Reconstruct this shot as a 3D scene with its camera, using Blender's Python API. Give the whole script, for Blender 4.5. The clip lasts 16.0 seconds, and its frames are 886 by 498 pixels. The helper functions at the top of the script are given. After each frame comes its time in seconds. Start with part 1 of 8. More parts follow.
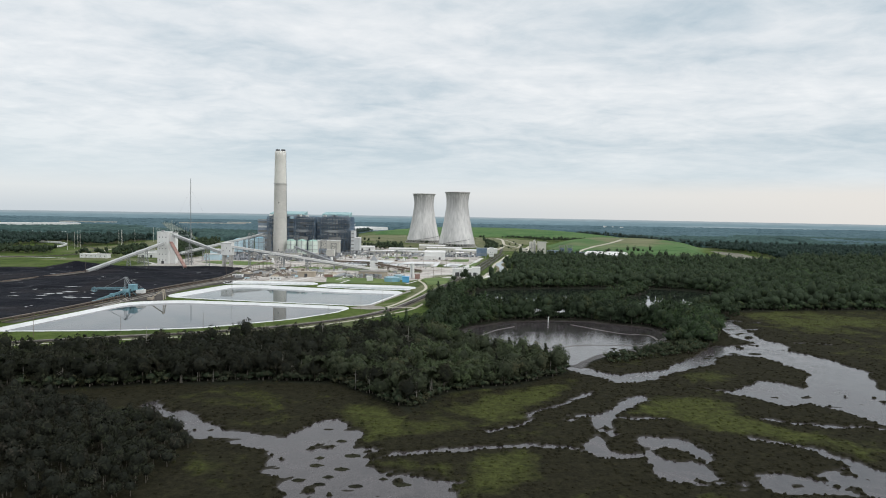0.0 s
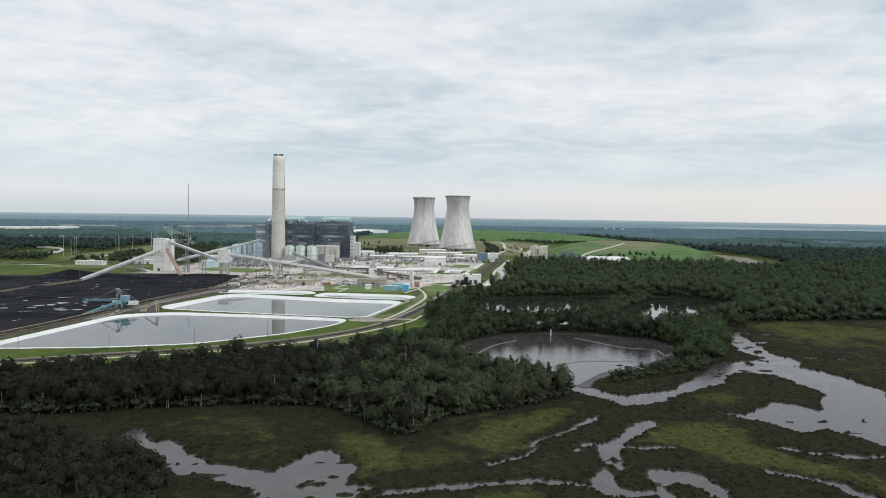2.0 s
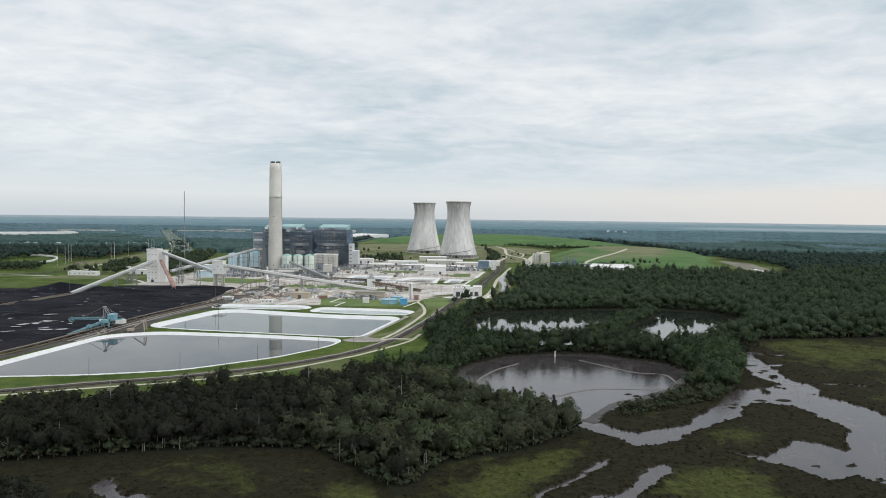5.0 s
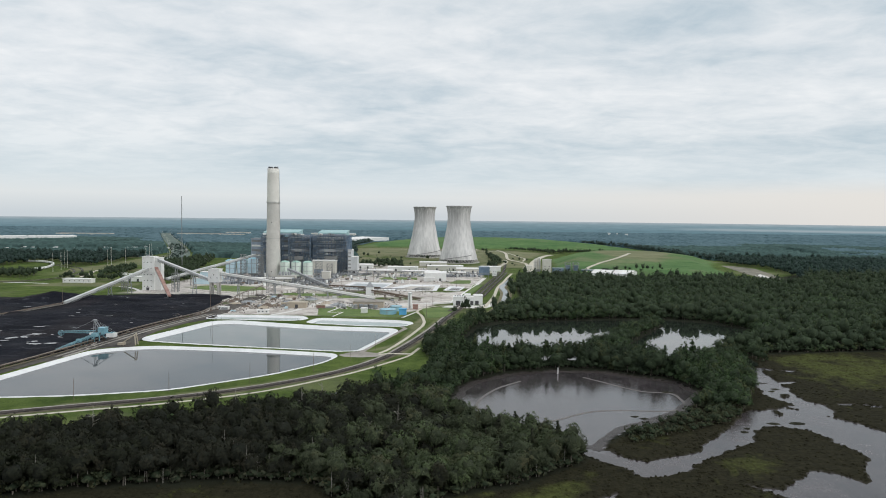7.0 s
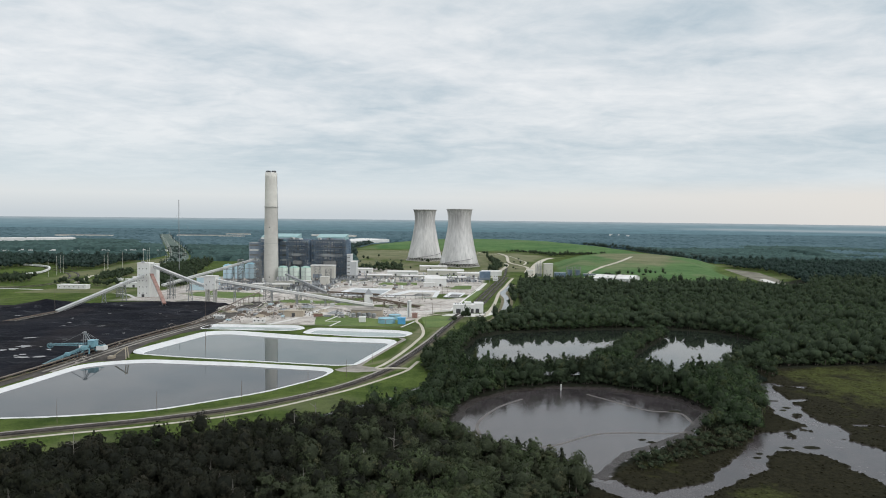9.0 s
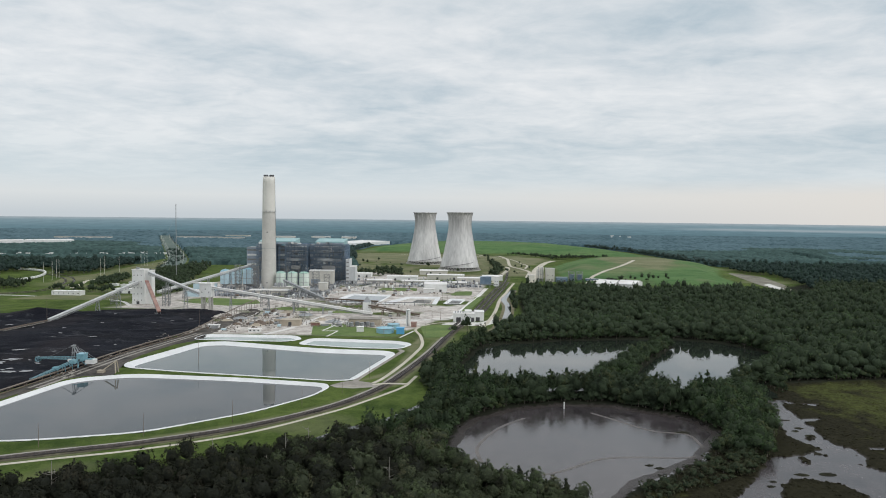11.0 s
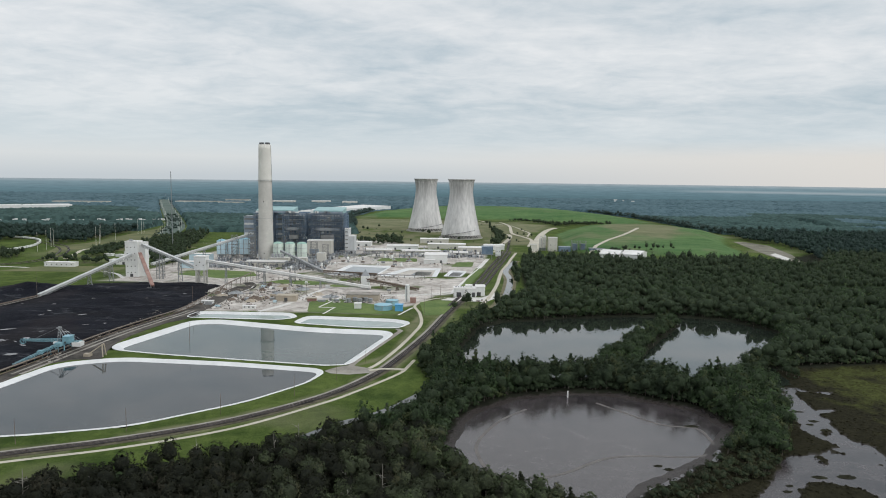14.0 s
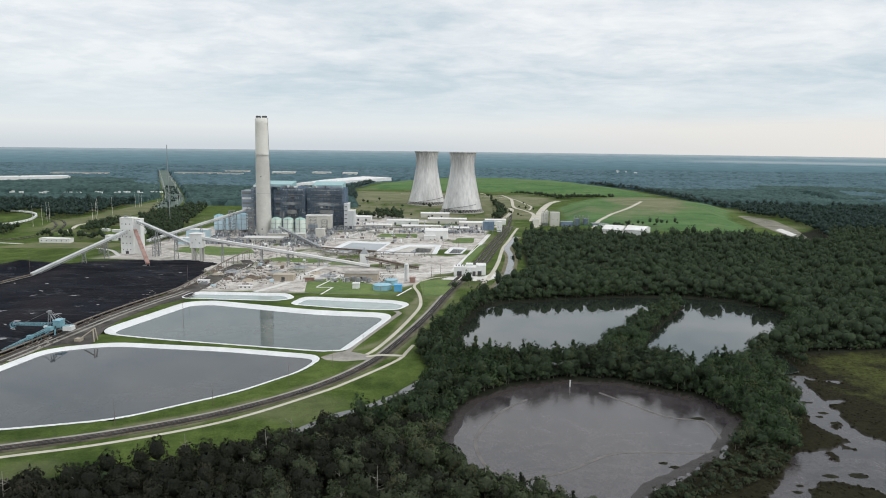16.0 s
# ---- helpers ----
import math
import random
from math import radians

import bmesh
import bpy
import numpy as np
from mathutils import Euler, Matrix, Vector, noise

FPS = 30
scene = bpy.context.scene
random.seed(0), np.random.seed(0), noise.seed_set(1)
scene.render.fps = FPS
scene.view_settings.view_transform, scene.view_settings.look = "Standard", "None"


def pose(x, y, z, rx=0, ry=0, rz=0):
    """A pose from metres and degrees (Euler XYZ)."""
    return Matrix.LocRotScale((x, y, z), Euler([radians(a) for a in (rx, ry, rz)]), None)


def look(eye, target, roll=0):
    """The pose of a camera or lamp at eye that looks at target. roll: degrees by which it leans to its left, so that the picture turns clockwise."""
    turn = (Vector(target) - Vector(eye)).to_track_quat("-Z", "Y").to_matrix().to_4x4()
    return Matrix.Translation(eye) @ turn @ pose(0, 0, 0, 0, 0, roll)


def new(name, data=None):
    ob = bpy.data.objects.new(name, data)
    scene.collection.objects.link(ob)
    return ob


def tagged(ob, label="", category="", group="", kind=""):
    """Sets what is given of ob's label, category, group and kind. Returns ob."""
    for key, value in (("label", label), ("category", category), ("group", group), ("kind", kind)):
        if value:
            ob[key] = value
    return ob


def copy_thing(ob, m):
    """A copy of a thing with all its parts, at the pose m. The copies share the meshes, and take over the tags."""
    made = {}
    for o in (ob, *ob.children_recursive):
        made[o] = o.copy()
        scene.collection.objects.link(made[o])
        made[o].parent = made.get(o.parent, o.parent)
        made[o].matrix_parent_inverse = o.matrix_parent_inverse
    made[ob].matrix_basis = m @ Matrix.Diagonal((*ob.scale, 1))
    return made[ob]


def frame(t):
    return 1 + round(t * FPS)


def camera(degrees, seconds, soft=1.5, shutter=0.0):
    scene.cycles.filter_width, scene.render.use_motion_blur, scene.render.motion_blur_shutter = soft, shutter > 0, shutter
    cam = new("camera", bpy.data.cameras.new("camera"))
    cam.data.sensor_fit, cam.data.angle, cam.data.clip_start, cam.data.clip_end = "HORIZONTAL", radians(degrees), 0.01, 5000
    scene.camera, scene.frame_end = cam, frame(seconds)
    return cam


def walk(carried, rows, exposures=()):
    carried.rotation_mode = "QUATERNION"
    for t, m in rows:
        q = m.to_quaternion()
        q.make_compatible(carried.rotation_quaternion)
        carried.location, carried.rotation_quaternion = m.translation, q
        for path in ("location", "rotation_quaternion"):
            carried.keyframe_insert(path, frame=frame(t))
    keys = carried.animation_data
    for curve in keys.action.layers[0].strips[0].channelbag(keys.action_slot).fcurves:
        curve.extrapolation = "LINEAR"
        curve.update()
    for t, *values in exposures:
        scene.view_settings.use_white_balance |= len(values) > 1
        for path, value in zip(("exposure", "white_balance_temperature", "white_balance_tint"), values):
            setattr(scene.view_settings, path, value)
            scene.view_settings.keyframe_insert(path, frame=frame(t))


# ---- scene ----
cam = camera(66.0, 16.0, soft=1.0)
# seconds, eye, then degrees of yaw to the left, pitch up and roll
PATH = [
    (0, -0.33, -0.77, 86.49, 0.189, -3.007, 0.989),
    (0.5, -0.07, 3.07, 88.23, 0.209, -2.975, 0.944),
    (1, 0.19, 6.94, 90.00, 0.229, -2.950, 0.903),
    (1.5, 0.45, 10.84, 91.79, 0.248, -2.931, 0.864),
    (2, 0.71, 14.77, 93.61, 0.267, -2.920, 0.829),
    (2.5, 0.97, 18.73, 95.45, 0.286, -2.901, 0.797),
    (3, 1.22, 22.71, 97.31, 0.305, -2.878, 0.769),
    (3.5, 1.48, 26.71, 99.20, 0.324, -2.871, 0.743),
    (4, 1.73, 30.74, 101.10, 0.342, -2.853, 0.720),
    (5, 2.24, 38.86, 104.96, 0.379, -2.802, 0.681),
    (6, 2.75, 47.05, 108.87, 0.416, -2.771, 0.652),
    (6.5, 3.01, 51.18, 110.84, 0.435, -2.750, 0.642),
    (7, 3.27, 55.31, 112.82, 0.453, -2.698, 0.633),
    (7.5, 3.52, 59.46, 114.82, 0.472, -2.739, 0.626),
    (8, 3.79, 63.62, 116.81, 0.491, -2.727, 0.621),
    (8.5, 4.05, 67.79, 118.81, 0.510, -2.724, 0.618),
    (9, 4.31, 71.97, 120.82, 0.529, -2.712, 0.616),
    (10, 4.85, 80.36, 124.83, 0.568, -2.701, 0.618),
    (10.5, 5.13, 84.56, 126.83, 0.588, -2.701, 0.620),
    (11.5, 5.69, 92.96, 130.83, 0.629, -2.723, 0.629),
    (12, 5.97, 97.17, 132.82, 0.650, -2.717, 0.635),
    (12.5, 6.26, 101.37, 134.80, 0.671, -2.721, 0.642),
    (13, 6.56, 105.57, 136.77, 0.693, -2.716, 0.650),
    (13.4, 6.80, 108.93, 138.33, 0.711, -2.716, 0.656),
    (13.5, 6.86, 109.77, 138.73, 0.715, -2.873, 0.658),
    (13.6, 6.92, 110.61, 139.12, 0.720, -3.410, 0.660),
    (13.7, 6.98, 111.45, 139.50, 0.724, -4.090, 0.662),
    (13.8, 7.04, 112.29, 139.89, 0.729, -4.730, 0.663),
    (13.9, 7.10, 113.13, 140.28, 0.733, -5.260, 0.665),
    (14, 7.16, 113.97, 140.67, 0.738, -5.903, 0.667),
    (14.1, 7.23, 114.80, 141.06, 0.743, -6.470, 0.669),
    (14.2, 7.29, 115.64, 141.45, 0.747, -6.990, 0.671),
    (14.3, 7.35, 116.48, 141.83, 0.752, -7.540, 0.672),
    (14.4, 7.41, 117.32, 142.22, 0.757, -8.000, 0.674),
    (14.5, 7.47, 118.15, 142.60, 0.761, -8.410, 0.676),
    (14.6, 7.54, 118.99, 142.99, 0.766, -8.430, 0.678),
    (15, 7.79, 122.33, 144.52, 0.785, -8.431, 0.686),
    (15.5, 8.11, 126.50, 146.42, 0.809, -8.422, 0.695),
    (16, 8.44, 130.66, 148.30, 0.834, -8.422, 0.705),
]


def aim(x, y, z, yaw, pitch, roll):
    a, b = radians(yaw), radians(pitch)
    ahead = Vector((-math.sin(a) * math.cos(b), math.cos(a) * math.cos(b), math.sin(b)))
    return look((x, y, z), Vector((x, y, z)) + ahead * 100, roll)


walk(cam, [(t, aim(*row)) for t, *row in PATH], [(0, -0.05, 6350, 10), (7, -0.08, 6350, 10), (9, -0.11, 6350, 10), (12.5, -0.19, 6350, 10), (13.5, -0.20, 6350, 10), (14, -0.19, 6350, 10), (14.5, -0.13, 6350, 10), (15.5, -0.03, 6350, 10), (16, 0.0, 6350, 10)])

# ---- light: overcast sky, a soft weak sun from the right ----
SUN_EL, SUN_AZ = 40.0, 118.0
world = bpy.data.worlds.new("sky")
scene.world = world
world.use_nodes = True
wt = world.node_tree
wt.nodes.clear()


def wn(kind, **given):
    n = wt.nodes.new(kind)
    for key, value in given.items():
        n.inputs[key.replace("_", " ")].default_value = value
    return n


def wmath(op, a, b=0.0, c=0.0, clamp=False):
    n = wt.nodes.new("ShaderNodeMath")
    n.operation, n.use_clamp = op, clamp
    for slot, v in enumerate((a, b, c)):
        if isinstance(v, (int, float)):
            n.inputs[slot].default_value = v
        else:
            wt.links.new(v, n.inputs[slot])
    return n.outputs[0]


def wmix(fac, a, b):
    n = wt.nodes.new("ShaderNodeMix")
    n.data_type = "RGBA"
    for slot, v in ((0, fac), (6, a), (7, b)):
        if isinstance(v, (int, float)):
            n.inputs[slot].default_value = v
        elif isinstance(v, tuple):
            n.inputs[slot].default_value = (*v, 1)
        else:
            wt.links.new(v, n.inputs[slot])
    return n.outputs[2]


def wramp(fac, stops):
    n = wt.nodes.new("ShaderNodeValToRGB")
    wt.links.new(fac, n.inputs[0])
    while len(n.color_ramp.elements) < len(stops):
        n.color_ramp.elements.new(0.5)
    for e, (p, c) in zip(n.color_ramp.elements, stops):
        e.position, e.color = p, (*c, 1)
    return n.outputs[0]


way = wt.nodes.new("ShaderNodeTexCoord").outputs["Generated"]
sep = wt.nodes.new("ShaderNodeSeparateXYZ")
wt.links.new(way, sep.inputs[0])
sx, sy, sz = sep.outputs
# clouds on a high layer: flat streaks that crowd towards the horizon
lift = wmath("ADD", wmath("MAXIMUM", sz, 0.0), 0.13)
comb = wt.nodes.new("ShaderNodeCombineXYZ")
wt.links.new(wmath("DIVIDE", sx, lift), comb.inputs[0])
wt.links.new(wmath("MULTIPLY", wmath("DIVIDE", sy, lift), 1.15), comb.inputs[1])
turned = wt.nodes.new("ShaderNodeMapping")
turned.inputs["Rotation"].default_value = (0, 0, radians(-16))
turned.inputs["Location"].default_value = (3.1, 0.4, 0)
wt.links.new(comb.outputs[0], turned.inputs[0])


def wnoise(scale, detail, rough, warp=0.0):
    n = wn("ShaderNodeTexNoise", Scale=scale, Detail=detail, Roughness=rough, Distortion=warp)
    wt.links.new(turned.outputs[0], n.inputs["Vector"])
    return n.outputs["Fac"]


cloud = wmath("ADD", wmath("MULTIPLY", wnoise(0.62, 7.0, 0.55, 0.4), 0.52), wmath("ADD", wmath("MULTIPLY", wnoise(2.4, 8.0, 0.60, 0.5), 0.33), wmath("MULTIPLY", wnoise(7.0, 6.0, 0.55, 0.5), 0.15)))
clouds = wramp(cloud, [(0.37, (0.55, 0.645, 0.70)), (0.45, (0.71, 0.77, 0.80)), (0.52, (0.84, 0.87, 0.88)), (0.60, (0.97, 0.975, 0.965))])
low = wramp(wmath("MULTIPLY", sz, 8.0, clamp=True), [(0.0, (0.66, 0.71, 0.74)), (0.22, (0.81, 0.835, 0.835)), (0.42, (0.73, 0.80, 0.83)), (1.0, (0.67, 0.755, 0.80))])
warm = wmath("MULTIPLY", wmath("ADD", wmath("MULTIPLY", sx, 1.5), 0.12, clamp=True), 1.0)
low = wmix(wmath("MULTIPLY", warm, wmath("SUBTRACT", 1.0, wmath("MULTIPLY", wmath("SUBTRACT", sz, 0.034), 45.0, clamp=True))), low, (0.88, 0.835, 0.775))
near_edge = wmath("MULTIPLY", wmath("SUBTRACT", sz, 0.03), 13.0, clamp=True)
streaky = wmath("MULTIPLY", wmath("SUBTRACT", 1.0, wmath("MULTIPLY", wmath("ABSOLUTE", wmath("SUBTRACT", sz, 0.105)), 13.0), clamp=True), 0.30)
clouds = wmix(wmath("MULTIPLY", streaky, wmath("SUBTRACT", 1.3, cloud)), clouds, (0.63, 0.715, 0.755))
veil = wmix(near_edge, low, clouds)
air = wt.nodes.new("ShaderNodeTexSky")
air.sky_type, air.sun_disc = "NISHITA", False
air.sun_elevation, air.sun_rotation = radians(SUN_EL), radians(SUN_AZ)
airlight = wt.nodes.new("ShaderNodeVectorMath")
airlight.operation = "SCALE"
airlight.inputs["Scale"].default_value = 0.10
wt.links.new(air.outputs[0], airlight.inputs[0])
above = wmix(0.92, airlight.outputs[0], veil)
# an overcast dome is brighter overhead
dome = wt.nodes.new("ShaderNodeVectorMath")
dome.operation = "SCALE"
wt.links.new(above, dome.inputs[0])
wt.links.new(wmath("ADD", wmath("MULTIPLY", wmath("MULTIPLY", wmath("SUBTRACT", sz, 0.3), 1.6, clamp=True), 0.40), 1.0), dome.inputs["Scale"])
above = dome.outputs[0]
# the land beyond the last woods, down from the true horizon; its haze is put into the ramp
hazy_tint = wramp(wmath("MULTIPLY", wmath("ADD", sz, 0.045), 22.0, clamp=True), [(0.0, (0.070, 0.126, 0.142)), (0.37, (0.102, 0.180, 0.206)), (0.62, (0.155, 0.248, 0.285)), (0.79, (0.23, 0.325, 0.365)), (0.88, (0.40, 0.46, 0.49))])
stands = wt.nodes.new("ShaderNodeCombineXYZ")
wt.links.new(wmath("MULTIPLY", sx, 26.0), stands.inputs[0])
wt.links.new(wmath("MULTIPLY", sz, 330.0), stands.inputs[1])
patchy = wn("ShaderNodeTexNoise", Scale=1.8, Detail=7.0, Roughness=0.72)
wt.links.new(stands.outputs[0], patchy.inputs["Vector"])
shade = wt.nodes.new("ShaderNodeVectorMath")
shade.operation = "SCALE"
wt.links.new(hazy_tint, shade.inputs[0])
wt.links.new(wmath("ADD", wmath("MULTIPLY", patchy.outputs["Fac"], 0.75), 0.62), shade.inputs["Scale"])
hazy_tint = shade.outputs[0]
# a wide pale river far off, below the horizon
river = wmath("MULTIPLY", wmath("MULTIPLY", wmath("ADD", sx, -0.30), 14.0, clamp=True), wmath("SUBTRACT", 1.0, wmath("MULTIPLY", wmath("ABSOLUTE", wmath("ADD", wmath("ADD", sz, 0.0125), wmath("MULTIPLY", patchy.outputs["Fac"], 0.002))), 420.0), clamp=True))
hazy_tint = wmix(river, hazy_tint, (0.36, 0.43, 0.46))
sky_all = wmix(wmath("GREATER_THAN", sz, -0.0052), hazy_tint, above)
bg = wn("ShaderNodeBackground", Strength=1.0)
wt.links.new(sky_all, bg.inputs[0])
wt.links.new(bg.outputs[0], wt.nodes.new("ShaderNodeOutputWorld").inputs[0])

sun = new("sun", bpy.data.lights.new("sun", "SUN"))
sun.data.energy, sun.data.angle, sun.data.color = 1.15, radians(40), (1.0, 0.97, 0.93)
sun.matrix_world = look((0, 0, 300), (-300 * math.cos(radians(SUN_EL)) * math.sin(radians(SUN_AZ)), -300 * math.cos(radians(SUN_EL)) * math.cos(radians(SUN_AZ)), 300 - 300 * math.sin(radians(SUN_EL))))
scene.view_settings.exposure = 0.0


# ---- materials ----
def link(nt, a, b):
    nt.links.new(a, b)


def noise_node(nt, vec, scale, detail=5.0, rough=0.55, warp=0.0):
    n = nt.nodes.new("ShaderNodeTexNoise")
    n.inputs["Scale"].default_value, n.inputs["Detail"].default_value = scale, detail
    n.inputs["Roughness"].default_value, n.inputs["Distortion"].default_value = rough, warp
    nt.links.new(vec, n.inputs["Vector"])
    return n.outputs["Fac"]


def math_node(nt, op, a, b=0.0, clamp=False):
    n = nt.nodes.new("ShaderNodeMath")
    n.operation, n.use_clamp = op, clamp
    for slot, v in enumerate((a, b)):
        if isinstance(v, (int, float)):
            n.inputs[slot].default_value = v
        else:
            nt.links.new(v, n.inputs[slot])
    return n.outputs[0]


def mix_node(nt, fac, a, b):
    n = nt.nodes.new("ShaderNodeMix")
    n.data_type = "RGBA"
    for slot, v in ((0, fac), (6, a), (7, b)):
        if isinstance(v, (int, float)):
            n.inputs[slot].default_value = v
        elif isinstance(v, tuple):
            n.inputs[slot].default_value = (*v, 1)
        else:
            nt.links.new(v, n.inputs[slot])
    return n.outputs[2]


def spread(nt, fac, lo, hi):
    n = nt.nodes.new("ShaderNodeMapRange")
    n.inputs["From Min"].default_value, n.inputs["From Max"].default_value = lo, hi
    nt.links.new(fac, n.inputs["Value"])
    return n.outputs[0]


def place_of(nt, stretch=(1, 1, 1)):
    g = nt.nodes.new("ShaderNodeNewGeometry")
    m = nt.nodes.new("ShaderNodeMapping")
    m.inputs["Scale"].default_value = stretch
    nt.links.new(g.outputs["Position"], m.inputs["Vector"])
    return m.outputs[0]


def mat(name, c1, c2, rough=0.8, big=0.06, fine=1.2, bump=0.3, depth=0.2, metal=0.0, stretch=(1, 1, 1), vary=0.0, spec=0.22, islands=False):
    """Two colours mixed by a large and a fine noise, with fine relief."""
    m = bpy.data.materials.new(name)
    m.use_nodes = True
    nt = m.node_tree
    b = nt.nodes["Principled BSDF"]
    v = place_of(nt, stretch)
    f1, f2 = noise_node(nt, v, big, 4.0, 0.6, 0.3), noise_node(nt, v, fine, 6.0, 0.65)
    fac = spread(nt, math_node(nt, "ADD", math_node(nt, "MULTIPLY", f1, 0.6), math_node(nt, "MULTIPLY", f2, 0.4)), 0.36, 0.64)
    col = mix_node(nt, fac, c1, c2)
    if vary:
        src = nt.nodes.new("ShaderNodeNewGeometry").outputs["Random Per Island"] if islands else nt.nodes.new("ShaderNodeObjectInfo").outputs["Random"]
        h = nt.nodes.new("ShaderNodeHueSaturation")
        link(nt, math_node(nt, "ADD", math_node(nt, "MULTIPLY", src, 2 * vary), 1 - vary), h.inputs["Value"])
        link(nt, col, h.inputs["Color"])
        col = h.outputs[0]
    link(nt, col, b.inputs["Base Color"])
    r = math_node(nt, "ADD", math_node(nt, "MULTIPLY", f2, 0.2), rough - 0.1, True)
    link(nt, r, b.inputs["Roughness"])
    b.inputs["Metallic"].default_value = metal
    b.inputs["Specular IOR Level"].default_value = spec
    if bump:
        bn = nt.nodes.new("ShaderNodeBump")
        bn.inputs["Strength"].default_value, bn.inputs["Distance"].default_value = bump, depth
        link(nt, f2, bn.inputs["Height"])
        link(nt, bn.outputs[0], b.inputs["Normal"])
    return m


def water_mat(name, tint, rough, ripple, scale=0.6, patch=None, spec=0.5, ior=1.33):
    m = bpy.data.materials.new(name)
    m.use_nodes = True
    nt = m.node_tree
    b = nt.nodes["Principled BSDF"]
    v = place_of(nt)
    big = noise_node(nt, v, 0.06, 8.0, 0.68, 1.2)
    link(nt, mix_node(nt, spread(nt, big, 0.35, 0.65), tint, patch or tint), b.inputs["Base Color"])
    link(nt, math_node(nt, "ADD", math_node(nt, "MULTIPLY", spread(nt, big, 0.3, 0.7), rough), rough * 0.5), b.inputs["Roughness"])
    b.inputs["IOR"].default_value = ior
    b.inputs["Specular IOR Level"].default_value = spec
    bn = nt.nodes.new("ShaderNodeBump")
    bn.inputs["Strength"].default_value, bn.inputs["Distance"].default_value = ripple, 0.05
    link(nt, noise_node(nt, v, scale, 4.0), bn.inputs["Height"])
    link(nt, bn.outputs[0], b.inputs["Normal"])
    return m


def leaf_mat(name, dark, light, gold=None, spot=0.12):
    m = bpy.data.materials.new(name)
    m.use_nodes = True
    nt = m.node_tree
    b = nt.nodes["Principled BSDF"]
    v = place_of(nt)
    tree, leaf = noise_node(nt, v, spot, 2.0), nt.nodes.new("ShaderNodeNewGeometry").outputs["Random Per Island"]
    fac = math_node(nt, "ADD", math_node(nt, "MULTIPLY", spread(nt, tree, 0.32, 0.68), 0.72), math_node(nt, "MULTIPLY", leaf, 0.28), True)
    own = nt.nodes.new("ShaderNodeObjectInfo").outputs["Random"]
    fac = math_node(nt, "ADD", fac, math_node(nt, "MULTIPLY", math_node(nt, "SUBTRACT", own, 0.5), 0.35), True)
    stand = spread(nt, noise_node(nt, v, 0.014, 3.0), 0.38, 0.62)
    fresh = tuple(a * b for a, b in zip(light, (1.12, 1.32, 1.0)))
    col = mix_node(nt, fac, dark, mix_node(nt, stand, light, fresh))
    if gold:
        col = mix_node(nt, math_node(nt, "MULTIPLY", spread(nt, noise_node(nt, v, spot * 0.6, 2.0), 0.55, 0.68), 0.7, True), col, gold)
    link(nt, col, b.inputs["Base Color"])
    b.inputs["Roughness"].default_value = 0.75
    b.inputs["Specular IOR Level"].default_value = 0.10
    thin = nt.nodes.new("ShaderNodeBsdfTranslucent")
    link(nt, col, thin.inputs["Color"])
    both = nt.nodes.new("ShaderNodeMixShader")
    both.inputs[0].default_value = 0.35
    link(nt, b.outputs[0], both.inputs[1])
    link(nt, thin.outputs[0], both.inputs[2])
    link(nt, both.outputs[0], nt.nodes["Material Output"].inputs["Surface"])
    return m


# Colours run darker than the leaf sprays: crown-depth shade put into the colour.
def bough_mat(name, dark, light, spot=0.10):
    """The closed inner skin of a crown: leaf-sized light and dark over broader tones."""
    m = bpy.data.materials.new(name)
    m.use_nodes = True
    nt = m.node_tree
    b = nt.nodes["Principled BSDF"]
    v = place_of(nt)
    tree, leaf, tuft = noise_node(nt, v, spot, 2.0), noise_node(nt, v, 1.5, 4.0, 0.75), noise_node(nt, v, 0.42, 3.0, 0.6)
    fac = math_node(nt, "ADD", math_node(nt, "MULTIPLY", spread(nt, tree, 0.32, 0.68), 0.42), math_node(nt, "ADD", math_node(nt, "MULTIPLY", spread(nt, leaf, 0.34, 0.66), 0.38), math_node(nt, "MULTIPLY", spread(nt, tuft, 0.35, 0.65), 0.2)), True)
    link(nt, mix_node(nt, fac, dark, light), b.inputs["Base Color"])
    b.inputs["Roughness"].default_value = 0.9
    b.inputs["Specular IOR Level"].default_value = 0.08
    bn = nt.nodes.new("ShaderNodeBump")
    bn.inputs["Strength"].default_value, bn.inputs["Distance"].default_value = 0.8, 0.6
    link(nt, math_node(nt, "ADD", leaf, math_node(nt, "MULTIPLY", tuft, 1.4)), bn.inputs["Height"])
    link(nt, bn.outputs[0], b.inputs["Normal"])
    return m


M_CONC = mat("weathered concrete", (0.41, 0.395, 0.365), (0.57, 0.55, 0.51), 0.85, 0.03, 0.5, 0.15, 0.1)


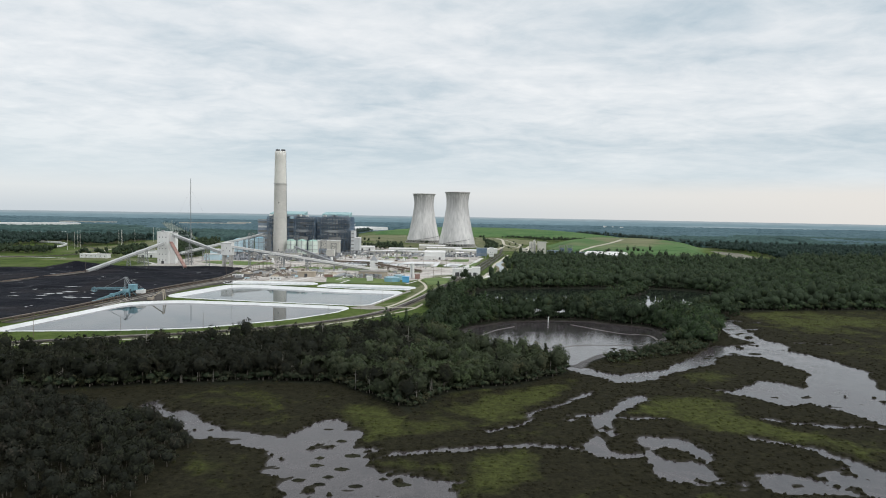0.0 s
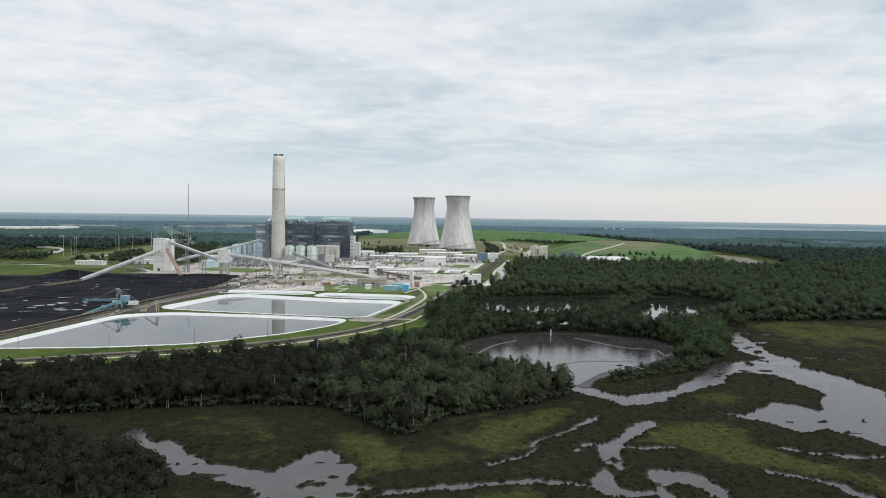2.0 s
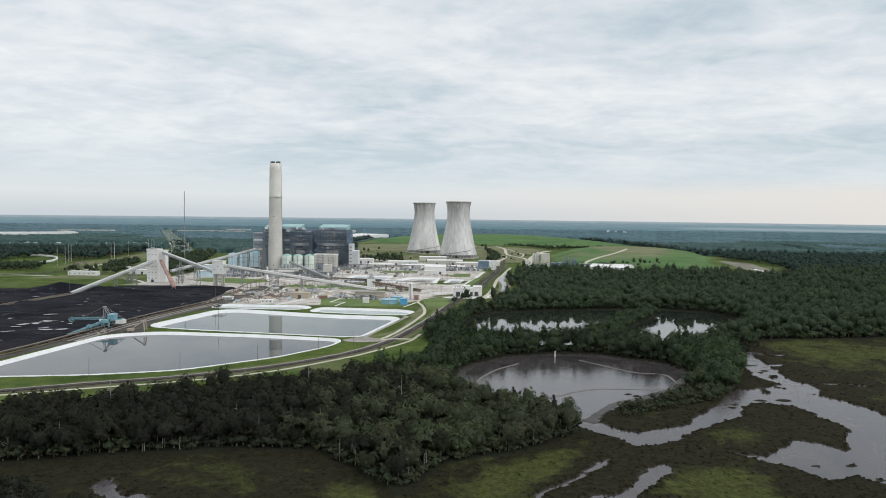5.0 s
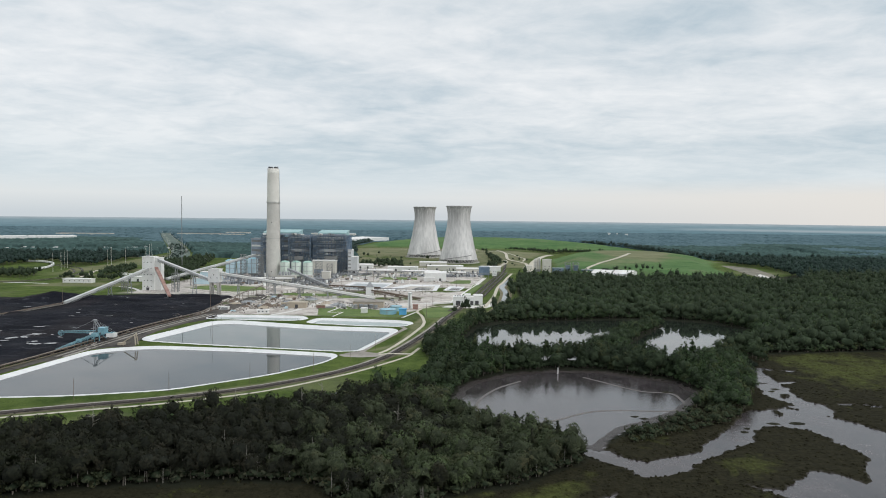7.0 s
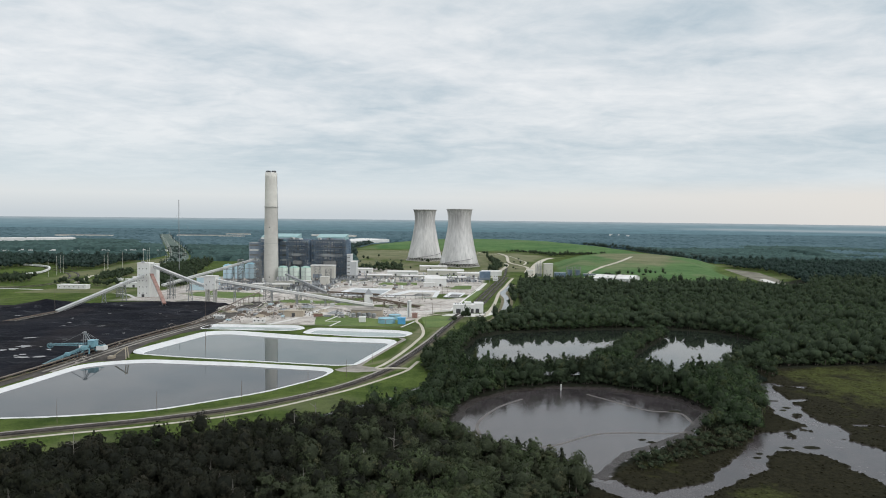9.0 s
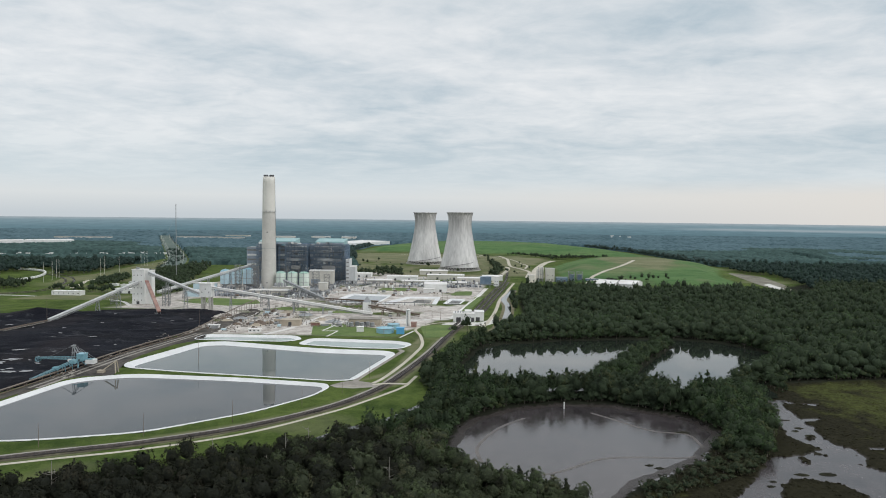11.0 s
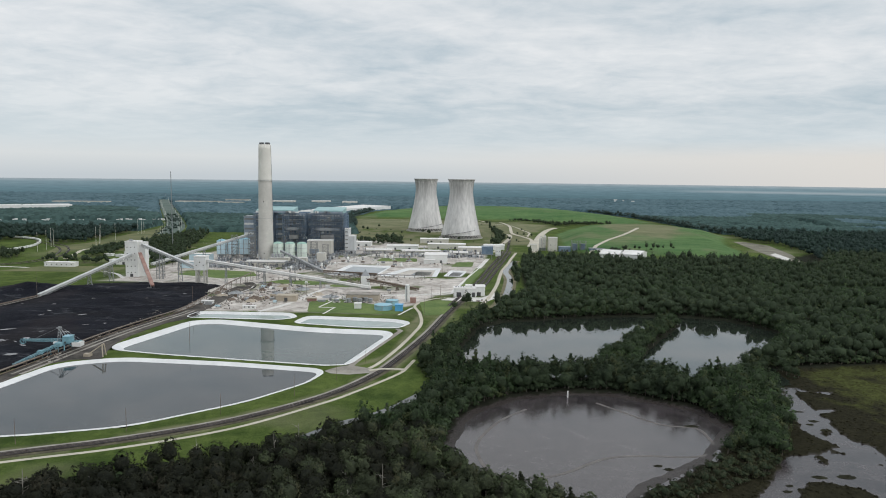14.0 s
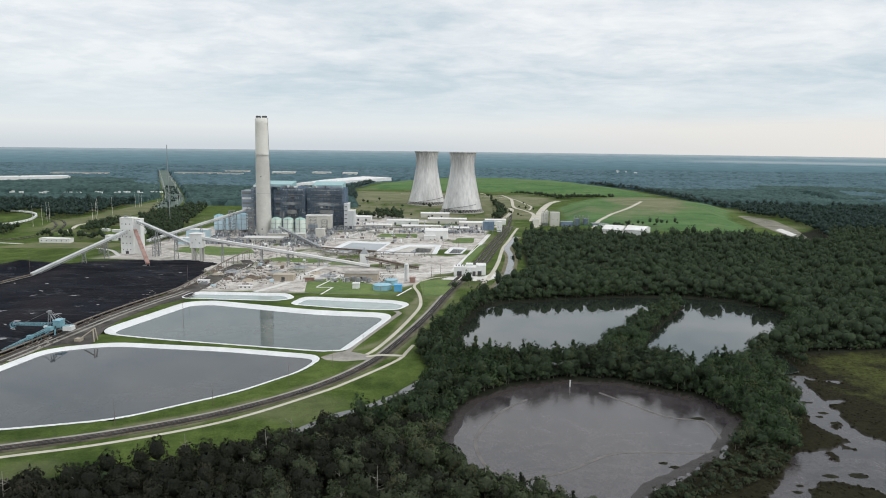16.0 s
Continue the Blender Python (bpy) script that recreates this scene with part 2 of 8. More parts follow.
def coal_mat():
    """Coal: blue-black, with dull grey dust in streaks and worn tracks."""
    m = mat("black coal", (0.0028, 0.0034, 0.0060), (0.0125, 0.0135, 0.0195), 0.9, 0.02, 0.22, 0.9, 1.2, spec=0.08)
    nt = m.node_tree
    b = nt.nodes["Principled BSDF"]
    base = b.inputs["Base Color"].links[0].from_socket
    lanes = noise_node(nt, place_of(nt, (0.55, 1, 1)), 0.07, 7.0, 0.68, 1.2)
    grit = noise_node(nt, place_of(nt), 0.5, 5.0, 0.75)
    dust = math_node(nt, "MULTIPLY", spread(nt, lanes, 0.55, 0.68), spread(nt, grit, 0.40, 0.60), True)
    broad = spread(nt, noise_node(nt, place_of(nt), 0.012, 3.0), 0.50, 0.62)
    brown = mix_node(nt, math_node(nt, "MULTIPLY", broad, 0.35), base, (0.030, 0.025, 0.025))
    link(nt, mix_node(nt, math_node(nt, "MULTIPLY", dust, 0.55), brown, (0.15, 0.155, 0.17)), b.inputs["Base Color"])
    return m


M_COAL = coal_mat()
M_CONC_SHAFT = mat("sun-bleached shaft concrete", (0.47, 0.455, 0.42), (0.62, 0.60, 0.555), 0.85, 0.03, 0.4, 0.12, 0.1)
M_CONC_PALE = mat("pale painted concrete", (0.64, 0.62, 0.565), (0.76, 0.74, 0.68), 0.8, 0.03, 0.4, 0.08, 0.1)
M_TOWER = mat("streaked grey concrete", (0.47, 0.46, 0.455), (0.84, 0.82, 0.805), 0.9, 0.05, 0.30, 0.2, 0.2, stretch=(1, 1, 0.06))


def soot_on(m, low, high):
    """Dark run-down stains that thin out below the rim."""
    nt = m.node_tree
    b = nt.nodes["Principled BSDF"]
    base = b.inputs["Base Color"].links[0].from_socket
    z = nt.nodes.new("ShaderNodeSeparateXYZ")
    link(nt, nt.nodes.new("ShaderNodeNewGeometry").outputs["Position"], z.inputs[0])
    runs = spread(nt, noise_node(nt, place_of(nt, (1, 1, 0.03)), 0.45, 5.0, 0.7), 0.36, 0.62)
    fac = math_node(nt, "MULTIPLY", spread(nt, z.outputs[2], low, high), runs, True)
    link(nt, mix_node(nt, math_node(nt, "MULTIPLY", fac, 0.88), base, (0.20, 0.19, 0.185)), b.inputs["Base Color"])


soot_on(M_TOWER, 78.0, 146.0)
M_DARKMETAL = mat("dark sooty metal", (0.06, 0.06, 0.065), (0.10, 0.10, 0.10), 0.6, 0.2, 2.0)
M_STEEL = mat("blue-grey painted steel", (0.085, 0.135, 0.20), (0.22, 0.29, 0.37), 0.55, 0.1, 1.0, 0.1)
M_STEEL_GREY = mat("grey galvanised steel", (0.24, 0.25, 0.26), (0.36, 0.37, 0.37), 0.5, 0.1, 1.5, 0.1, metal=0.3)
M_PIPE = mat("dull grey pipework", (0.16, 0.165, 0.165), (0.27, 0.27, 0.26), 0.6, 0.15, 1.5, 0.2)
M_CLAD = mat("blue-grey wall cladding", (0.21, 0.255, 0.31), (0.36, 0.41, 0.46), 0.6, 0.08, 0.8, 0.2, 0.1, stretch=(1, 1, 0.3))
M_CLAD_PALE = mat("pale grey sheet cladding", (0.46, 0.47, 0.475), (0.62, 0.63, 0.63), 0.6, 0.08, 0.8, 0.12, 0.1, stretch=(1, 1, 0.3))
M_TEAL = mat("faded teal sheet roof", (0.25, 0.41, 0.42), (0.36, 0.50, 0.50), 0.55, 0.06, 0.6, 0.1)
M_WHITE = mat("dusty white painted metal", (0.66, 0.66, 0.635), (0.80, 0.80, 0.78), 0.55, 0.08, 0.7, 0.06, stretch=(1, 1, 0.4))
M_WHITE_ROOF = mat("white membrane roof", (0.62, 0.60, 0.58), (0.82, 0.80, 0.775), 0.6, 0.05, 0.5, 0.05)
M_CREAM = mat("cream painted wall", (0.52, 0.50, 0.45), (0.64, 0.62, 0.56), 0.7, 0.06, 0.6, 0.06)
M_BLUE = mat("light blue painted steel", (0.22, 0.42, 0.52), (0.33, 0.53, 0.61), 0.5, 0.12, 1.0, 0.06)
M_MACHINE = mat("weathered blue machine steel", (0.13, 0.28, 0.34), (0.25, 0.42, 0.47), 0.55, 0.12, 1.0, 0.06)
M_BLUE_PALE = mat("pale blue sheet metal", (0.44, 0.60, 0.67), (0.60, 0.72, 0.77), 0.5, 0.12, 1.0, 0.06, stretch=(1, 1, 0.3))
M_BLUE_BRIGHT = mat("bright blue painted steel", (0.09, 0.33, 0.60), (0.14, 0.42, 0.68), 0.45, 0.1, 1.0, 0.05)
M_MINT = mat("pale mint painted steel", (0.52, 0.60, 0.53), (0.64, 0.70, 0.63), 0.5, 0.1, 0.8, 0.05)
M_MINT_TOP = mat("mint green roof", (0.28, 0.46, 0.38), (0.36, 0.52, 0.45), 0.5, 0.1, 0.8, 0.05)
M_GALLERY = mat("dirty white sheeting", (0.40, 0.41, 0.41), (0.60, 0.60, 0.59), 0.6, 0.05, 0.5, 0.08, stretch=(1, 1, 0.5))
M_DEBRIS = mat("mixed yard scrap and timber", (0.11, 0.095, 0.08), (0.40, 0.37, 0.33), 0.8, 0.02, 0.3, 0.1, vary=0.75, islands=True)
M_WORKS = mat("mixed grey plant steelwork", (0.13, 0.15, 0.18), (0.42, 0.43, 0.44), 0.6, 0.02, 0.3, 0.1, vary=0.6, islands=True)
M_RED = mat("faded red conveyor cover", (0.22, 0.11, 0.09), (0.37, 0.25, 0.21), 0.7, 0.1, 0.8, 0.1)
M_TAN = mat("tan steel", (0.36, 0.31, 0.24), (0.47, 0.41, 0.33), 0.7, 0.1, 0.8, 0.1)
M_RUST = mat("rusty brown steel", (0.115, 0.088, 0.070), (0.22, 0.175, 0.14), 0.8, 0.1, 1.0, 0.3)
M_LINER = mat("white pond lining", (0.60, 0.60, 0.595), (0.76, 0.76, 0.755), 0.6, 0.05, 0.4, 0.08)
M_SAND = mat("pale sandy road", (0.42, 0.385, 0.31), (0.56, 0.52, 0.44), 0.95, 0.05, 0.8, 0.3)
M_YARD = mat("pale trodden yard", (0.30, 0.27, 0.235), (0.62, 0.58, 0.53), 0.95, 0.022, 0.30, 0.3)
M_PAVE = mat("pale concrete paving", (0.54, 0.52, 0.49), (0.70, 0.68, 0.65), 0.9, 0.04, 0.5, 0.2)
M_BALLAST = mat("dark brown ballast", (0.018, 0.016, 0.016), (0.066, 0.057, 0.052), 0.95, 0.08, 0.45, 0.6)
M_RAIL = mat("worn rail steel", (0.16, 0.13, 0.11), (0.30, 0.27, 0.25), 0.4, 0.2, 2.0, 0.1, metal=0.6)
M_LAWN = mat("mown grass", (0.070, 0.118, 0.036), (0.165, 0.215, 0.070), 0.95, 0.03, 0.4, 0.5, 0.3, spec=0.2)
M_TRUNK = mat("grey-brown bark", (0.10, 0.085, 0.07), (0.19, 0.17, 0.145), 0.95, 0.4, 3.0, 0.6)
M_SNAG = mat("bleached dead wood", (0.21, 0.195, 0.17), (0.34, 0.32, 0.285), 0.9, 0.4, 3.0, 0.4)
M_LEAF = leaf_mat("broadleaf foliage", (0.0195, 0.0215, 0.0150), (0.041, 0.042, 0.029), (0.060, 0.055, 0.038))
M_LEAF_POINT = leaf_mat("grey-green oak foliage", (0.034, 0.041, 0.026), (0.103, 0.118, 0.070), (0.122, 0.116, 0.064), 0.14)
M_CORE_POINT = bough_mat("shade-dark inner grey-green foliage", (0.020, 0.025, 0.016), (0.080, 0.094, 0.057))
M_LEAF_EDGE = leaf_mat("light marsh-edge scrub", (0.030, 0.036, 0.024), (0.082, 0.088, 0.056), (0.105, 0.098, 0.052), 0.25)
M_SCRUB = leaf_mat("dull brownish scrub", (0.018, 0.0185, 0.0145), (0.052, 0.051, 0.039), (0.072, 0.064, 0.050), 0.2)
M_CORE = bough_mat("shade-dark inner foliage", (0.013, 0.015, 0.0115), (0.031, 0.034, 0.026), 0.12)
M_PALM = leaf_mat("palm fronds", (0.04, 0.055, 0.03), (0.11, 0.125, 0.07), None, 0.2)


def canopy_mat(name, dark, light, stand=0.006):
    """Woods from afar: every crown its own tone, over broad stands of darker and lighter trees."""
    m = bpy.data.materials.new(name)
    m.use_nodes = True
    nt = m.node_tree
    b = nt.nodes["Principled BSDF"]
    v = place_of(nt, (1, 1, 0.3))
    tone = nt.nodes.new("ShaderNodeAttribute")
    tone.attribute_name = "crown"
    broad, fine = spread(nt, noise_node(nt, v, stand, 5.0, 0.6, 0.5), 0.34, 0.66), noise_node(nt, v, 0.35, 4.0, 0.7)
    fac = math_node(nt, "ADD", math_node(nt, "MULTIPLY", broad, 0.26), math_node(nt, "ADD", math_node(nt, "MULTIPLY", tone.outputs["Fac"], 0.68), math_node(nt, "MULTIPLY", fine, 0.2)), True)
    link(nt, mix_node(nt, fac, dark, light), b.inputs["Base Color"])
    b.inputs["Roughness"].default_value = 0.95
    b.inputs["Specular IOR Level"].default_value = 0.05
    bn = nt.nodes.new("ShaderNodeBump")
    bn.inputs["Strength"].default_value, bn.inputs["Distance"].default_value = 0.8, 3.0
    link(nt, fine, bn.inputs["Height"])
    link(nt, bn.outputs[0], b.inputs["Normal"])
    return m


# Blue distance haze put into both colours, stronger and paler in the second.
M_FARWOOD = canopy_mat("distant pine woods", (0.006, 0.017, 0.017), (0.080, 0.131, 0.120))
M_HAZEWOOD = canopy_mat("haze-blued woods near the horizon", (0.015, 0.042, 0.053), (0.120, 0.184, 0.208), 0.0025)
M_LEAF_GREEN = leaf_mat("green oak foliage", (0.018, 0.027, 0.017), (0.078, 0.106, 0.058), (0.108, 0.118, 0.054), 0.13)
M_CORE_GREEN = bough_mat("shade-dark inner oak foliage", (0.011, 0.016, 0.011), (0.066, 0.090, 0.051))
M_POND_MILKY = water_mat("milky green pond water", (0.070, 0.090, 0.090), 0.03, 0.03, 0.5, (0.092, 0.114, 0.110))
M_POND_PALE = water_mat("pale shallow pond water", (0.26, 0.32, 0.295), 0.04, 0.03, 0.5, (0.33, 0.385, 0.36))
M_CINDER = mat("dark cinder and spilt coal", (0.020, 0.019, 0.019), (0.13, 0.115, 0.10), 0.95, 0.05, 0.35, 0.6)
M_GRAVEL = mat("grey-brown gravel", (0.21, 0.19, 0.165), (0.36, 0.335, 0.30), 0.95, 0.08, 0.7, 0.4)
M_POND = water_mat("pond water", (0.042, 0.049, 0.053), 0.02, 0.03, 0.5, (0.056, 0.064, 0.069))


def mud_mat(name="wet mud and shallow water", wetness=0.07, dulling=0.24, ior=1.40):
    """Tidal mud: a wet film in places, dull ridged silt in others."""
    m = bpy.data.materials.new(name)
    m.use_nodes = True
    nt = m.node_tree
    b = nt.nodes["Principled BSDF"]
    v = place_of(nt)
    big, rill = noise_node(nt, v, 0.05, 8.0, 0.7, 1.4), noise_node(nt, place_of(nt, (1, 0.55, 1)), 0.55, 8.0, 0.75, 1.6)
    dryness = spread(nt, math_node(nt, "ADD", math_node(nt, "MULTIPLY", big, 0.55), math_node(nt, "MULTIPLY", rill, 0.45)), 0.42, 0.62)
    link(nt, mix_node(nt, dryness, (0.030, 0.026, 0.028), (0.082, 0.071, 0.073)), b.inputs["Base Color"])
    link(nt, math_node(nt, "ADD", math_node(nt, "MULTIPLY", dryness, dulling), wetness), b.inputs["Roughness"])
    b.inputs["IOR"].default_value = ior
    bn = nt.nodes.new("ShaderNodeBump")
    bn.inputs["Strength"].default_value, bn.inputs["Distance"].default_value = 0.35, 0.12
    link(nt, rill, bn.inputs["Height"])
    link(nt, bn.outputs[0], b.inputs["Normal"])
    return m


M_CREEK = mud_mat()
M_LAGOON = mud_mat("thin water over tidal mud", 0.035, 0.17, 1.60)
M_DARKPOND = water_mat("still dark pond water", (0.02, 0.025, 0.02), 0.012, 0.02, 0.5, ior=2.15)


def ground_mat():
    m = bpy.data.materials.new("ground cover")
    m.use_nodes = True
    nt = m.node_tree
    b = nt.nodes["Principled BSDF"]
    v = place_of(nt)
    att = nt.nodes.new("ShaderNodeAttribute")
    att.attribute_name = "cover"
    sp = nt.nodes.new("ShaderNodeSeparateColor")
    link(nt, att.outputs["Color"], sp.inputs[0])
    lawn, dirt, marsh = sp.outputs
    mud, v2 = att.outputs["Alpha"], place_of(nt, (1, 0.8, 1))
    fine, mid, big = noise_node(nt, v, 0.9, 6.0, 0.7), noise_node(nt, v, 0.11, 5.0, 0.6, 0.4), noise_node(nt, v, 0.022, 4.0, 0.6, 0.6)
    stripe = noise_node(nt, v2, 0.045, 5.0, 0.65, 1.6)
    floor_c = mix_node(nt, mid, (0.014, 0.016, 0.011), (0.028, 0.030, 0.020))
    mottle = spread(nt, math_node(nt, "ADD", math_node(nt, "MULTIPLY", fine, 0.5), math_node(nt, "MULTIPLY", noise_node(nt, v, 0.3, 6.0, 0.7), 0.5)), 0.35, 0.65)
    reed = mix_node(nt, mottle, (0.0095, 0.0092, 0.0056), (0.036, 0.0335, 0.0195))
    green = mix_node(nt, mottle, (0.020, 0.024, 0.010), (0.090, 0.099, 0.031))
    fac = math_node(nt, "ADD", math_node(nt, "MULTIPLY", stripe, 0.55), math_node(nt, "ADD", math_node(nt, "MULTIPLY", mid, 0.15), math_node(nt, "MULTIPLY", big, 0.5)))
    bank = nt.nodes.new("ShaderNodeAttribute")
    bank.attribute_name = "bank"
    fac = math_node(nt, "SUBTRACT", fac, math_node(nt, "MULTIPLY", bank.outputs["Fac"], 0.15))
    lush = nt.nodes.new("ShaderNodeAttribute")
    lush.attribute_name = "lush"
    fac = math_node(nt, "ADD", math_node(nt, "SUBTRACT", fac, 0.105), math_node(nt, "MULTIPLY", lush.outputs["Fac"], 0.20))
    reeds = mix_node(nt, spread(nt, fac, 0.485, 0.655), reed, green)
    grass = mix_node(nt, spread(nt, math_node(nt, "ADD", math_node(nt, "MULTIPLY", big, 0.4), math_node(nt, "ADD", math_node(nt, "MULTIPLY", mid, 0.3), math_node(nt, "MULTIPLY", fine, 0.3))), 0.40, 0.60), (0.036, 0.060, 0.015), (0.104, 0.140, 0.037))
    sand = mix_node(nt, spread(nt, math_node(nt, "ADD", math_node(nt, "MULTIPLY", noise_node(nt, v, 0.045, 7.0, 0.72, 1.2), 0.75), math_node(nt, "MULTIPLY", fine, 0.25)), 0.38, 0.60), (0.27, 0.24, 0.212), (0.66, 0.615, 0.57))
    turf = mix_node(nt, spread(nt, math_node(nt, "ADD", math_node(nt, "MULTIPLY", noise_node(nt, place_of(nt, (0.3, 1, 1)), 0.012, 5.0, 0.65, 0.8), 0.65), math_node(nt, "MULTIPLY", noise_node(nt, v, 0.05, 5.0, 0.7), 0.35)), 0.36, 0.62), (0.058, 0.126, 0.048), (0.132, 0.204, 0.080))
    rise = nt.nodes.new("ShaderNodeAttribute")
    rise.attribute_name = "mound"
    dry = nt.nodes.new("ShaderNodeAttribute")
    dry.attribute_name = "dry"
    straw = mix_node(nt, spread(nt, noise_node(nt, place_of(nt, (0.5, 1, 1)), 0.02, 6.0, 0.7, 0.6), 0.35, 0.65), (0.122, 0.132, 0.070), (0.235, 0.222, 0.140))
    grass = mix_node(nt, dry.outputs["Fac"], grass, straw)
    terrace = spread(nt, noise_node(nt, place_of(nt, (0.12, 1, 1)), 0.045, 4.0, 0.6, 0.5), 0.50, 0.64)
    turf = mix_node(nt, math_node(nt, "MULTIPLY", terrace, 0.45), turf, (0.040, 0.082, 0.034))
    turf = mix_node(nt, dry.outputs["Fac"], turf, straw)
    col = mix_node(nt, lawn, floor_c, grass)
    col = mix_node(nt, dirt, col, sand)
    col = mix_node(nt, rise.outputs["Fac"], col, turf)
    col = mix_node(nt, marsh, col, reeds)
    silt = mix_node(nt, spread(nt, mid, 0.3, 0.7), (0.026, 0.021, 0.019), (0.056, 0.046, 0.042))
    col = mix_node(nt, mud, col, silt)
    link(nt, col, b.inputs["Base Color"])
    link(nt, math_node(nt, "SUBTRACT", 0.95, math_node(nt, "MULTIPLY", mud, 0.55)), b.inputs["Roughness"])
    link(nt, math_node(nt, "ADD", 0.04, math_node(nt, "MULTIPLY", mud, 0.3)), b.inputs["Specular IOR Level"])
    bn = nt.nodes.new("ShaderNodeBump")
    bn.inputs["Strength"].default_value, bn.inputs["Distance"].default_value = 0.9, 0.6
    link(nt, math_node(nt, "ADD", fine, math_node(nt, "MULTIPLY", mid, 1.5)), bn.inputs["Height"])
    link(nt, bn.outputs[0], b.inputs["Normal"])
    return m


M_GROUND = ground_mat()
M_REED = mat("marsh reed", (0.009, 0.009, 0.006), (0.034, 0.034, 0.018), 0.95, 0.035, 0.5, 0.4, spec=0.15)


# ---- mesh tools ----
class Build:
    """Gathers boxes, tubes, beams and sheets into one mesh."""

    def __init__(self):
        self.v, self.f = [], []

    def add(self, verts, faces):
        o = len(self.v)
        self.v += [tuple(p) for p in verts]
        self.f += [tuple(i + o for i in f) for f in faces]
        return self

    def box(self, x0, x1, y0, y1, z0, z1):
        c = [(x, y, z) for z in (z0, z1) for y in (y0, y1) for x in (x0, x1)]
        return self.add(c, [(0, 2, 3, 1), (4, 5, 7, 6), (0, 1, 5, 4), (2, 6, 7, 3), (0, 4, 6, 2), (1, 3, 7, 5)])

    def beam(self, a, b, w, h=None):
        a, b, h = Vector(a), Vector(b), h or w
        d = (b - a).normalized()
        side = d.cross(Vector((0, 0, 1)))
        side = side.normalized() if side.length > 1e-4 else Vector((1, 0, 0))
        top = side.cross(d).normalized()
        c = [p + side * (s * w / 2) + top * (t * h / 2) for p in (a, b) for s, t in ((-1, -1), (1, -1), (1, 1), (-1, 1))]
        return self.add(c, [(0, 1, 2, 3), (7, 6, 5, 4), (0, 4, 5, 1), (1, 5, 6, 2), (2, 6, 7, 3), (3, 7, 4, 0)])

    def tube(self, a, b, r0, r1=None, n=12, caps=True):
        a, b, r1 = Vector(a), Vector(b), r0 if r1 is None else r1
        d = (b - a).normalized()
        side = d.cross(Vector((0, 0, 1)))
        side = side.normalized() if side.length > 1e-4 else Vector((1, 0, 0))
        top = d.cross(side)
        ring = [(math.cos(2 * math.pi * i / n), math.sin(2 * math.pi * i / n)) for i in range(n)]
        c = [p + (side * x + top * y) * r for p, r in ((a, r0), (b, r1)) for x, y in ring]
        f = [(i, (i + 1) % n, n + (i + 1) % n, n + i) for i in range(n)]
        if caps:
            f += [tuple(range(n - 1, -1, -1)), tuple(range(n, 2 * n))]
        return self.add(c, f)

    def lathe(self, profile, n=48, cx=0.0, cy=0.0):
        c = [(cx + r * math.cos(2 * math.pi * i / n), cy + r * math.sin(2 * math.pi * i / n), z) for r, z in profile for i in range(n)]
        f = [(k * n + i, k * n + (i + 1) % n, (k + 1) * n + (i + 1) % n, (k + 1) * n + i) for k in range(len(profile) - 1) for i in range(n)]
        return self.add(c, f)

    def gable(self, x0, x1, y0, y1, z0, z1, over=0.6):
        """A pitched roof slab with its ridge along x."""
        ym = (y0 + y1) / 2
        c = [(x, y, z) for x in (x0 - over, x1 + over) for y, z in ((y0 - over, z0), (ym, z1), (y1 + over, z0), (y1 + over, z0 - 0.5), (ym, z1 - 0.6), (y0 - over, z0 - 0.5))]
        f = [(0, 1, 7, 6), (1, 2, 8, 7), (2, 3, 9, 8), (3, 4, 10, 9), (4, 5, 11, 10), (5, 0, 6, 11), (0, 5, 4, 1), (1, 4, 3, 2), (6, 7, 10, 11), (7, 8, 9, 10)]
        return self.add(c, f)

    def mesh(self, name, smooth=False):
        me = bpy.data.meshes.new(name)
        me.from_pydata(self.v, [], self.f)
        if smooth:
            me.polygons.foreach_set("use_smooth", [True] * len(me.polygons))
        me.update()
        return me


def part(name, b, material, parent=None, label="", smooth=False):
    me = b.mesh(name, smooth) if isinstance(b, Build) else b
    if not me.materials:
        me.materials.append(material)
    ob = new(name, me)
    ob.parent = parent
    if label:
        ob["label"] = label
    return ob


def thing(name, x, y, z, label, category, group="", turn=0.0):
    ob = new(name)
    ob.matrix_basis = pose(x, y, z, 0, 0, turn)
    ob.empty_display_size = 2
    return tagged(ob, label, category, group)


def array_mesh(name, verts, faces, material, smooth=False, normals=None):
    """A mesh from number arrays whose faces all have as many corners."""
    me = bpy.data.meshes.new(name)
    n, k = faces.shape
    me.vertices.add(len(verts))
    me.vertices.foreach_set("co", np.asarray(verts, np.float32).ravel())
    me.loops.add(n * k)
    me.loops.foreach_set("vertex_index", faces.astype(np.int32).ravel())
    me.polygons.add(n)
    me.polygons.foreach_set("loop_start", np.arange(0, n * k, k, dtype=np.int32))
    if smooth:
        me.polygons.foreach_set("use_smooth", np.ones(n, bool))
    me.update(calc_edges=True)
    if normals is not None:
        me.polygons.foreach_set("use_smooth", np.ones(n, bool))
        me.normals_split_custom_set_from_vertices(np.asarray(normals, np.float32))
    me.materials.append(material)
    return me


def curve(points, step=6.0):
    """A smooth line through the points of a plan."""
    p = [np.array(q, float) for q in points]
    p = [2 * p[0] - p[1]] + p + [2 * p[-1] - p[-2]]
    out = []
    for a, b, c, d in zip(p, p[1:], p[2:], p[3:]):
        for u in np.arange(0, 1, 1 / max(1, round(np.linalg.norm(c - b) / step))):
            out.append(0.5 * (2 * b + (c - a) * u + (2 * a - 5 * b + 4 * c - d) * u**2 + (3 * b - a - 3 * c + d) * u**3))
    return np.array(out + [p[-2]])


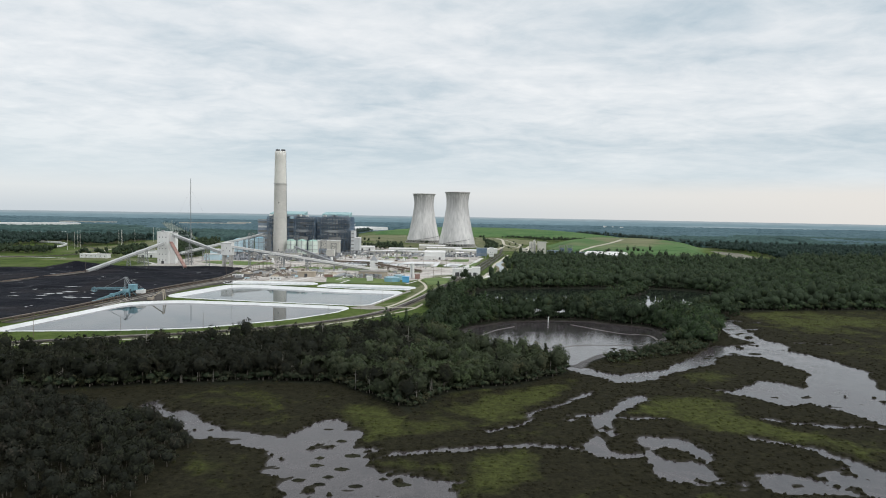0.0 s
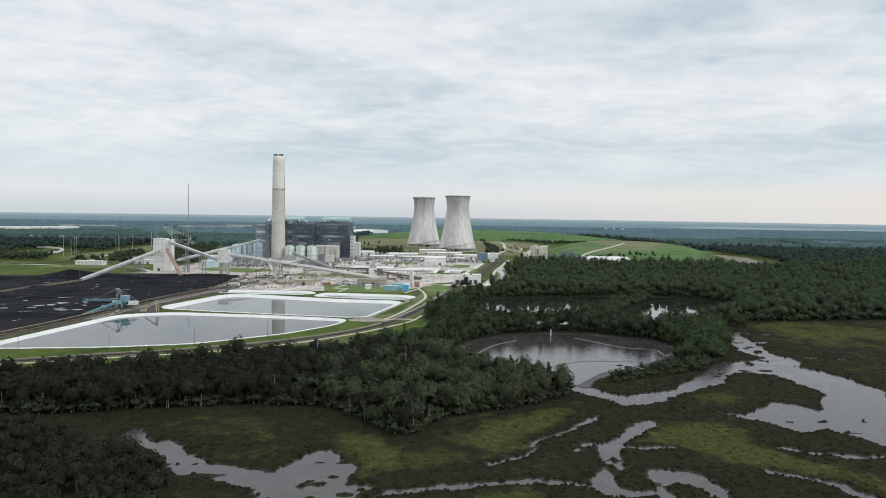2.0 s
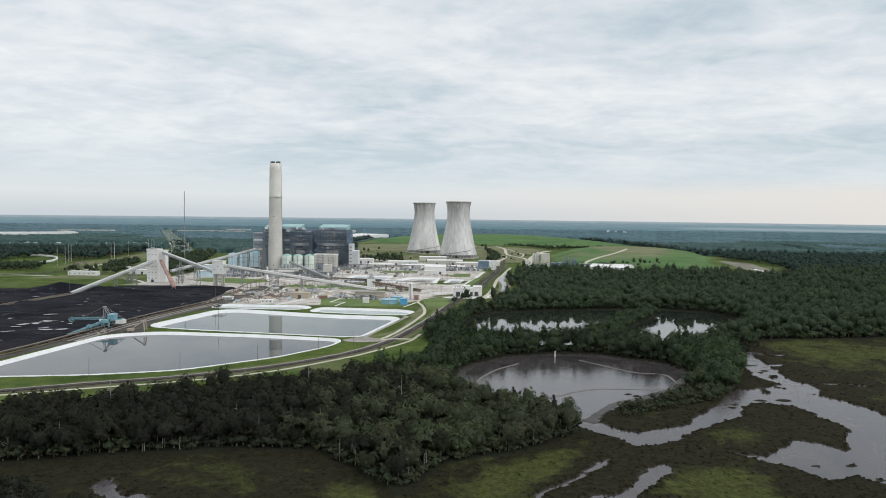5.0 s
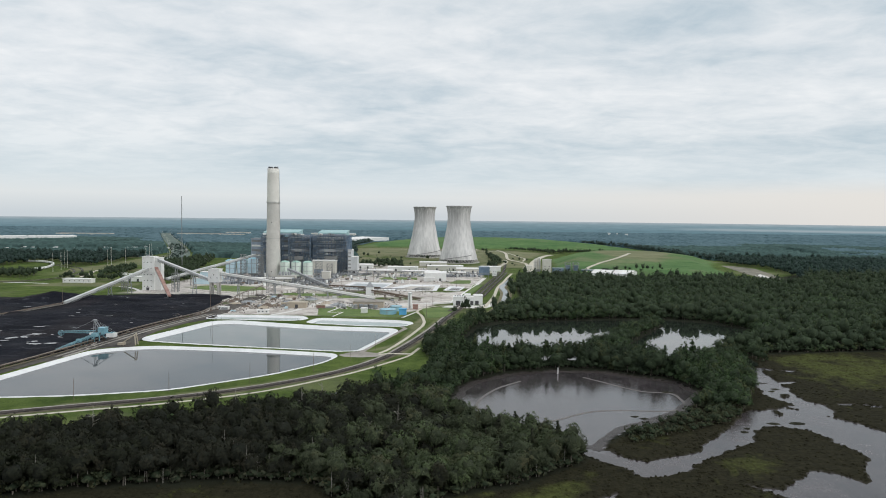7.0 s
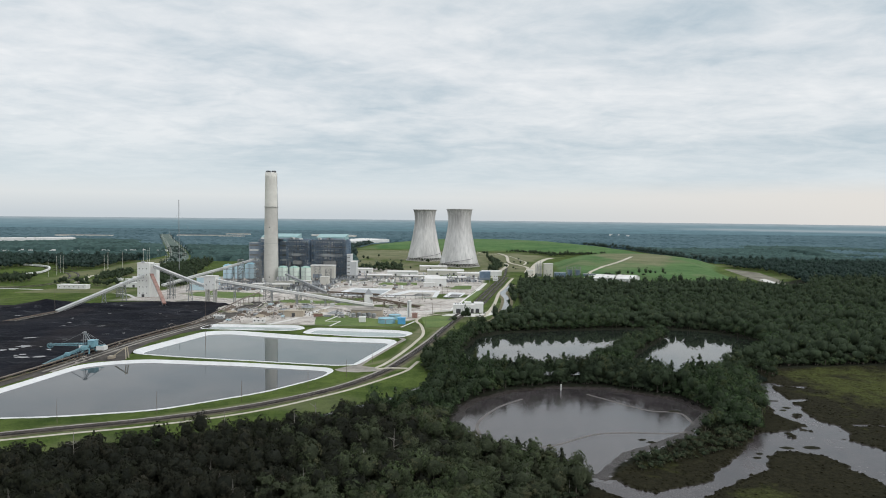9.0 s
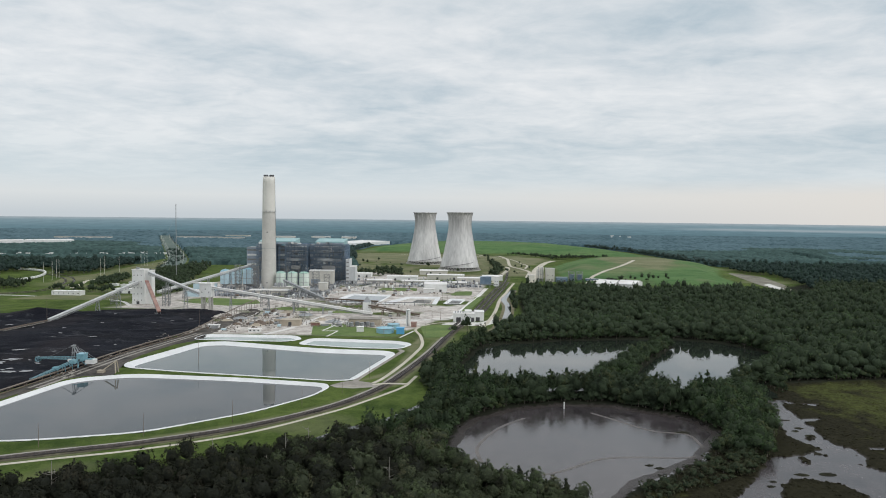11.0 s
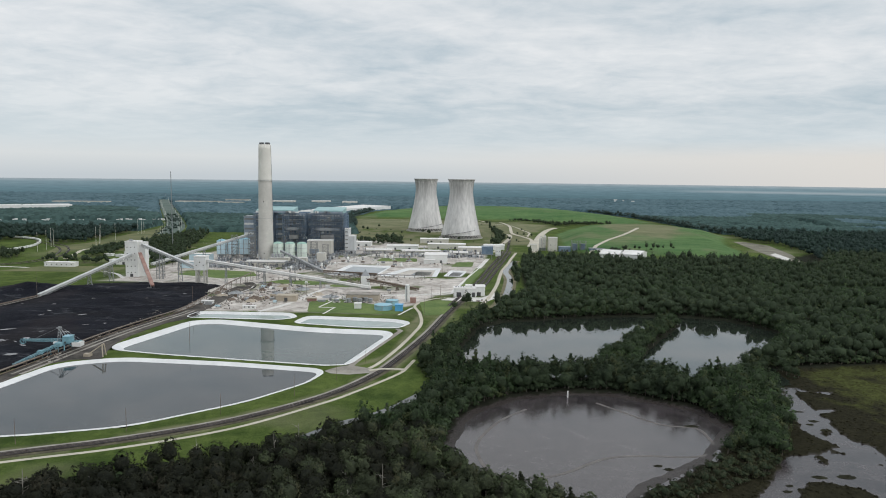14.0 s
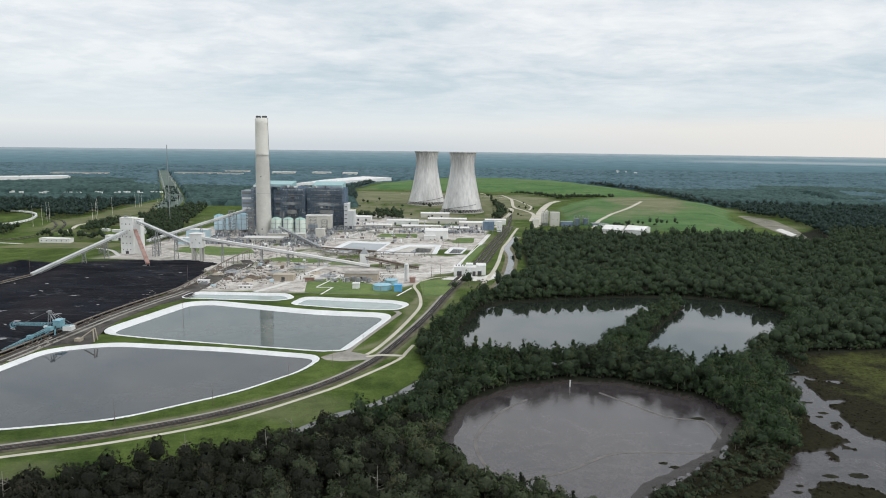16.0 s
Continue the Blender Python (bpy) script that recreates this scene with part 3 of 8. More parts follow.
def shifted(line, off):
    d = np.gradient(line[:, :2], axis=0)
    d /= np.linalg.norm(d, axis=1)[:, None]
    return line[:, :2] + np.stack([d[:, 1], -d[:, 0]], 1) * off


def strip(name, line, width, z, material, label, category="", thick=0.5, kind="structure", parent=None):
    """A band of the plan with some thickness."""
    l, r, n = shifted(line, -width / 2), shifted(line, width / 2), len(line)
    v = [(x, y, z) for x, y in l] + [(x, y, z) for x, y in r] + [(x, y, z - thick) for x, y in l] + [(x, y, z - thick) for x, y in r]
    f = []
    for i in range(n - 1):
        f += [(i, n + i, n + i + 1, i + 1), (2 * n + i, i, i + 1, 2 * n + i + 1), (n + i, 3 * n + i, 3 * n + i + 1, n + i + 1)]
    ob = part(name, Build().add(v, f), material, parent)
    if parent is None:
        tagged(ob, label, category, "", kind)
    return ob


def rounded(corners, radius=12.0, n=7):
    """A closed outline with its corners rounded."""
    out, k = [], len(corners)
    for i in range(k):
        a, b, c = (np.array(corners[(i + j) % k], float) for j in (-1, 0, 1))
        ra = min(radius, np.linalg.norm(a - b) * 0.45, np.linalg.norm(c - b) * 0.45)
        p, q = b + (a - b) / np.linalg.norm(a - b) * ra, b + (c - b) / np.linalg.norm(c - b) * ra
        out += [(1 - u) ** 2 * p + 2 * u * (1 - u) * b + u * u * q for u in np.linspace(0, 1, n)]
    return np.array(out)


def inset(line, d):
    nxt, prv = np.roll(line, -1, 0), np.roll(line, 1, 0)
    t = nxt - prv
    t /= np.linalg.norm(t, axis=1)[:, None] + 1e-9
    area = 0.5 * np.sum(line[:, 0] * nxt[:, 1] - nxt[:, 0] * line[:, 1])
    return line + np.stack([-t[:, 1], t[:, 0]], 1) * d * (1 if area > 0 else -1)


def slab(name, outline, z, material, label, thick=0.6, category="", kind="structure"):
    n = len(outline)
    v = [(x, y, z) for x, y in outline] + [(x, y, z - thick) for x, y in outline]
    f = [tuple(range(n))] + [(i, n + i, n + (i + 1) % n, (i + 1) % n) for i in range(n)]
    return tagged(part(name, Build().add(v, f), material), label, category, "", kind)


def dist_line(x, y, pts, closed=True):
    """Distance to a line of the plan; with closed, negative inside it."""
    p = np.array(pts, float)
    q = np.roll(p, -1, 0) if closed else p[1:]
    p = p if closed else p[:-1]
    best, inside = np.full(x.shape, 1e18), np.zeros(x.shape, bool)
    for (ax, ay), (bx, by) in zip(p, q):
        dx, dy = bx - ax, by - ay
        u = np.clip(((x - ax) * dx + (y - ay) * dy) / (dx * dx + dy * dy + 1e-9), 0, 1)
        best = np.minimum(best, (x - ax - u * dx) ** 2 + (y - ay - u * dy) ** 2)
        if closed and ay != by:
            inside ^= ((ay > y) != (by > y)) & (x < (bx - ax) * (y - ay) / (by - ay) + ax)
    d = np.sqrt(best)
    return np.where(inside, -d, d) if closed else d


def value_noise(x, y, size, seed):
    """Smooth noise from 0 to 1 over a plan."""
    u, v = x / size, y / size
    i, j = np.floor(u).astype(np.int64), np.floor(v).astype(np.int64)
    fu, fv = u - i, v - j
    fu, fv = fu * fu * (3 - 2 * fu), fv * fv * (3 - 2 * fv)

    def h(a, b):
        k = (a * 374761393 + b * 668265263 + seed * 982451653) & 0x7FFFFFFF
        k = ((k ^ (k >> 13)) * 1274126177) & 0x7FFFFFFF
        return ((k ^ (k >> 16)) & 0xFFFF) / 65535.0

    return (h(i, j) * (1 - fu) + h(i + 1, j) * fu) * (1 - fv) + (h(i, j + 1) * (1 - fu) + h(i + 1, j + 1) * fu) * fv


def rough_noise(x, y, size, seed, octaves=4):
    return sum(value_noise(x, y, size / 2**k, seed + k) / 2**k for k in range(octaves)) / sum(1 / 2**k for k in range(octaves))


# ---- the plan, in metres: x to the right, y ahead ----
FLAT = [(-133, 296), (-128, 303), (-116, 284), (-110, 286), (-97, 274), (-85, 262), (-76, 260), (-61, 254), (-52, 276), (-44, 281), (-32, 260), (-33, 244), (-17, 241), (-19, 237), (-28, 227), (-23, 221), (6, 216), (3, 180), (-50, 180), (-50, 214), (-59, 220), (-61, 236), (-74, 247), (-91, 253), (-108, 269)]
LOOP = [(76, 262), (88, 263), (97, 257), (99, 246), (91, 230), (97, 217), (92, 213), (77, 217), (71, 222), (72, 238), (76, 248)]
MAIN = [(240, 596), (236, 550), (234, 511), (227, 487), (236, 467), (227, 443), (239, 418), (242, 384), (222, 347), (260, 320), (230, 262), (188, 285), (189, 314), (191, 332), (182, 342), (206, 378), (203, 395), (199, 421), (177, 428), (163, 407), (149, 391), (129, 375), (113, 356), (92, 350), (83, 361), (68, 377), (65, 391), (74, 392), (86, 374), (97, 367), (123, 381), (147, 410), (179, 452), (201, 460), (218, 471), (223, 510), (228, 550)]
SECOND = [(132, 339), (146, 338), (169, 360), (178, 354), (189, 334), (198, 317), (194, 295), (188, 285), (182, 303), (173, 315), (159, 310), (149, 326)]
CORNER = [(106, 226), (115, 228), (125, 224), (143, 236), (147, 233), (190, 226), (180, 190), (126, 210), (109, 208), (103, 211)]
CREEKS = [
    ([(-19, 238), (3, 244), (18, 248), (31, 252), (46, 250), (57, 245), (73, 242)], 2.2),
    ([(95, 324), (78, 303), (67, 283), (65, 266), (56, 253), (58, 245)], 3.6),
    ([(54, 284), (63, 291), (68, 286)], 1.8),
    ([(139, 292), (147, 284), (162, 281), (185, 280), (215, 284)], 1.7),
    ([(121, 263), (133, 256), (142, 250), (146, 237), (149, 227)], 2.0),
    ([(73, 329), (56, 308), (40, 294), (32, 278), (17, 268)], 0.8),
]
CREEKS += [
    ([(245, 474), (258, 472), (269, 466)], 1.4),
    ([(75, 289), (84, 287), (95, 288)], 1.2),
    ([(249, 622), (241, 587), (228, 548), (219, 517), (216, 495), (222, 470)], 6.0),
    ([(241, 575), (248, 568), (261, 562)], 1.6),
    ([(225, 523), (235, 524), (246, 527)], 2.0),
]
LAGOON = [(64, 390), (40, 405), (12, 430), (2, 455), (12, 500), (22, 520), (46, 543), (82, 557), (118, 554), (162, 526), (170, 495), (140, 448), (115, 427), (98, 414), (86, 398), (78, 380)]
PONDS_BACK = [(8, 596), (20, 690), (34, 748), (62, 778), (120, 797), (180, 810), (240, 818), (288, 798), (314, 748), (286, 692), (222, 612), (190, 575), (170, 572), (150, 592), (112, 594), (53, 592)]
SPIT = [(105, 600), (135, 660), (165, 710), (205, 775), (228, 792), (232, 775), (198, 715), (168, 665), (152, 620), (150, 590)]
MARSH = [(-420, 300), (-180, 312), (-133, 326), (-94, 334), (-52, 332), (-38, 312), (-15, 287), (4, 320), (32, 332), (64, 358), (75, 385), (95, 400), (120, 412), (165, 440), (195, 500), (215, 560), (236, 612), (305, 628), (395, 645), (900, 690), (900, -60), (-420, -60)]
PLANT = [(-2400, 440), (-420, 318), (-300, 352), (-222, 394), (-160, 416), (-106, 435), (-60, 470), (-23, 510), (-6, 560), (-2, 640), (12, 720), (40, 800), (62, 850), (100, 960), (106, 1070), (118, 1190), (140, 1298), (345, 1302), (560, 1308), (760, 1500), (1000, 2600), (1000, 3200), (-900, 3200), (-2400, 2000)]
POND_A = [(-306, 446), (-222, 458), (-170, 474), (-118, 518), (-88, 560), (-80, 592), (-155, 607), (-242, 616), (-281, 597)]
POND_B = [(-270, 641), (-240, 750), (-215, 757), (-113, 725), (-40, 718), (-67, 606), (-84, 602), (-213, 626)]
POND_C = [(-254, 766), (-250, 796), (-154, 794), (-143, 774), (-158, 761)]
POND_D = [(-144, 748), (-136, 781), (-46, 770), (-30, 757), (-40, 731), (-84, 733)]
POND_E = [(-170, 1072), (-153, 1184), (-86, 1170), (-99, 1068)]
POND_F = [(-95, 1064), (-62, 1150), (-9, 1153), (-14, 1062)]
POND_G = [(-4, 1070), (6, 1132), (30, 1124), (21, 1070)]
PLANT_PONDS = [POND_A, POND_B, POND_C, POND_D, POND_E, POND_F, POND_G]
COAL = [(-900, 470), (-420, 470), (-318, 500), (-303, 576), (-294, 640), (-288, 700), (-272, 800), (-271, 880), (-287, 928), (-281, 960), (-322, 978), (-376, 981), (-439, 966), (-470, 930), (-560, 924), (-900, 880)]
CANAL = [(56, 836), (62, 862), (76, 939), (88, 1048), (88, 1127), (100, 1189), (114, 1262)]
RAIL = [(-420, 345), (-330, 385), (-262, 412), (-207, 437), (-162, 457), (-115, 487), (-74, 529), (-48, 575), (-33, 623), (-13, 710), (4, 805), (20, 882), (41, 976), (66, 1125), (94, 1294), (114, 1426), (138, 1653)]


LANDFILL = [(225, 1430), (300, 1375), (450, 1335), (550, 1330), (590, 1470), (628, 1620), (660, 1740), (700, 1860), (670, 2000), (560, 2080), (420, 2090), (310, 1990), (262, 1850), (232, 1650)]
RIDGE = [(-330, 2480), (0, 2420), (250, 2370), (420, 2280), (560, 2240), (665, 2330), (660, 2600), (570, 3000), (300, 3260), (-100, 3300), (-300, 2920)]
LOW_RISE = [(-330, 1980), (-60, 2010), (90, 1930), (150, 1850), (230, 1930), (280, 2080), (300, 2200), (0, 2340), (-310, 2400)]


def hills(x, y):
    def ease(u):
        u = np.clip(u, 0, 1)
        return u * u * (3 - 2 * u)

    sway = 26 * (value_noise(x, y, 120, 88) - 0.5)
    a, b, c = (-dist_line(x, y, p) + sway for p in (LANDFILL, RIDGE, LOW_RISE))
    lumps = 3.0 * (rough_noise(x, y, 90, 89) - 0.5)
    front = 9 * ease(a / 60) + (14 + lumps) * ease(np.minimum((y - 1370) / 520, a / 130))
    back = 8 * ease(b / 90) + (16 + lumps) * ease(b / 270)
    return np.maximum(np.maximum(front, back), 8 * ease(c / 110))


def wet(x, y):
    """Signed distance to creeks and mud flats, in metres: negative in the water."""
    wx = x + 7 * (rough_noise(x, y, 14, 3) - 0.5) + 3 * (rough_noise(x, y, 4, 9, 2) - 0.5)
    wy = y + 9 * (rough_noise(x, y, 16, 5) - 0.5) + 3 * (rough_noise(x, y, 4, 19, 2) - 0.5)
    d = np.full(x.shape, 1e9)
    for p in (FLAT, LOOP, MAIN, SECOND, CORNER, LAGOON):
        d = np.minimum(d, dist_line(wx, wy, p))
    d = np.maximum(d, 7 - np.hypot(wx - 84, wy - 244))
    for line, half in CREEKS:
        d = np.minimum(d, dist_line(wx, wy, line, False) - half)
    tufts = rough_noise(x, y, 7, 41, 3) - 0.70
    d = np.maximum(d, np.where((y < 330) | (y > 440) & (x > 195), tufts * 12, -99))
    pond = np.maximum(dist_line(wx, wy, PONDS_BACK), -dist_line(wx, wy, SPIT))
    return np.minimum(d, pond)


def height(x, y):
    marsh, plant, d = dist_line(x, y, MARSH), dist_line(x, y, PLANT), wet(x, y)
    z = 1.1 + 0.4 * (rough_noise(x, y, 30, 7) - 0.5)
    grass = 0.55 + 0.5 * (rough_noise(x, y, 6, 11) - 0.5) + 0.35 * (value_noise(x, y, 2.2, 23) - 0.5)
    z = np.where(marsh < 0, np.maximum(grass, z * (1 + marsh / 6)), z)
    z = np.where(plant < 0, np.minimum(3.0, 1.1 - plant * 0.25), z)
    z = z + hills(x, y)
    flat_ = dist_line(x, y, LAGOON)
    z = np.minimum(z, np.clip(d * 0.45, -0.7, 40) + 0.0)
    shelf = np.clip(-flat_ / 11, 0, 1)
    z = np.where((flat_ < 0) & (shelf < 1), np.maximum(z, 0.22 - 0.5 * shelf**1.5 + 0.22 * (rough_noise(x, y, 9, 71) - 0.5)), z)
    for p in PLANT_PONDS:
        e = dist_line(x, y, p)
        z = np.where(e < -0.8, np.minimum(z, np.maximum(-1.6, 2.0 + (e + 0.8) * 0.9)), z)
    return z


# stretches of the marsh where the grass grows fresh and green
LUSH = [
    [(20, 315), (52, 339), (72, 361), (70, 344), (52, 317), (35, 292), (17, 273)],
    [(78, 295), (95, 317), (118, 322), (131, 314), (131, 293), (141, 271), (163, 251), (155, 237), (137, 252), (112, 274), (88, 291)],
    [(10, 246), (38, 245), (33, 233), (36, 216), (20, 205), (5, 205)],
    [(267, 616), (312, 632), (400, 584), (400, 540), (335, 519), (287, 507), (252, 541)],
    [(-87, 267), (-66, 279), (-63, 269), (-84, 261)],
    [(-43, 299), (-31, 296), (-19, 281), (10, 276), (11, 266), (-16, 253), (-28, 252), (-36, 267)],
    [(-25, 229), (-15, 234), (2, 235), (7, 226), (-2, 216), (-15, 220)],
    [(6, 294), (25, 316), (45, 308), (34, 284), (19, 276)],
    [(-125, 311), (-79, 323), (-52, 311), (-71, 289), (-106, 291)],
    [(-88, 238), (-64, 234), (-63, 222), (-56, 207), (-83, 206), (-91, 226)],
]


def lushness(x, y):
    sway = 12 * (rough_noise(x, y, 14, 303) - 0.5)
    strong = (1, 1, 0.85, 0.5, 0.6, 0.95, 0.9, 1, 0.45, 0.5)
    return np.max([w * np.clip(0.5 - (dist_line(x, y, p) + sway) / 9, 0, 1) for w, p in zip(strong, LUSH)], axis=0).astype(np.float32)


def steps(parts):
    return np.unique(np.concatenate([np.arange(a, b, s) for a, b, s in parts]).round(3))


def ground_sheet():
    xs = steps([(-4600, -1500, 80), (-1500, -440, 20), (-440, -200, 4), (-200, 260, 2.1), (260, 420, 3.4), (420, 900, 10), (900, 4601, 80)])
    ys = steps([(-600, 100, 40), (100, 180, 6), (180, 430, 1.9), (430, 660, 2.8), (660, 900, 5), (900, 1500, 9), (1500, 3200, 30), (3200, 4901, 100)])
    x, y = (a.ravel() for a in np.meshgrid(xs, ys))
    z = height(x, y)
    nx, ny = len(xs), len(ys)
    i = (np.arange(ny - 1)[:, None] * nx + np.arange(nx - 1)).ravel()
    me = array_mesh("ground", np.stack([x, y, z], 1), np.stack([i, i + 1, i + nx + 1, i + nx], 1), M_GROUND, True)
    marsh, plant = dist_line(x, y, MARSH), dist_line(x, y, PLANT)
    n = rough_noise(x, y, 25, 31)
    m = np.clip(0.5 - marsh / 4 + (n - 0.5) * 2, 0, 1)
    pen = dist_line(x, y, [(95, 395), (165, 435), (200, 500), (225, 590), (190, 590), (172, 505), (140, 450), (100, 415)])
    m = np.maximum(m, np.clip(0.5 - pen / 4, 0, 1))
    lawn = np.clip(0.5 - plant / 6, 0, 1)
    hill = np.clip(hills(x, y) / 3, 0, 1)
    yard = np.clip(0.5 - dist_line(x, y, [(-330, 760), (-250, 800), (-60, 800), (-20, 880), (12, 932), (32, 1040), (57, 1180), (74, 1400), (-200, 1640), (-420, 1500), (-440, 990), (-330, 970)]) / 8 + (n - 0.5) * 1.2, 0, 1)
    bare = np.clip(yard - 1.3 * np.clip((rough_noise(x, y, 60, 77) - 0.60) * 8, 0, 1), 0, 1) * (hill < 0.3)
    d = wet(x, y)
    silt = np.clip(0.9 - np.abs(d + 0.4) / 1.1, 0, 1) * (1 - lawn)
    silt = np.where(d < 0, 1.0, silt) * (y < 575)
    me.attributes.new("bank", "FLOAT", "POINT").data.foreach_set("value", np.maximum(np.exp(-np.clip(d + 5 * (rough_noise(x, y, 18, 93) - 0.5), 0, 90) / 11), 0.45 * np.clip((-25 - x) / 30, 0, 1) * np.clip((345 - y) / 20, 0, 1)).astype(np.float32))
    me.attributes.new("lush", "FLOAT", "POINT").data.foreach_set("value", lushness(x, y))
    me.attributes.new("mound", "FLOAT", "POINT").data.foreach_set("value", np.clip(hills(x, y) / 2.5, 0, 1).astype(np.float32))
    crest = np.clip(0.6 - (dist_line(x, y, [(372, 1878), (497, 1942), (586, 1917), (562, 1800), (470, 1571), (445, 1652), (406, 1645), (394, 1754)]) + 26 * (rough_noise(x, y, 40, 81) - 0.5)) / 22, 0, 1) * 0.85 + 0.55 * np.clip((rough_noise(x, y, 70, 83) - 0.58) * 6, 0, 1)
    rise = np.clip(0.5 - dist_line(x, y, LOW_RISE) / 30, 0, 1)
    scrub = np.clip(0.5 - dist_line(x, y, [(-280, 1560), (150, 1480), (215, 1480), (240, 1900), (300, 2200), (-310, 2400), (-330, 1980)]) / 30, 0, 1)
    verge = np.clip(0.5 - dist_line(x, y, [(-66, 600), (-40, 640), (-32, 715), (-36, 740), (-28, 770), (-26, 800), (-22, 745), (-32, 680), (-48, 615)]) / 5, 0, 0.75)
    beside = np.clip(1 - np.abs(dist_line(x, y, curve(RAIL, 20), False) - 6.5) / 4, 0, 1) * np.clip((rough_noise(x, y, 16, 84) - 0.38) * 5, 0, 1) * 0.7
    verge = np.maximum(verge, beside)
    rise = np.maximum(np.maximum(rise, verge), scrub * np.clip((rough_noise(x, y, 55, 82) - 0.36) * 5, 0, 1))
    me.attributes.new("dry", "FLOAT", "POINT").data.foreach_set("value", np.clip(np.maximum(crest, rise), 0, 0.9).astype(np.float32))
    col = np.stack([lawn, bare, m * (1 - lawn), silt], 1)
    me.attributes.new("cover", "FLOAT_COLOR", "POINT").data.foreach_set("color", col.astype(np.float32).ravel())
    return tagged(new("ground", me), "dark marsh grass, lawn and pale bare yard", "ground", "", "structure")


ground_sheet()


def sheet(name, outline, z, material, label):
    n = len(outline)
    return tagged(part(name, Build().add([(x, y, z) for x, y in outline], [tuple(range(n))]), material), label, "water", "", "structure")


sheet("creek_water", [(-260, 60), (520, 60), (520, 575), (-2, 575), (-10, 400), (-260, 330)], 0.0, M_CREEK, "grey wet mud and shallow tidal water")
sheet("pond_water", [(0, 595), (0, 870), (370, 870), (370, 640), (232, 576)], 0.02, M_DARKPOND, "still dark woodland pond mirroring the clouds")
sheet("lagoon_water", inset(np.array(LAGOON, float), -3.0), 0.02, M_LAGOON, "thin grey water over the tidal mud flat")
canal_line = curve(CANAL, 10)
strip("canal_bank", canal_line, 17, 3.04, mat("scrubby canal bank", (0.10, 0.095, 0.05), (0.22, 0.19, 0.13), 0.95, 0.06, 0.6, 0.4), "scrubby brown bank of the canal", "bank", 0.3)
strip("canal_water", canal_line, 8.5, 3.10, M_DARKPOND, "narrow drainage canal between scrubby banks", "water", 0.2)


def lined_pond(name, corners, radius, slope, drop, label, bed=None, fluid=None):
    """A basin lined in white, with the water low in it."""
    o = rounded(corners, radius)
    rings = [(inset(o, -0.5), 2.9), (o, 3.4), (inset(o, 0.7), 3.4), (inset(o, 0.7 + slope), 3.3 - drop - 0.4)]
    n = len(o)
    v = [(x, y, z) for ring, z in rings for x, y in ring]
    f = [(k * n + i, k * n + (i + 1) % n, (k + 1) * n + (i + 1) % n, (k + 1) * n + i) for k in range(3) for i in range(n)]
    root = tagged(new(name), label, "pond", "lined settling ponds")
    part("lining", Build().add(v, f), M_LINER, root, "white membrane lining", True)
    w = inset(rounded(corners, radius), 3.0)
    part("water_surface", Build().add([(x, y, 3.5 - drop) for x, y in w], [tuple(range(n))]), bed or fluid or M_POND, root, "flat grey water" if bed is None else "pale dry basin floor")
    return root


lined_pond("settling_pond", POND_A, 16, 5.0, 2.0, "large settling pond with a white lining")
lined_pond("settling_pond", POND_B, 22, 9, 2.6, "large settling pond with a broad white lining", None, M_POND_MILKY)
lined_pond("settling_pond", POND_C, 11, 6, 2.0, "small long settling pond lined in white", None, M_POND_PALE)
lined_pond("settling_pond", POND_D, 11, 6, 2.0, "small long settling pond lined in white", None, M_POND_PALE)
lined_pond("settling_pond", POND_E, 6, 7, 2.2, "pale concrete basin in the plant yard", mat("grey silted basin floor", (0.30, 0.32, 0.33), (0.42, 0.44, 0.45), 0.6, 0.03, 0.4, 0.1))
lined_pond("settling_pond", POND_F, 6, 9, 2.2, "pale basin with a little dark water", M_YARD)
slab("basin_pool", rounded([(-52, 1090), (-44, 1128), (-22, 1126), (-24, 1088)], 3), 1.42, M_DARKPOND, "dark pool in the pale basin", 0.1, "water")
lined_pond("settling_pond", POND_G, 5, 5, 2.0, "small pale basin in the plant yard")

# roads, track and yards
rail_line = curve(RAIL, 8)
strip("road", curve([(-420, 336), (-330, 375), (-262, 402), (-201, 428), (-158, 446), (-111, 475), (-71, 518), (-55, 540), (-36, 571), (-27, 589), (-24, 602), (-20, 622)], 6), 2.7, 3.06, M_SAND, "pale sandy track beside the railway", "road")
strip("road", curve([(-60, 585), (-48, 605), (-36, 654), (-26, 710), (-21, 753), (-25, 803), (-32, 840), (-26, 866), (-10, 890), (12, 898)], 6), 3.2, 3.05, M_SAND, "pale winding service road", "road")
strip("road", curve([(40, 850), (52, 905), (67, 999), (82, 1125), (99, 1221), (111, 1295), (128, 1390)], 8), 4.6, 3.08, M_SAND, "pale sandy road along the canal", "road")
strip("creek", curve([(-74, 458), (-53, 486), (-44, 492), (-27, 512), (-16, 531), (-5, 552), (1, 574)], 5), 6.0, 3.05, M_DARKPOND, "narrow ditch between lawn and woods", "water", 0.3)
M_SILT = mat("drying pale silt", (0.095, 0.086, 0.080), (0.17, 0.155, 0.145), 0.5, 0.1, 0.8, 0.3)
for line in ([(54, 522), (36, 500), (23, 470), (22, 450), (28, 430), (43, 421)], [(43, 422), (62, 430), (87, 449), (108, 453), (133, 453), (147, 462), (150, 479), (148, 494), (130, 499), (111, 522), (100, 536)]):
    strip("mud_levee", curve(line, 4), 1.9, 0.10, M_SILT, "pale silt rim of a channel in the mud flat", "mud", 0.3)


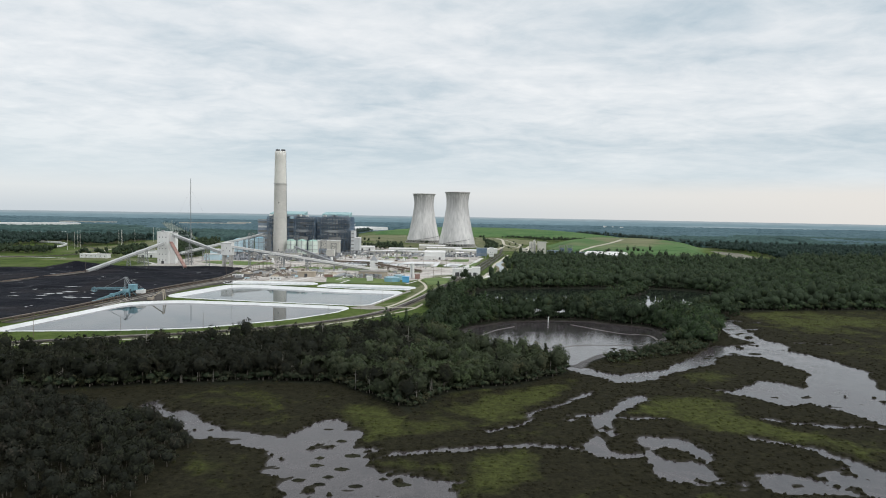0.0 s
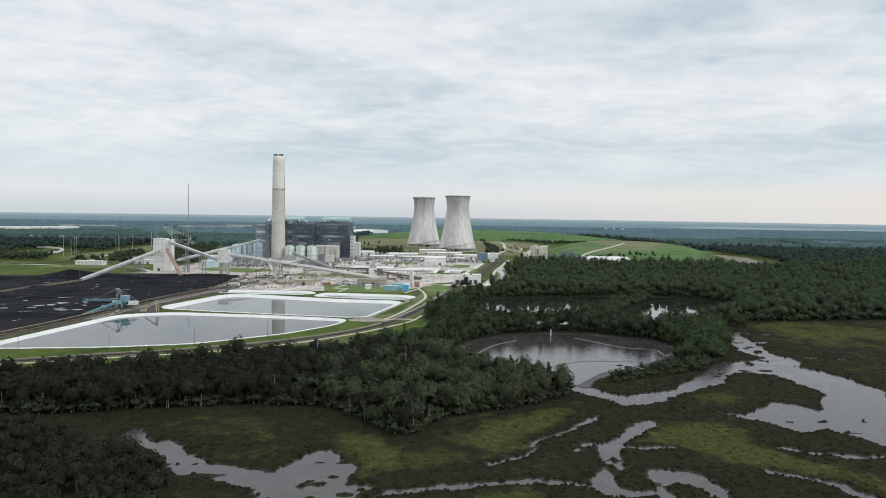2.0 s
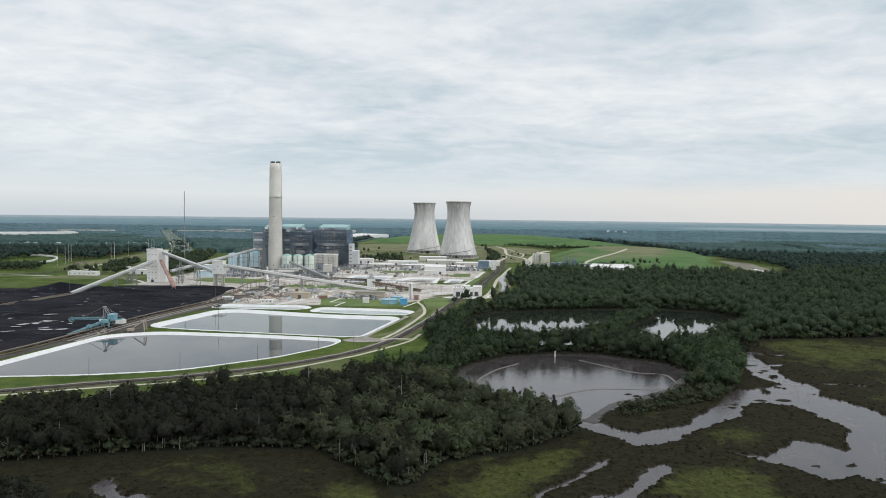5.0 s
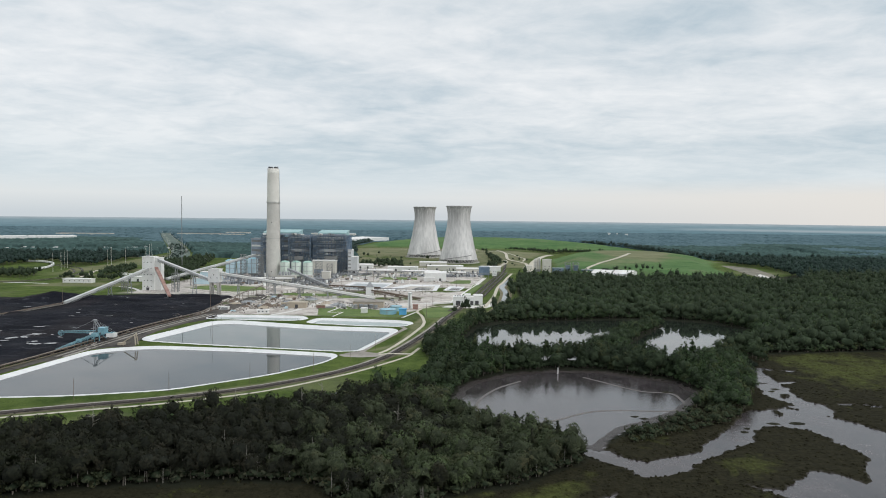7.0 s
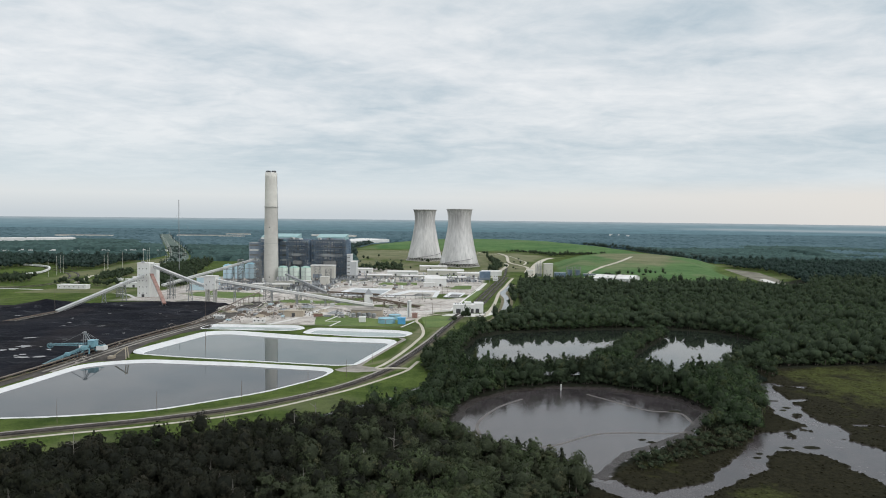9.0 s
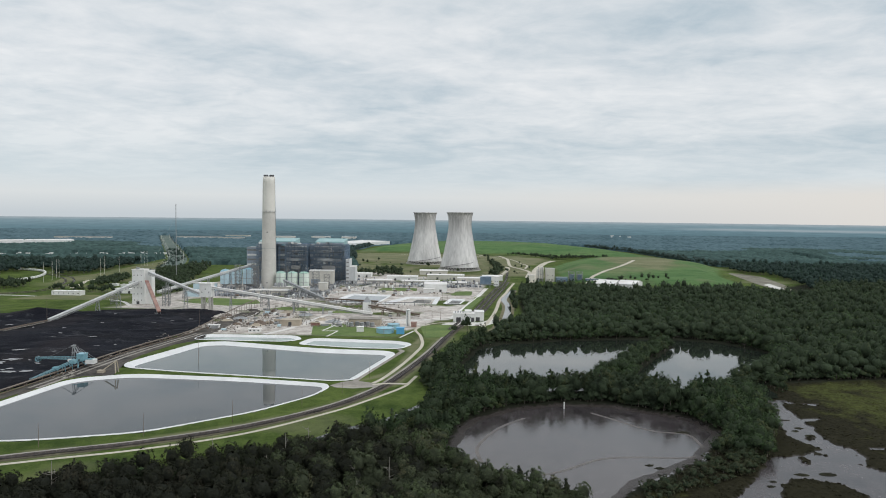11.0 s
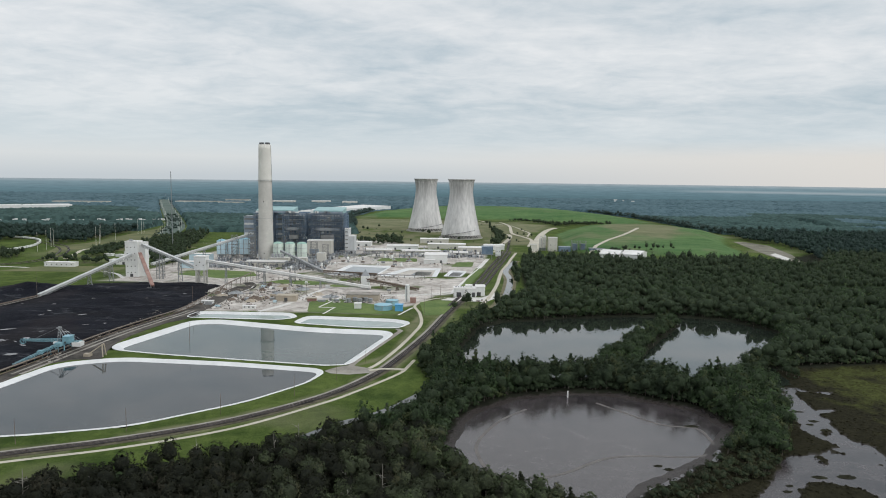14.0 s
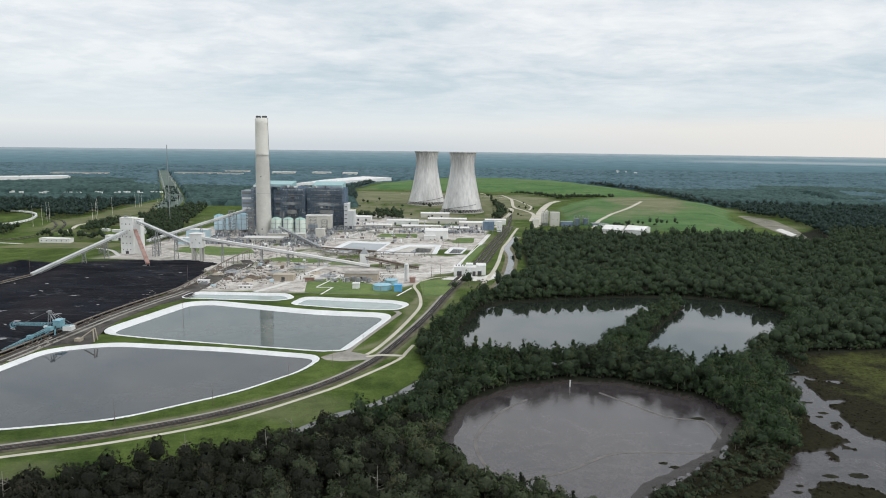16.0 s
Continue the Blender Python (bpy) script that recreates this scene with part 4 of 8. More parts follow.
def railway(line, label, bed=4.2):
    root = tagged(new("railway"), label, "railway", "railway tracks")
    strip("ballast", line, bed, 3.35, M_BALLAST, "", parent=root, thick=0.8)
    for off in (-0.75, 0.75):
        pts = shifted(line, off)
        b = Build()
        for p, q in zip(pts, pts[1:]):
            b.beam((*p, 3.47), (*q, 3.47), 0.14, 0.2)
        part("rail", b, M_RAIL, root, "worn steel rail")
    return root


shoulder = shifted(rail_line, -4.2)
shoulder = shoulder[shoulder[:, 1] < 880]
strip("gravel_shoulder", shoulder, 2.2, 3.10, M_GRAVEL, "grey gravel shoulder beside the railway", "gravel")
strip("bank_track", curve([(-66, 600), (-62, 622), (-41.5, 706), (-38, 720), (-42, 728)], 6), 4.5, 3.10, M_GRAVEL, "grey-brown track along the pond bank", "road")
verge_line = shifted(rail_line, 4.1)
verge_line = verge_line[verge_line[:, 1] < 880]
strip("weedy_verge", verge_line, 3.0, 3.09, mat("brown weeds and cinders", (0.040, 0.036, 0.026), (0.135, 0.120, 0.078), 0.95, 0.12, 0.5, 0.4), "brown weedy verge beside the ballast", "verge")
slab("gravel_apron", rounded([(-83, 588), (-75, 599), (-67, 604), (-58, 600), (-47, 594), (-49, 585), (-64, 580), (-77, 582)], 2), 3.12, M_GRAVEL, "pale gravel apron at the corner of the ponds", 0.1, "ground")
strip("level_crossing", curve([(-51, 590), (-41, 594.5), (-26, 594)], 3), 3.6, 3.52, M_SAND, "sandy level crossing over the railway", "crossing", 0.5)
railway(rail_line, "single railway track curving on dark ballast", 5.2)
for off in (-7, 7):
    side = shifted(rail_line, off)
    keep = side[(side[:, 1] > 880 + off * 6) & (side[:, 1] < 1420)]
    railway(keep, "straight yard track on dark ballast")

slab("cinder_bank", [(-288, 545), (-290, 566), (-287, 593), (-275, 607), (-255, 610), (-261, 632), (-267, 654), (-268, 691), (-264, 728), (-248, 757), (-245, 785), (-255, 777), (-266, 720), (-276, 667), (-279, 631), (-292, 604), (-295, 578), (-296, 557)], 3.03, M_CINDER, "black cinder bank between the conveyor and the ponds", 0.3, "ground")

# ---- coal yard ----
PILES = [(-488, 896, 56, 32, 12), (-560, 872, 60, 22, 5), (-440, 925, 60, 16, 4), (-700, 800, 90, 40, 12), (-400, 760, 110, 60, 5), (-430, 905, 70, 22, 5), (-360, 850, 60, 40, 4), (-480, 700, 90, 40, 3), (-620, 690, 120, 40, 5)]


def coal_yard():
    xs, ys = np.arange(-900, -270, 3.0), np.arange(466, 976, 3.0)
    x, y = (a.ravel() for a in np.meshgrid(xs, ys))
    z = 3.3 + 1.2 * (rough_noise(x, y, 28, 51) - 0.4) + 0.5 * rough_noise(x, y, 7, 57) + 1.6 * np.clip(rough_noise(x * 0.5 + y * 0.3, y * 1.6 - x * 0.2, 46, 59) - 0.55, 0, 1) * 4
    for cx, cy, rx, ry, h in PILES:
        z += h * np.clip(1 - np.sqrt(((x - cx) / rx) ** 2 + ((y - cy) / ry) ** 2), 0, 1) ** 1.25
    d = dist_line(x, y, COAL)
    z = np.where(d > -4, np.minimum(z, 3.0 - d * 0.3), z)
    nx = len(xs)
    i = (np.arange(len(ys) - 1)[:, None] * nx + np.arange(nx - 1)).ravel()
    f = np.stack([i, i + 1, i + nx + 1, i + nx], 1)
    f = f[(d[f] < 2).all(1)]
    tagged(new("coal_yard", array_mesh("coal_yard", np.stack([x, y, z], 1), f, M_COAL, True)), "black coal heaped and levelled in a yard", "coal", "", "stuff")


coal_yard()
M_PUDDLE = water_mat("rain puddle", (0.12, 0.12, 0.125), 0.12, 0.05)
for k in range(64):
    px, py = random.uniform(-560, -300), random.uniform(540, 940)
    if k % 3 == 0:
        px, py = random.uniform(-450, -320), random.uniform(590, 700)
    a, b, t = random.uniform(1.2, 4.5), random.uniform(0.5, 2.2), random.uniform(-0.6, 1.2)
    o = [(px + math.cos(t) * a * math.cos(u) * random.uniform(0.7, 1.2) - math.sin(t) * b * math.sin(u), py + math.sin(t) * a * math.cos(u) + math.cos(t) * b * math.sin(u) * random.uniform(0.7, 1.2)) for u in np.linspace(0, 2 * math.pi, 13)[:-1]]
    zz = 3.75 + 1.2 * (float(rough_noise(np.array([px]), np.array([py]), 28, 51)[0]) - 0.4)
    for cx, cy, rx, ry, h in PILES:
        zz += h * max(0.0, 1 - math.hypot((px - cx) / rx, (py - cy) / ry)) ** 1.25
    if k % 3 == 0:
        o = [(px + (x - px) * 1.7, py + (y - py) * 1.6) for x, y in o]
    ob = sheet("puddle", o, zz + 0.25, M_PUDDLE, "shallow pale puddle on the coal yard")
    ob["group"] = "puddles on the coal yard"

# yard conveyor and tracks along the coal yard's edge
edge = curve([(-318, 480), (-306, 545), (-297, 623), (-290, 690), (-280, 745), (-269, 798), (-266, 876), (-264, 940), (-256, 1000)], 8)
rise_of = lambda y: 5.4 + 9.0 * max(0.0, min(1.0, (y - 800) / 200)) ** 1.3  # noqa: E731
strip("road", edge[edge[:, 1] < 640] + np.array([7.0, 0]), 9, 3.25, M_CINDER, "dark cinder strip along the coal yard", "road")
strip("road", edge[(edge[:, 1] > 618) & (edge[:, 1] < 960)] + np.array([12.0, 0]), 21, 3.28, M_CINDER, "dark cinder strip along the coal yard", "road")


strip("gravel_strip", edge[(edge[:, 1] > 560) & (edge[:, 1] < 800)] + np.array([8.0, 0]), 1.8, 3.42, M_GRAVEL, "grey gravel line along the cinder strip", "gravel")
strip("gravel_strip", edge[(edge[:, 1] > 560) & (edge[:, 1] < 800)] + np.array([14.0, 0]), 2.4, 3.42, M_GRAVEL, "broad grey gravel line along the cinder strip", "gravel")


slab("cinder_patch", rounded([(-294, 598), (-272, 614), (-264, 634), (-284, 662), (-299, 640)], 5, 4), 3.22, M_CINDER, "dark cinder ground round the machine", 0.3, "ground")


def yard_conveyor():
    root = tagged(new("yard_conveyor"), "long low brown belt conveyor beside the coal yard", "conveyor")
    b = Build()
    for p, q in zip(edge, edge[1:]):
        b.beam((*p, rise_of(p[1])), (*q, rise_of(q[1])), 1.5, 0.9)
    part("belt_frame", b, M_RUST, root, "rusty steel belt frame")
    part("walkway", Build().add([(p[0] + o, p[1], rise_of(p[1]) + h) for p in edge for o, h in ((1.0, 0.5), (1.7, 0.5))], [(2 * k, 2 * k + 1, 2 * k + 3, 2 * k + 2) for k in range(len(edge) - 1)]), M_GRAVEL, root, "pale walkway")
    for off in (-2.6, 3.4):
        r = Build()
        pts = shifted(edge[edge[:, 1] < 830], off)
        for p, q in zip(pts, pts[1:]):
            r.beam((*p, 4.1), (*q, 4.1), 0.5, 0.6)
        part("runway_rail", r, M_RUST, root, "rusty runway rail")
    for p in edge[::2]:
        part("trestle", Build().beam((p[0] - 1, p[1], 2.5), (p[0] - 1, p[1], rise_of(p[1])), 0.4).beam((p[0] + 1, p[1], 2.5), (p[0] + 1, p[1], rise_of(p[1])), 0.4).beam((p[0] - 1, p[1], 3.8), (p[0] + 1, p[1], 3.8), 0.3), M_RUST, root)


yard_conveyor()


def stockyard_belt():
    """The low belt through the coal that feeds the long rising conveyor."""
    root = tagged(new("stockyard_conveyor"), "low brown belt conveyor running through the coal", "conveyor")
    line = curve([(-505, 520), (-484, 640), (-469, 743), (-461, 800), (-453, 858)], 9)
    frame_, rails = Build(), Build()
    for p, q in zip(line, line[1:]):
        frame_.beam((*p, 6.0), (*q, 6.0), 1.6, 0.8)
        for o in (-2.6, 2.8):
            rails.beam((p[0] + o, p[1], 4.9), (q[0] + o, q[1], 4.9), 0.5, 0.6)
    part("belt_frame", frame_, M_RUST, root, "rusty steel belt frame")
    part("runway_rail", rails, M_GRAVEL, root, "dusty runway rails")
    for p in line[::2]:
        part("trestle", Build().beam((p[0] - 0.9, p[1], 2.6), (p[0] - 0.9, p[1], 5.8), 0.35).beam((p[0] + 0.9, p[1], 2.6), (p[0] + 0.9, p[1], 5.8), 0.35), M_RUST, root)


stockyard_belt()


# ---- plant: towers, stack, boiler house ----
def cooling_tower(x, y, turn):
    root = thing("cooling_tower", x, y, 3, "tall weathered concrete cooling tower with dark streaks", "cooling tower", "cooling towers", turn)
    prof = [(45.8, 8), (42.8, 20), (38.9, 36), (35.2, 53), (31.9, 70), (29.1, 86), (27.4, 98), (26.7, 107), (27.2, 118), (28.6, 128), (30.4, 135.5), (31.2, 136)]
    inner = [(r - 1.0, z) for r, z in prof[::-1]]
    b = Build().lathe(prof + inner, 96)
    shell = part("shell", b, M_TOWER, root, "curved concrete shell", True)
    ribs = Build()
    for i in range(72):
        a = 2 * math.pi * i / 72
        for (r0, z0), (r1, z1) in zip(prof[:-2], prof[1:-1]):
            ribs.beam(((r0 + 0.1) * math.cos(a), (r0 + 0.1) * math.sin(a), z0), ((r1 + 0.1) * math.cos(a), (r1 + 0.1) * math.sin(a), z1), 0.5, 0.5)
    part("ribs", ribs, M_TOWER, shell, "narrow upright ribs")
    part("rim", Build().lathe([(31.0, 134.6), (31.9, 134.6), (31.9, 136.4), (30.2, 136.4), (30.2, 134.6)], 96), M_TOWER, shell, "thick top rim")
    for i in range(40):
        a, c = 2 * math.pi * i / 40, 2 * math.pi * (i + 0.5) / 40
        col = Build()
        for s in (-0.5, 0.5):
            e = 2 * math.pi * (i + 0.5 + s) / 40
            col.tube((48.5 * math.cos(c), 48.5 * math.sin(c), 0), (45.5 * math.cos(e), 45.5 * math.sin(e), 8.4), 0.55, n=6)
        part("leg", col, M_CONC, root)
    part("basin_wall", Build().lathe([(51, 0), (51, 2.2), (50.3, 2.2), (50.3, 0)], 64), M_CONC, root, "low concrete basin wall")
    # Dark sheet added to stand in for the shade between the legs.
    part("fill", Build().lathe([(43, 0.2), (43, 7.6)], 48), M_DARKMETAL, root, "dark sheet for the shaded gap behind the legs")
    stair = Build()
    for s in range(22):
        a0, a1 = -2.4 + s * 0.07, -2.4 + (s + 1) * 0.07
        z0, z1 = 9 + s * 0.5, 9 + (s + 1) * 0.5
        stair.beam((46.6 * math.cos(a0), 46.6 * math.sin(a0), z0), (46.6 * math.cos(a1), 46.6 * math.sin(a1), z1), 1.0, 0.8)
    part("stair", stair, M_DARKMETAL, root, "dark stair rising round the shell")
    return root


cooling_tower(28, 1706, 0)
cooling_tower(-62, 1908, 25)


def chimney(x, y):
    root = thing("chimney", x, y, 3, "tall pale concrete chimney with twin dark flue tops", "chimney")
    rad = lambda z: 12.6 - 2.9 * z / 189  # noqa: E731
    n = 40
    part("lower_shaft", Build().lathe([(rad(z), z) for z in np.linspace(0, 130, 14)], n), M_CONC_SHAFT, root, "grey concrete lower shaft", True)
    part("upper_shaft", Build().lathe([(rad(z) + 0.02, z) for z in np.linspace(130, 189, 8)] + [(rad(189) - 1.2, 189)], n), M_CONC_PALE, root, "pale painted upper shaft", True)
    part("cap", Build().lathe([(rad(189) - 1.0, 188.6), (0.01, 188.8)], n), M_DARKMETAL, root)
    for s in (-1, 1):
        part("flue", Build().lathe([(3.9, 186), (3.9, 192.2), (3.3, 192.2), (3.3, 186)], 24, s * 4.7), M_DARKMETAL, root, "dark flue mouth", True)
    for z in (131, 70):
        ring = Build().lathe([(rad(z), z - 0.3), (rad(z) + 1.4, z - 0.3), (rad(z) + 1.4, z + 0.1), (rad(z), z + 0.1)], n) if z > 100 else Build().lathe([(rad(z), z - 0.2), (rad(z) + 0.25, z - 0.2), (rad(z) + 0.25, z + 0.1), (rad(z), z + 0.1)], n)
        plat = part("platform", ring, M_STEEL_GREY, root, "steel ring platform")
        if z > 100:
            part("railing", Build().lathe([(rad(z) + 1.35, z + 1.1), (rad(z) + 1.42, z + 1.1), (rad(z) + 1.42, z + 1.25), (rad(z) + 1.35, z + 1.25)], n), M_STEEL_GREY, plat)
    part("ladder", Build().beam((rad(0) + 0.3, 0, 0), (rad(188) + 0.3, 0, 188), 0.6, 0.3), M_STEEL_GREY, root)
    for z in (12, 96):
        part("vent_hatch", Build().box(-0.8, 0.8, -rad(z) - 0.12, -rad(z) + 1, z, z + 2.0), M_DARKMETAL, root, "small dark hatch")
    return root


chimney(-298, 1226)


def frame_block(root, x0, x1, y0, y1, z0, z1, bay, storey, material, name="steel_frame", size=0.9, braces=True):
    """Open steelwork: posts, floor beams, braces."""
    b = Build()
    xs, ys = np.linspace(x0, x1, max(2, round((x1 - x0) / bay) + 1)), np.linspace(y0, y1, max(2, round((y1 - y0) / bay) + 1))
    zs = np.linspace(z0, z1, max(2, round((z1 - z0) / storey) + 1))
    for x in xs:
        for y in ys:
            if x in (xs[0], xs[-1]) or y in (ys[0], ys[-1]):
                b.beam((x, y, z0), (x, y, z1), size)
    for z in zs[1:]:
        for y in ys:
            b.beam((x0, y, z), (x1, y, z), size * 0.7)
        for x in xs:
            b.beam((x, y0, z), (x, y1, z), size * 0.7)
    if braces:
        for k, (za, zb) in enumerate(zip(zs, zs[1:])):
            for j, (xa, xb) in enumerate(zip(xs, xs[1:])):
                if (j + k) % 3 == 0:
                    b.beam((xa, y0, za), (xb, y0, zb), size * 0.5)
    part(name, b, material, root, "exposed blue-grey steel frame")
    for z in zs[1:]:
        part("gallery", Build().box(x0 - 0.6, x1 + 0.6, y0 - 0.8, min(y1, y0 + 2.6), z - 0.36, z), M_STEEL_GREY, root, "open grating floor")


def boiler_house(x, y, label, w, seed, roof=None):
    """One boiler unit: clad core, steel frame with galleries, panels, ducts, teal roof housing."""
    g = np.random.default_rng(seed)
    root = thing("boiler_house", x, y, 3, label, "boiler house", "boiler houses")
    part("core_wall", Build().box(2, w - 2, 9, 46, 0, 71), M_CLAD, root, "dark clad boiler casing")
    frame_block(root, 0, w, 0, 46, 0, 72, 6.2, 5.1, M_STEEL, size=0.75)
    for fa, fb in ((0.02, 0.26), (0.66, 0.98)):
        frame_block(root, w * fa, w * fb, -5, -0.6, 0, 70, 3.4, 4.4, M_STEEL, "lift_frame", 0.4, True)
    a, b = roof or (3, w - 3)
    part("roof_housing", Build().box(a + 1, b - 1, 5.2, 5.9, 72.4, 75.2), M_CLAD, root, "dark upper housing")
    part("roof", Build().add([(a, 6, 77.4), (b, 6, 77.4), (b, 46, 82.0), (a, 46, 82.0), (a, 6, 72.4), (b, 6, 72.4), (b, 46, 72.4), (a, 46, 72.4)], [(0, 1, 2, 3), (4, 5, 1, 0), (5, 6, 2, 1), (6, 7, 3, 2), (7, 4, 0, 3)]), M_TEAL, root, "faded teal sheet roof")
    for k in range(5):
        px = g.uniform(2, w - 8)
        part("roof_unit", Build().box(px, px + g.uniform(3, 7), 2, 9, 72.3, 72.3 + g.uniform(1.5, 4.5)), (M_WHITE, M_STEEL_GREY, M_CLAD)[k % 3], root, "pale roof unit")
    for k in range(int(w * 1.1)):
        px, pz = g.uniform(1, w - 5), 5.1 * g.integers(1, 13) + 0.2
        part("panel", Build().box(px, px + g.uniform(2.5, 7), g.uniform(0.4, 5), 8.6, pz, pz + g.uniform(2.2, 4.4)), (M_CLAD, M_PIPE, M_STEEL_GREY, M_WHITE, M_STEEL)[g.integers(5)], root)
    for k in range(int(w * 0.3)):
        px, pz = g.uniform(1, w - 2), g.uniform(4, 40)
        part("pipe", Build().tube((px, g.uniform(-0.5, 3), pz), (px, g.uniform(-0.5, 3), pz + g.uniform(10, 28)), g.uniform(0.35, 0.9), n=8), (M_PIPE, M_STEEL_GREY)[k % 2], root)
    for pz in (21, 29, 36.5, 44, 51.5, 59, 66.5):
        part("band", Build().box(1.5, w * g.uniform(0.55, 0.97), 5.5, 9.5, pz, pz + g.uniform(1.2, 2.8)), M_WHITE, root, "pale cladding band")
    for px in np.arange(6, w - 4, 9.5):
        part("hopper", Build().lathe([(2.4, 20), (2.4, 15), (0.6, 9)], 12, float(px), 1.5), M_STEEL_GREY, root, "steel coal hopper", True)
    part("header_pipe", Build().tube((3, 1.5, 58), (w - 3, 1.5, 58), 1.3, n=10), M_PIPE, root)
    part("duct", Build().box(w * 0.12, w * 0.88, -3, 6, 41, 46.5), M_STEEL_GREY, root, "pale flue duct")
    part("duct", Build().box(w * 0.3, w * 0.7, -6, 4, 26, 33), M_PIPE, root, "grey flue duct")
    stair = Build()
    for k in range(12):
        za, zb = 3 + k * 5.4, 3 + (k + 1) * 5.4
        xa, xb = (w + 1, w + 7) if k % 2 else (w + 7, w + 1)
        stair.beam((xa, 1, za), (xb, 1, zb), 1.4, 0.4).beam((w + 1, 2.6, zb), (w + 7, 2.6, zb), 2.0, 0.3)
    for px in (w + 0.4, w + 7.6):
        stair.beam((px, 0, 0), (px, 0, 70), 0.5).beam((px, 4, 0), (px, 4, 70), 0.5)
    part("stair_tower", stair, M_STEEL, root, "zigzag steel stair")
    return root


boiler_house(-352, 1345, "first steel-framed boiler house with a faded teal roof", 34, 1)
boiler_house(-300, 1345, "second steel-framed boiler house with a faded teal roof", 42, 2, (-22, 18))
boiler_house(-248, 1345, "third steel-framed boiler house with a faded teal roof", 60, 3)


def link_block(x, w, h, label):
    root = thing("link_block", x, 1362, 3, label, "building", "boiler house links")
    part("wall", Build().box(0, w, 0, 30, 0, h), M_CLAD, root)
    part("roof", Build().box(-0.3, w + 0.3, -0.4, 30.4, h, h + 0.8), M_STEEL_GREY, root)
    for k in range(int(h / 9)):
        part("louvre", Build().box(1.2, w - 1.2, -0.2, 0.2, 4 + k * 9, 7.5 + k * 9), M_WHITE if k % 2 else M_PIPE, root)


link_block(-317.5, 17, 66, "grey-blue clad block between two boiler houses")
link_block(-257.5, 9, 70, "narrow grey-blue clad block between two boiler houses")
link_block(-376, 23, 64, "low grey-blue clad block beside the first boiler house")


def stepped_wing():
    root = thing("stepped_wing", -186, 1336, 3, "white stepped building wing beside the boiler house", "building")
    part("tall_wall", Build().box(0, 7, 0, 30, 0, 45), M_CLAD_PALE, root)
    part("low_wall", Build().box(7, 17, 0, 30, 0, 32), M_CLAD_PALE, root)
    part("tall_roof", Build().box(-0.3, 7.3, -0.4, 30.4, 45, 45.7), M_WHITE_ROOF, root)
    part("low_roof", Build().box(7, 17.3, -0.4, 30.4, 32, 32.7), M_WHITE_ROOF, root)
    for k in range(6):
        part("louvre", Build().box(1.2, 5.8, -0.2, 0.2, 4 + k * 7, 6 + k * 7), M_PIPE, root, "grey louvre")
    part("door", Build().box(9, 14, -0.2, 0.3, 0, 6), M_DARKMETAL, root, "dark doorway")
    return root


stepped_wing()


def turbine_hall():
    root = thing("filter_hall", -246, 1300, 3, "low cream hall with a row of roof vents", "building")
    part("wall", Build().box(0, 42, 0, 24, 0, 26), M_CREAM, root)
    part("roof", Build().box(-0.8, 42.8, -0.8, 24.8, 26, 27.2), M_WHITE_ROOF, root, "pale flat roof")
    for i in range(11):
        part("roof_vent", Build().box(1.5 + i * 3.7, 3.6 + i * 3.7, 1, 4, 27.2, 29), M_WHITE, root)
    part("louvre", Build().box(4, 20, -0.3, 0.2, 4, 12), M_CLAD, root, "dark louvre")
    return root


turbine_hall()


def silo(x, y, r, h, body, top, label, group, legs=True):
    root = thing("silo", x, y, 3, label, "silo", group)
    z0 = 6 if legs else 0
    part("barrel", Build().lathe([(r, z0), (r, h - 3), (r - 0.3, h - 2.6)], 28), body, root, "", True)
    part("roof", Build().lathe([(r + 0.15, h - 2.7), (r * 0.55, h - 0.6), (0.6, h)], 28), top, root, "shallow cone roof", True)
    part("hatch", Build().tube((0, 0, h - 0.4), (0, 0, h + 1.4), 0.9, n=10), M_STEEL_GREY, root)
    for z in (z0 + (h - z0) * 0.33, z0 + (h - z0) * 0.62):
        part("hoop", Build().lathe([(r, z), (r + 0.22, z), (r + 0.22, z + 0.5), (r, z + 0.5)], 28), M_STEEL_GREY, root)
    part("ladder", Build().beam((0.5, -r - 0.3, 0), (0.5, -r - 0.3, h - 1), 0.8, 0.3), M_STEEL_GREY, root)
    if legs:
        part("cone", Build().lathe([(r - 0.2, z0 + 0.1), (1.2, 1.5)], 20), M_STEEL_GREY, root)
        for i in range(6):
            a = math.pi * i / 3
            part("leg", Build().beam((r * 0.9 * math.cos(a), r * 0.9 * math.sin(a), 0), (r * 0.9 * math.cos(a), r * 0.9 * math.sin(a), z0 + 0.6), 0.7), M_STEEL_GREY, root)
    return root


for i in range(3):
    silo(-275.5 + i * 19.4, 1216, 8.2, 32.5, M_MINT, M_MINT_TOP, "pale mint steel silo with a green cone roof", "mint silos")
for i in range(3):
    silo(-383 + i * 18.8, 1262 + i * 2, 8.9, 31 + i * 1.5, M_BLUE_PALE, M_BLUE, "pale blue filter silo", "blue silos")


def absorber_block():
    root = thing("pump_house", -282, 1186, 3, "low pale process building with small steel tanks on top", "building")
    part("wall", Build().box(0, 30, 0, 14, 0, 9), M_CREAM, root)
    part("roof", Build().box(-0.5, 30.5, -0.5, 14.5, 9, 9.6), M_PAVE, root)
    for i in range(4):
        part("tank", Build().lathe([(2.2, 9.6), (2.2, 15), (0.1, 15.8)], 16, 4 + i * 5.2, 5), M_STEEL_GREY, root, "galvanised steel tank", True)
    return root


absorber_block()


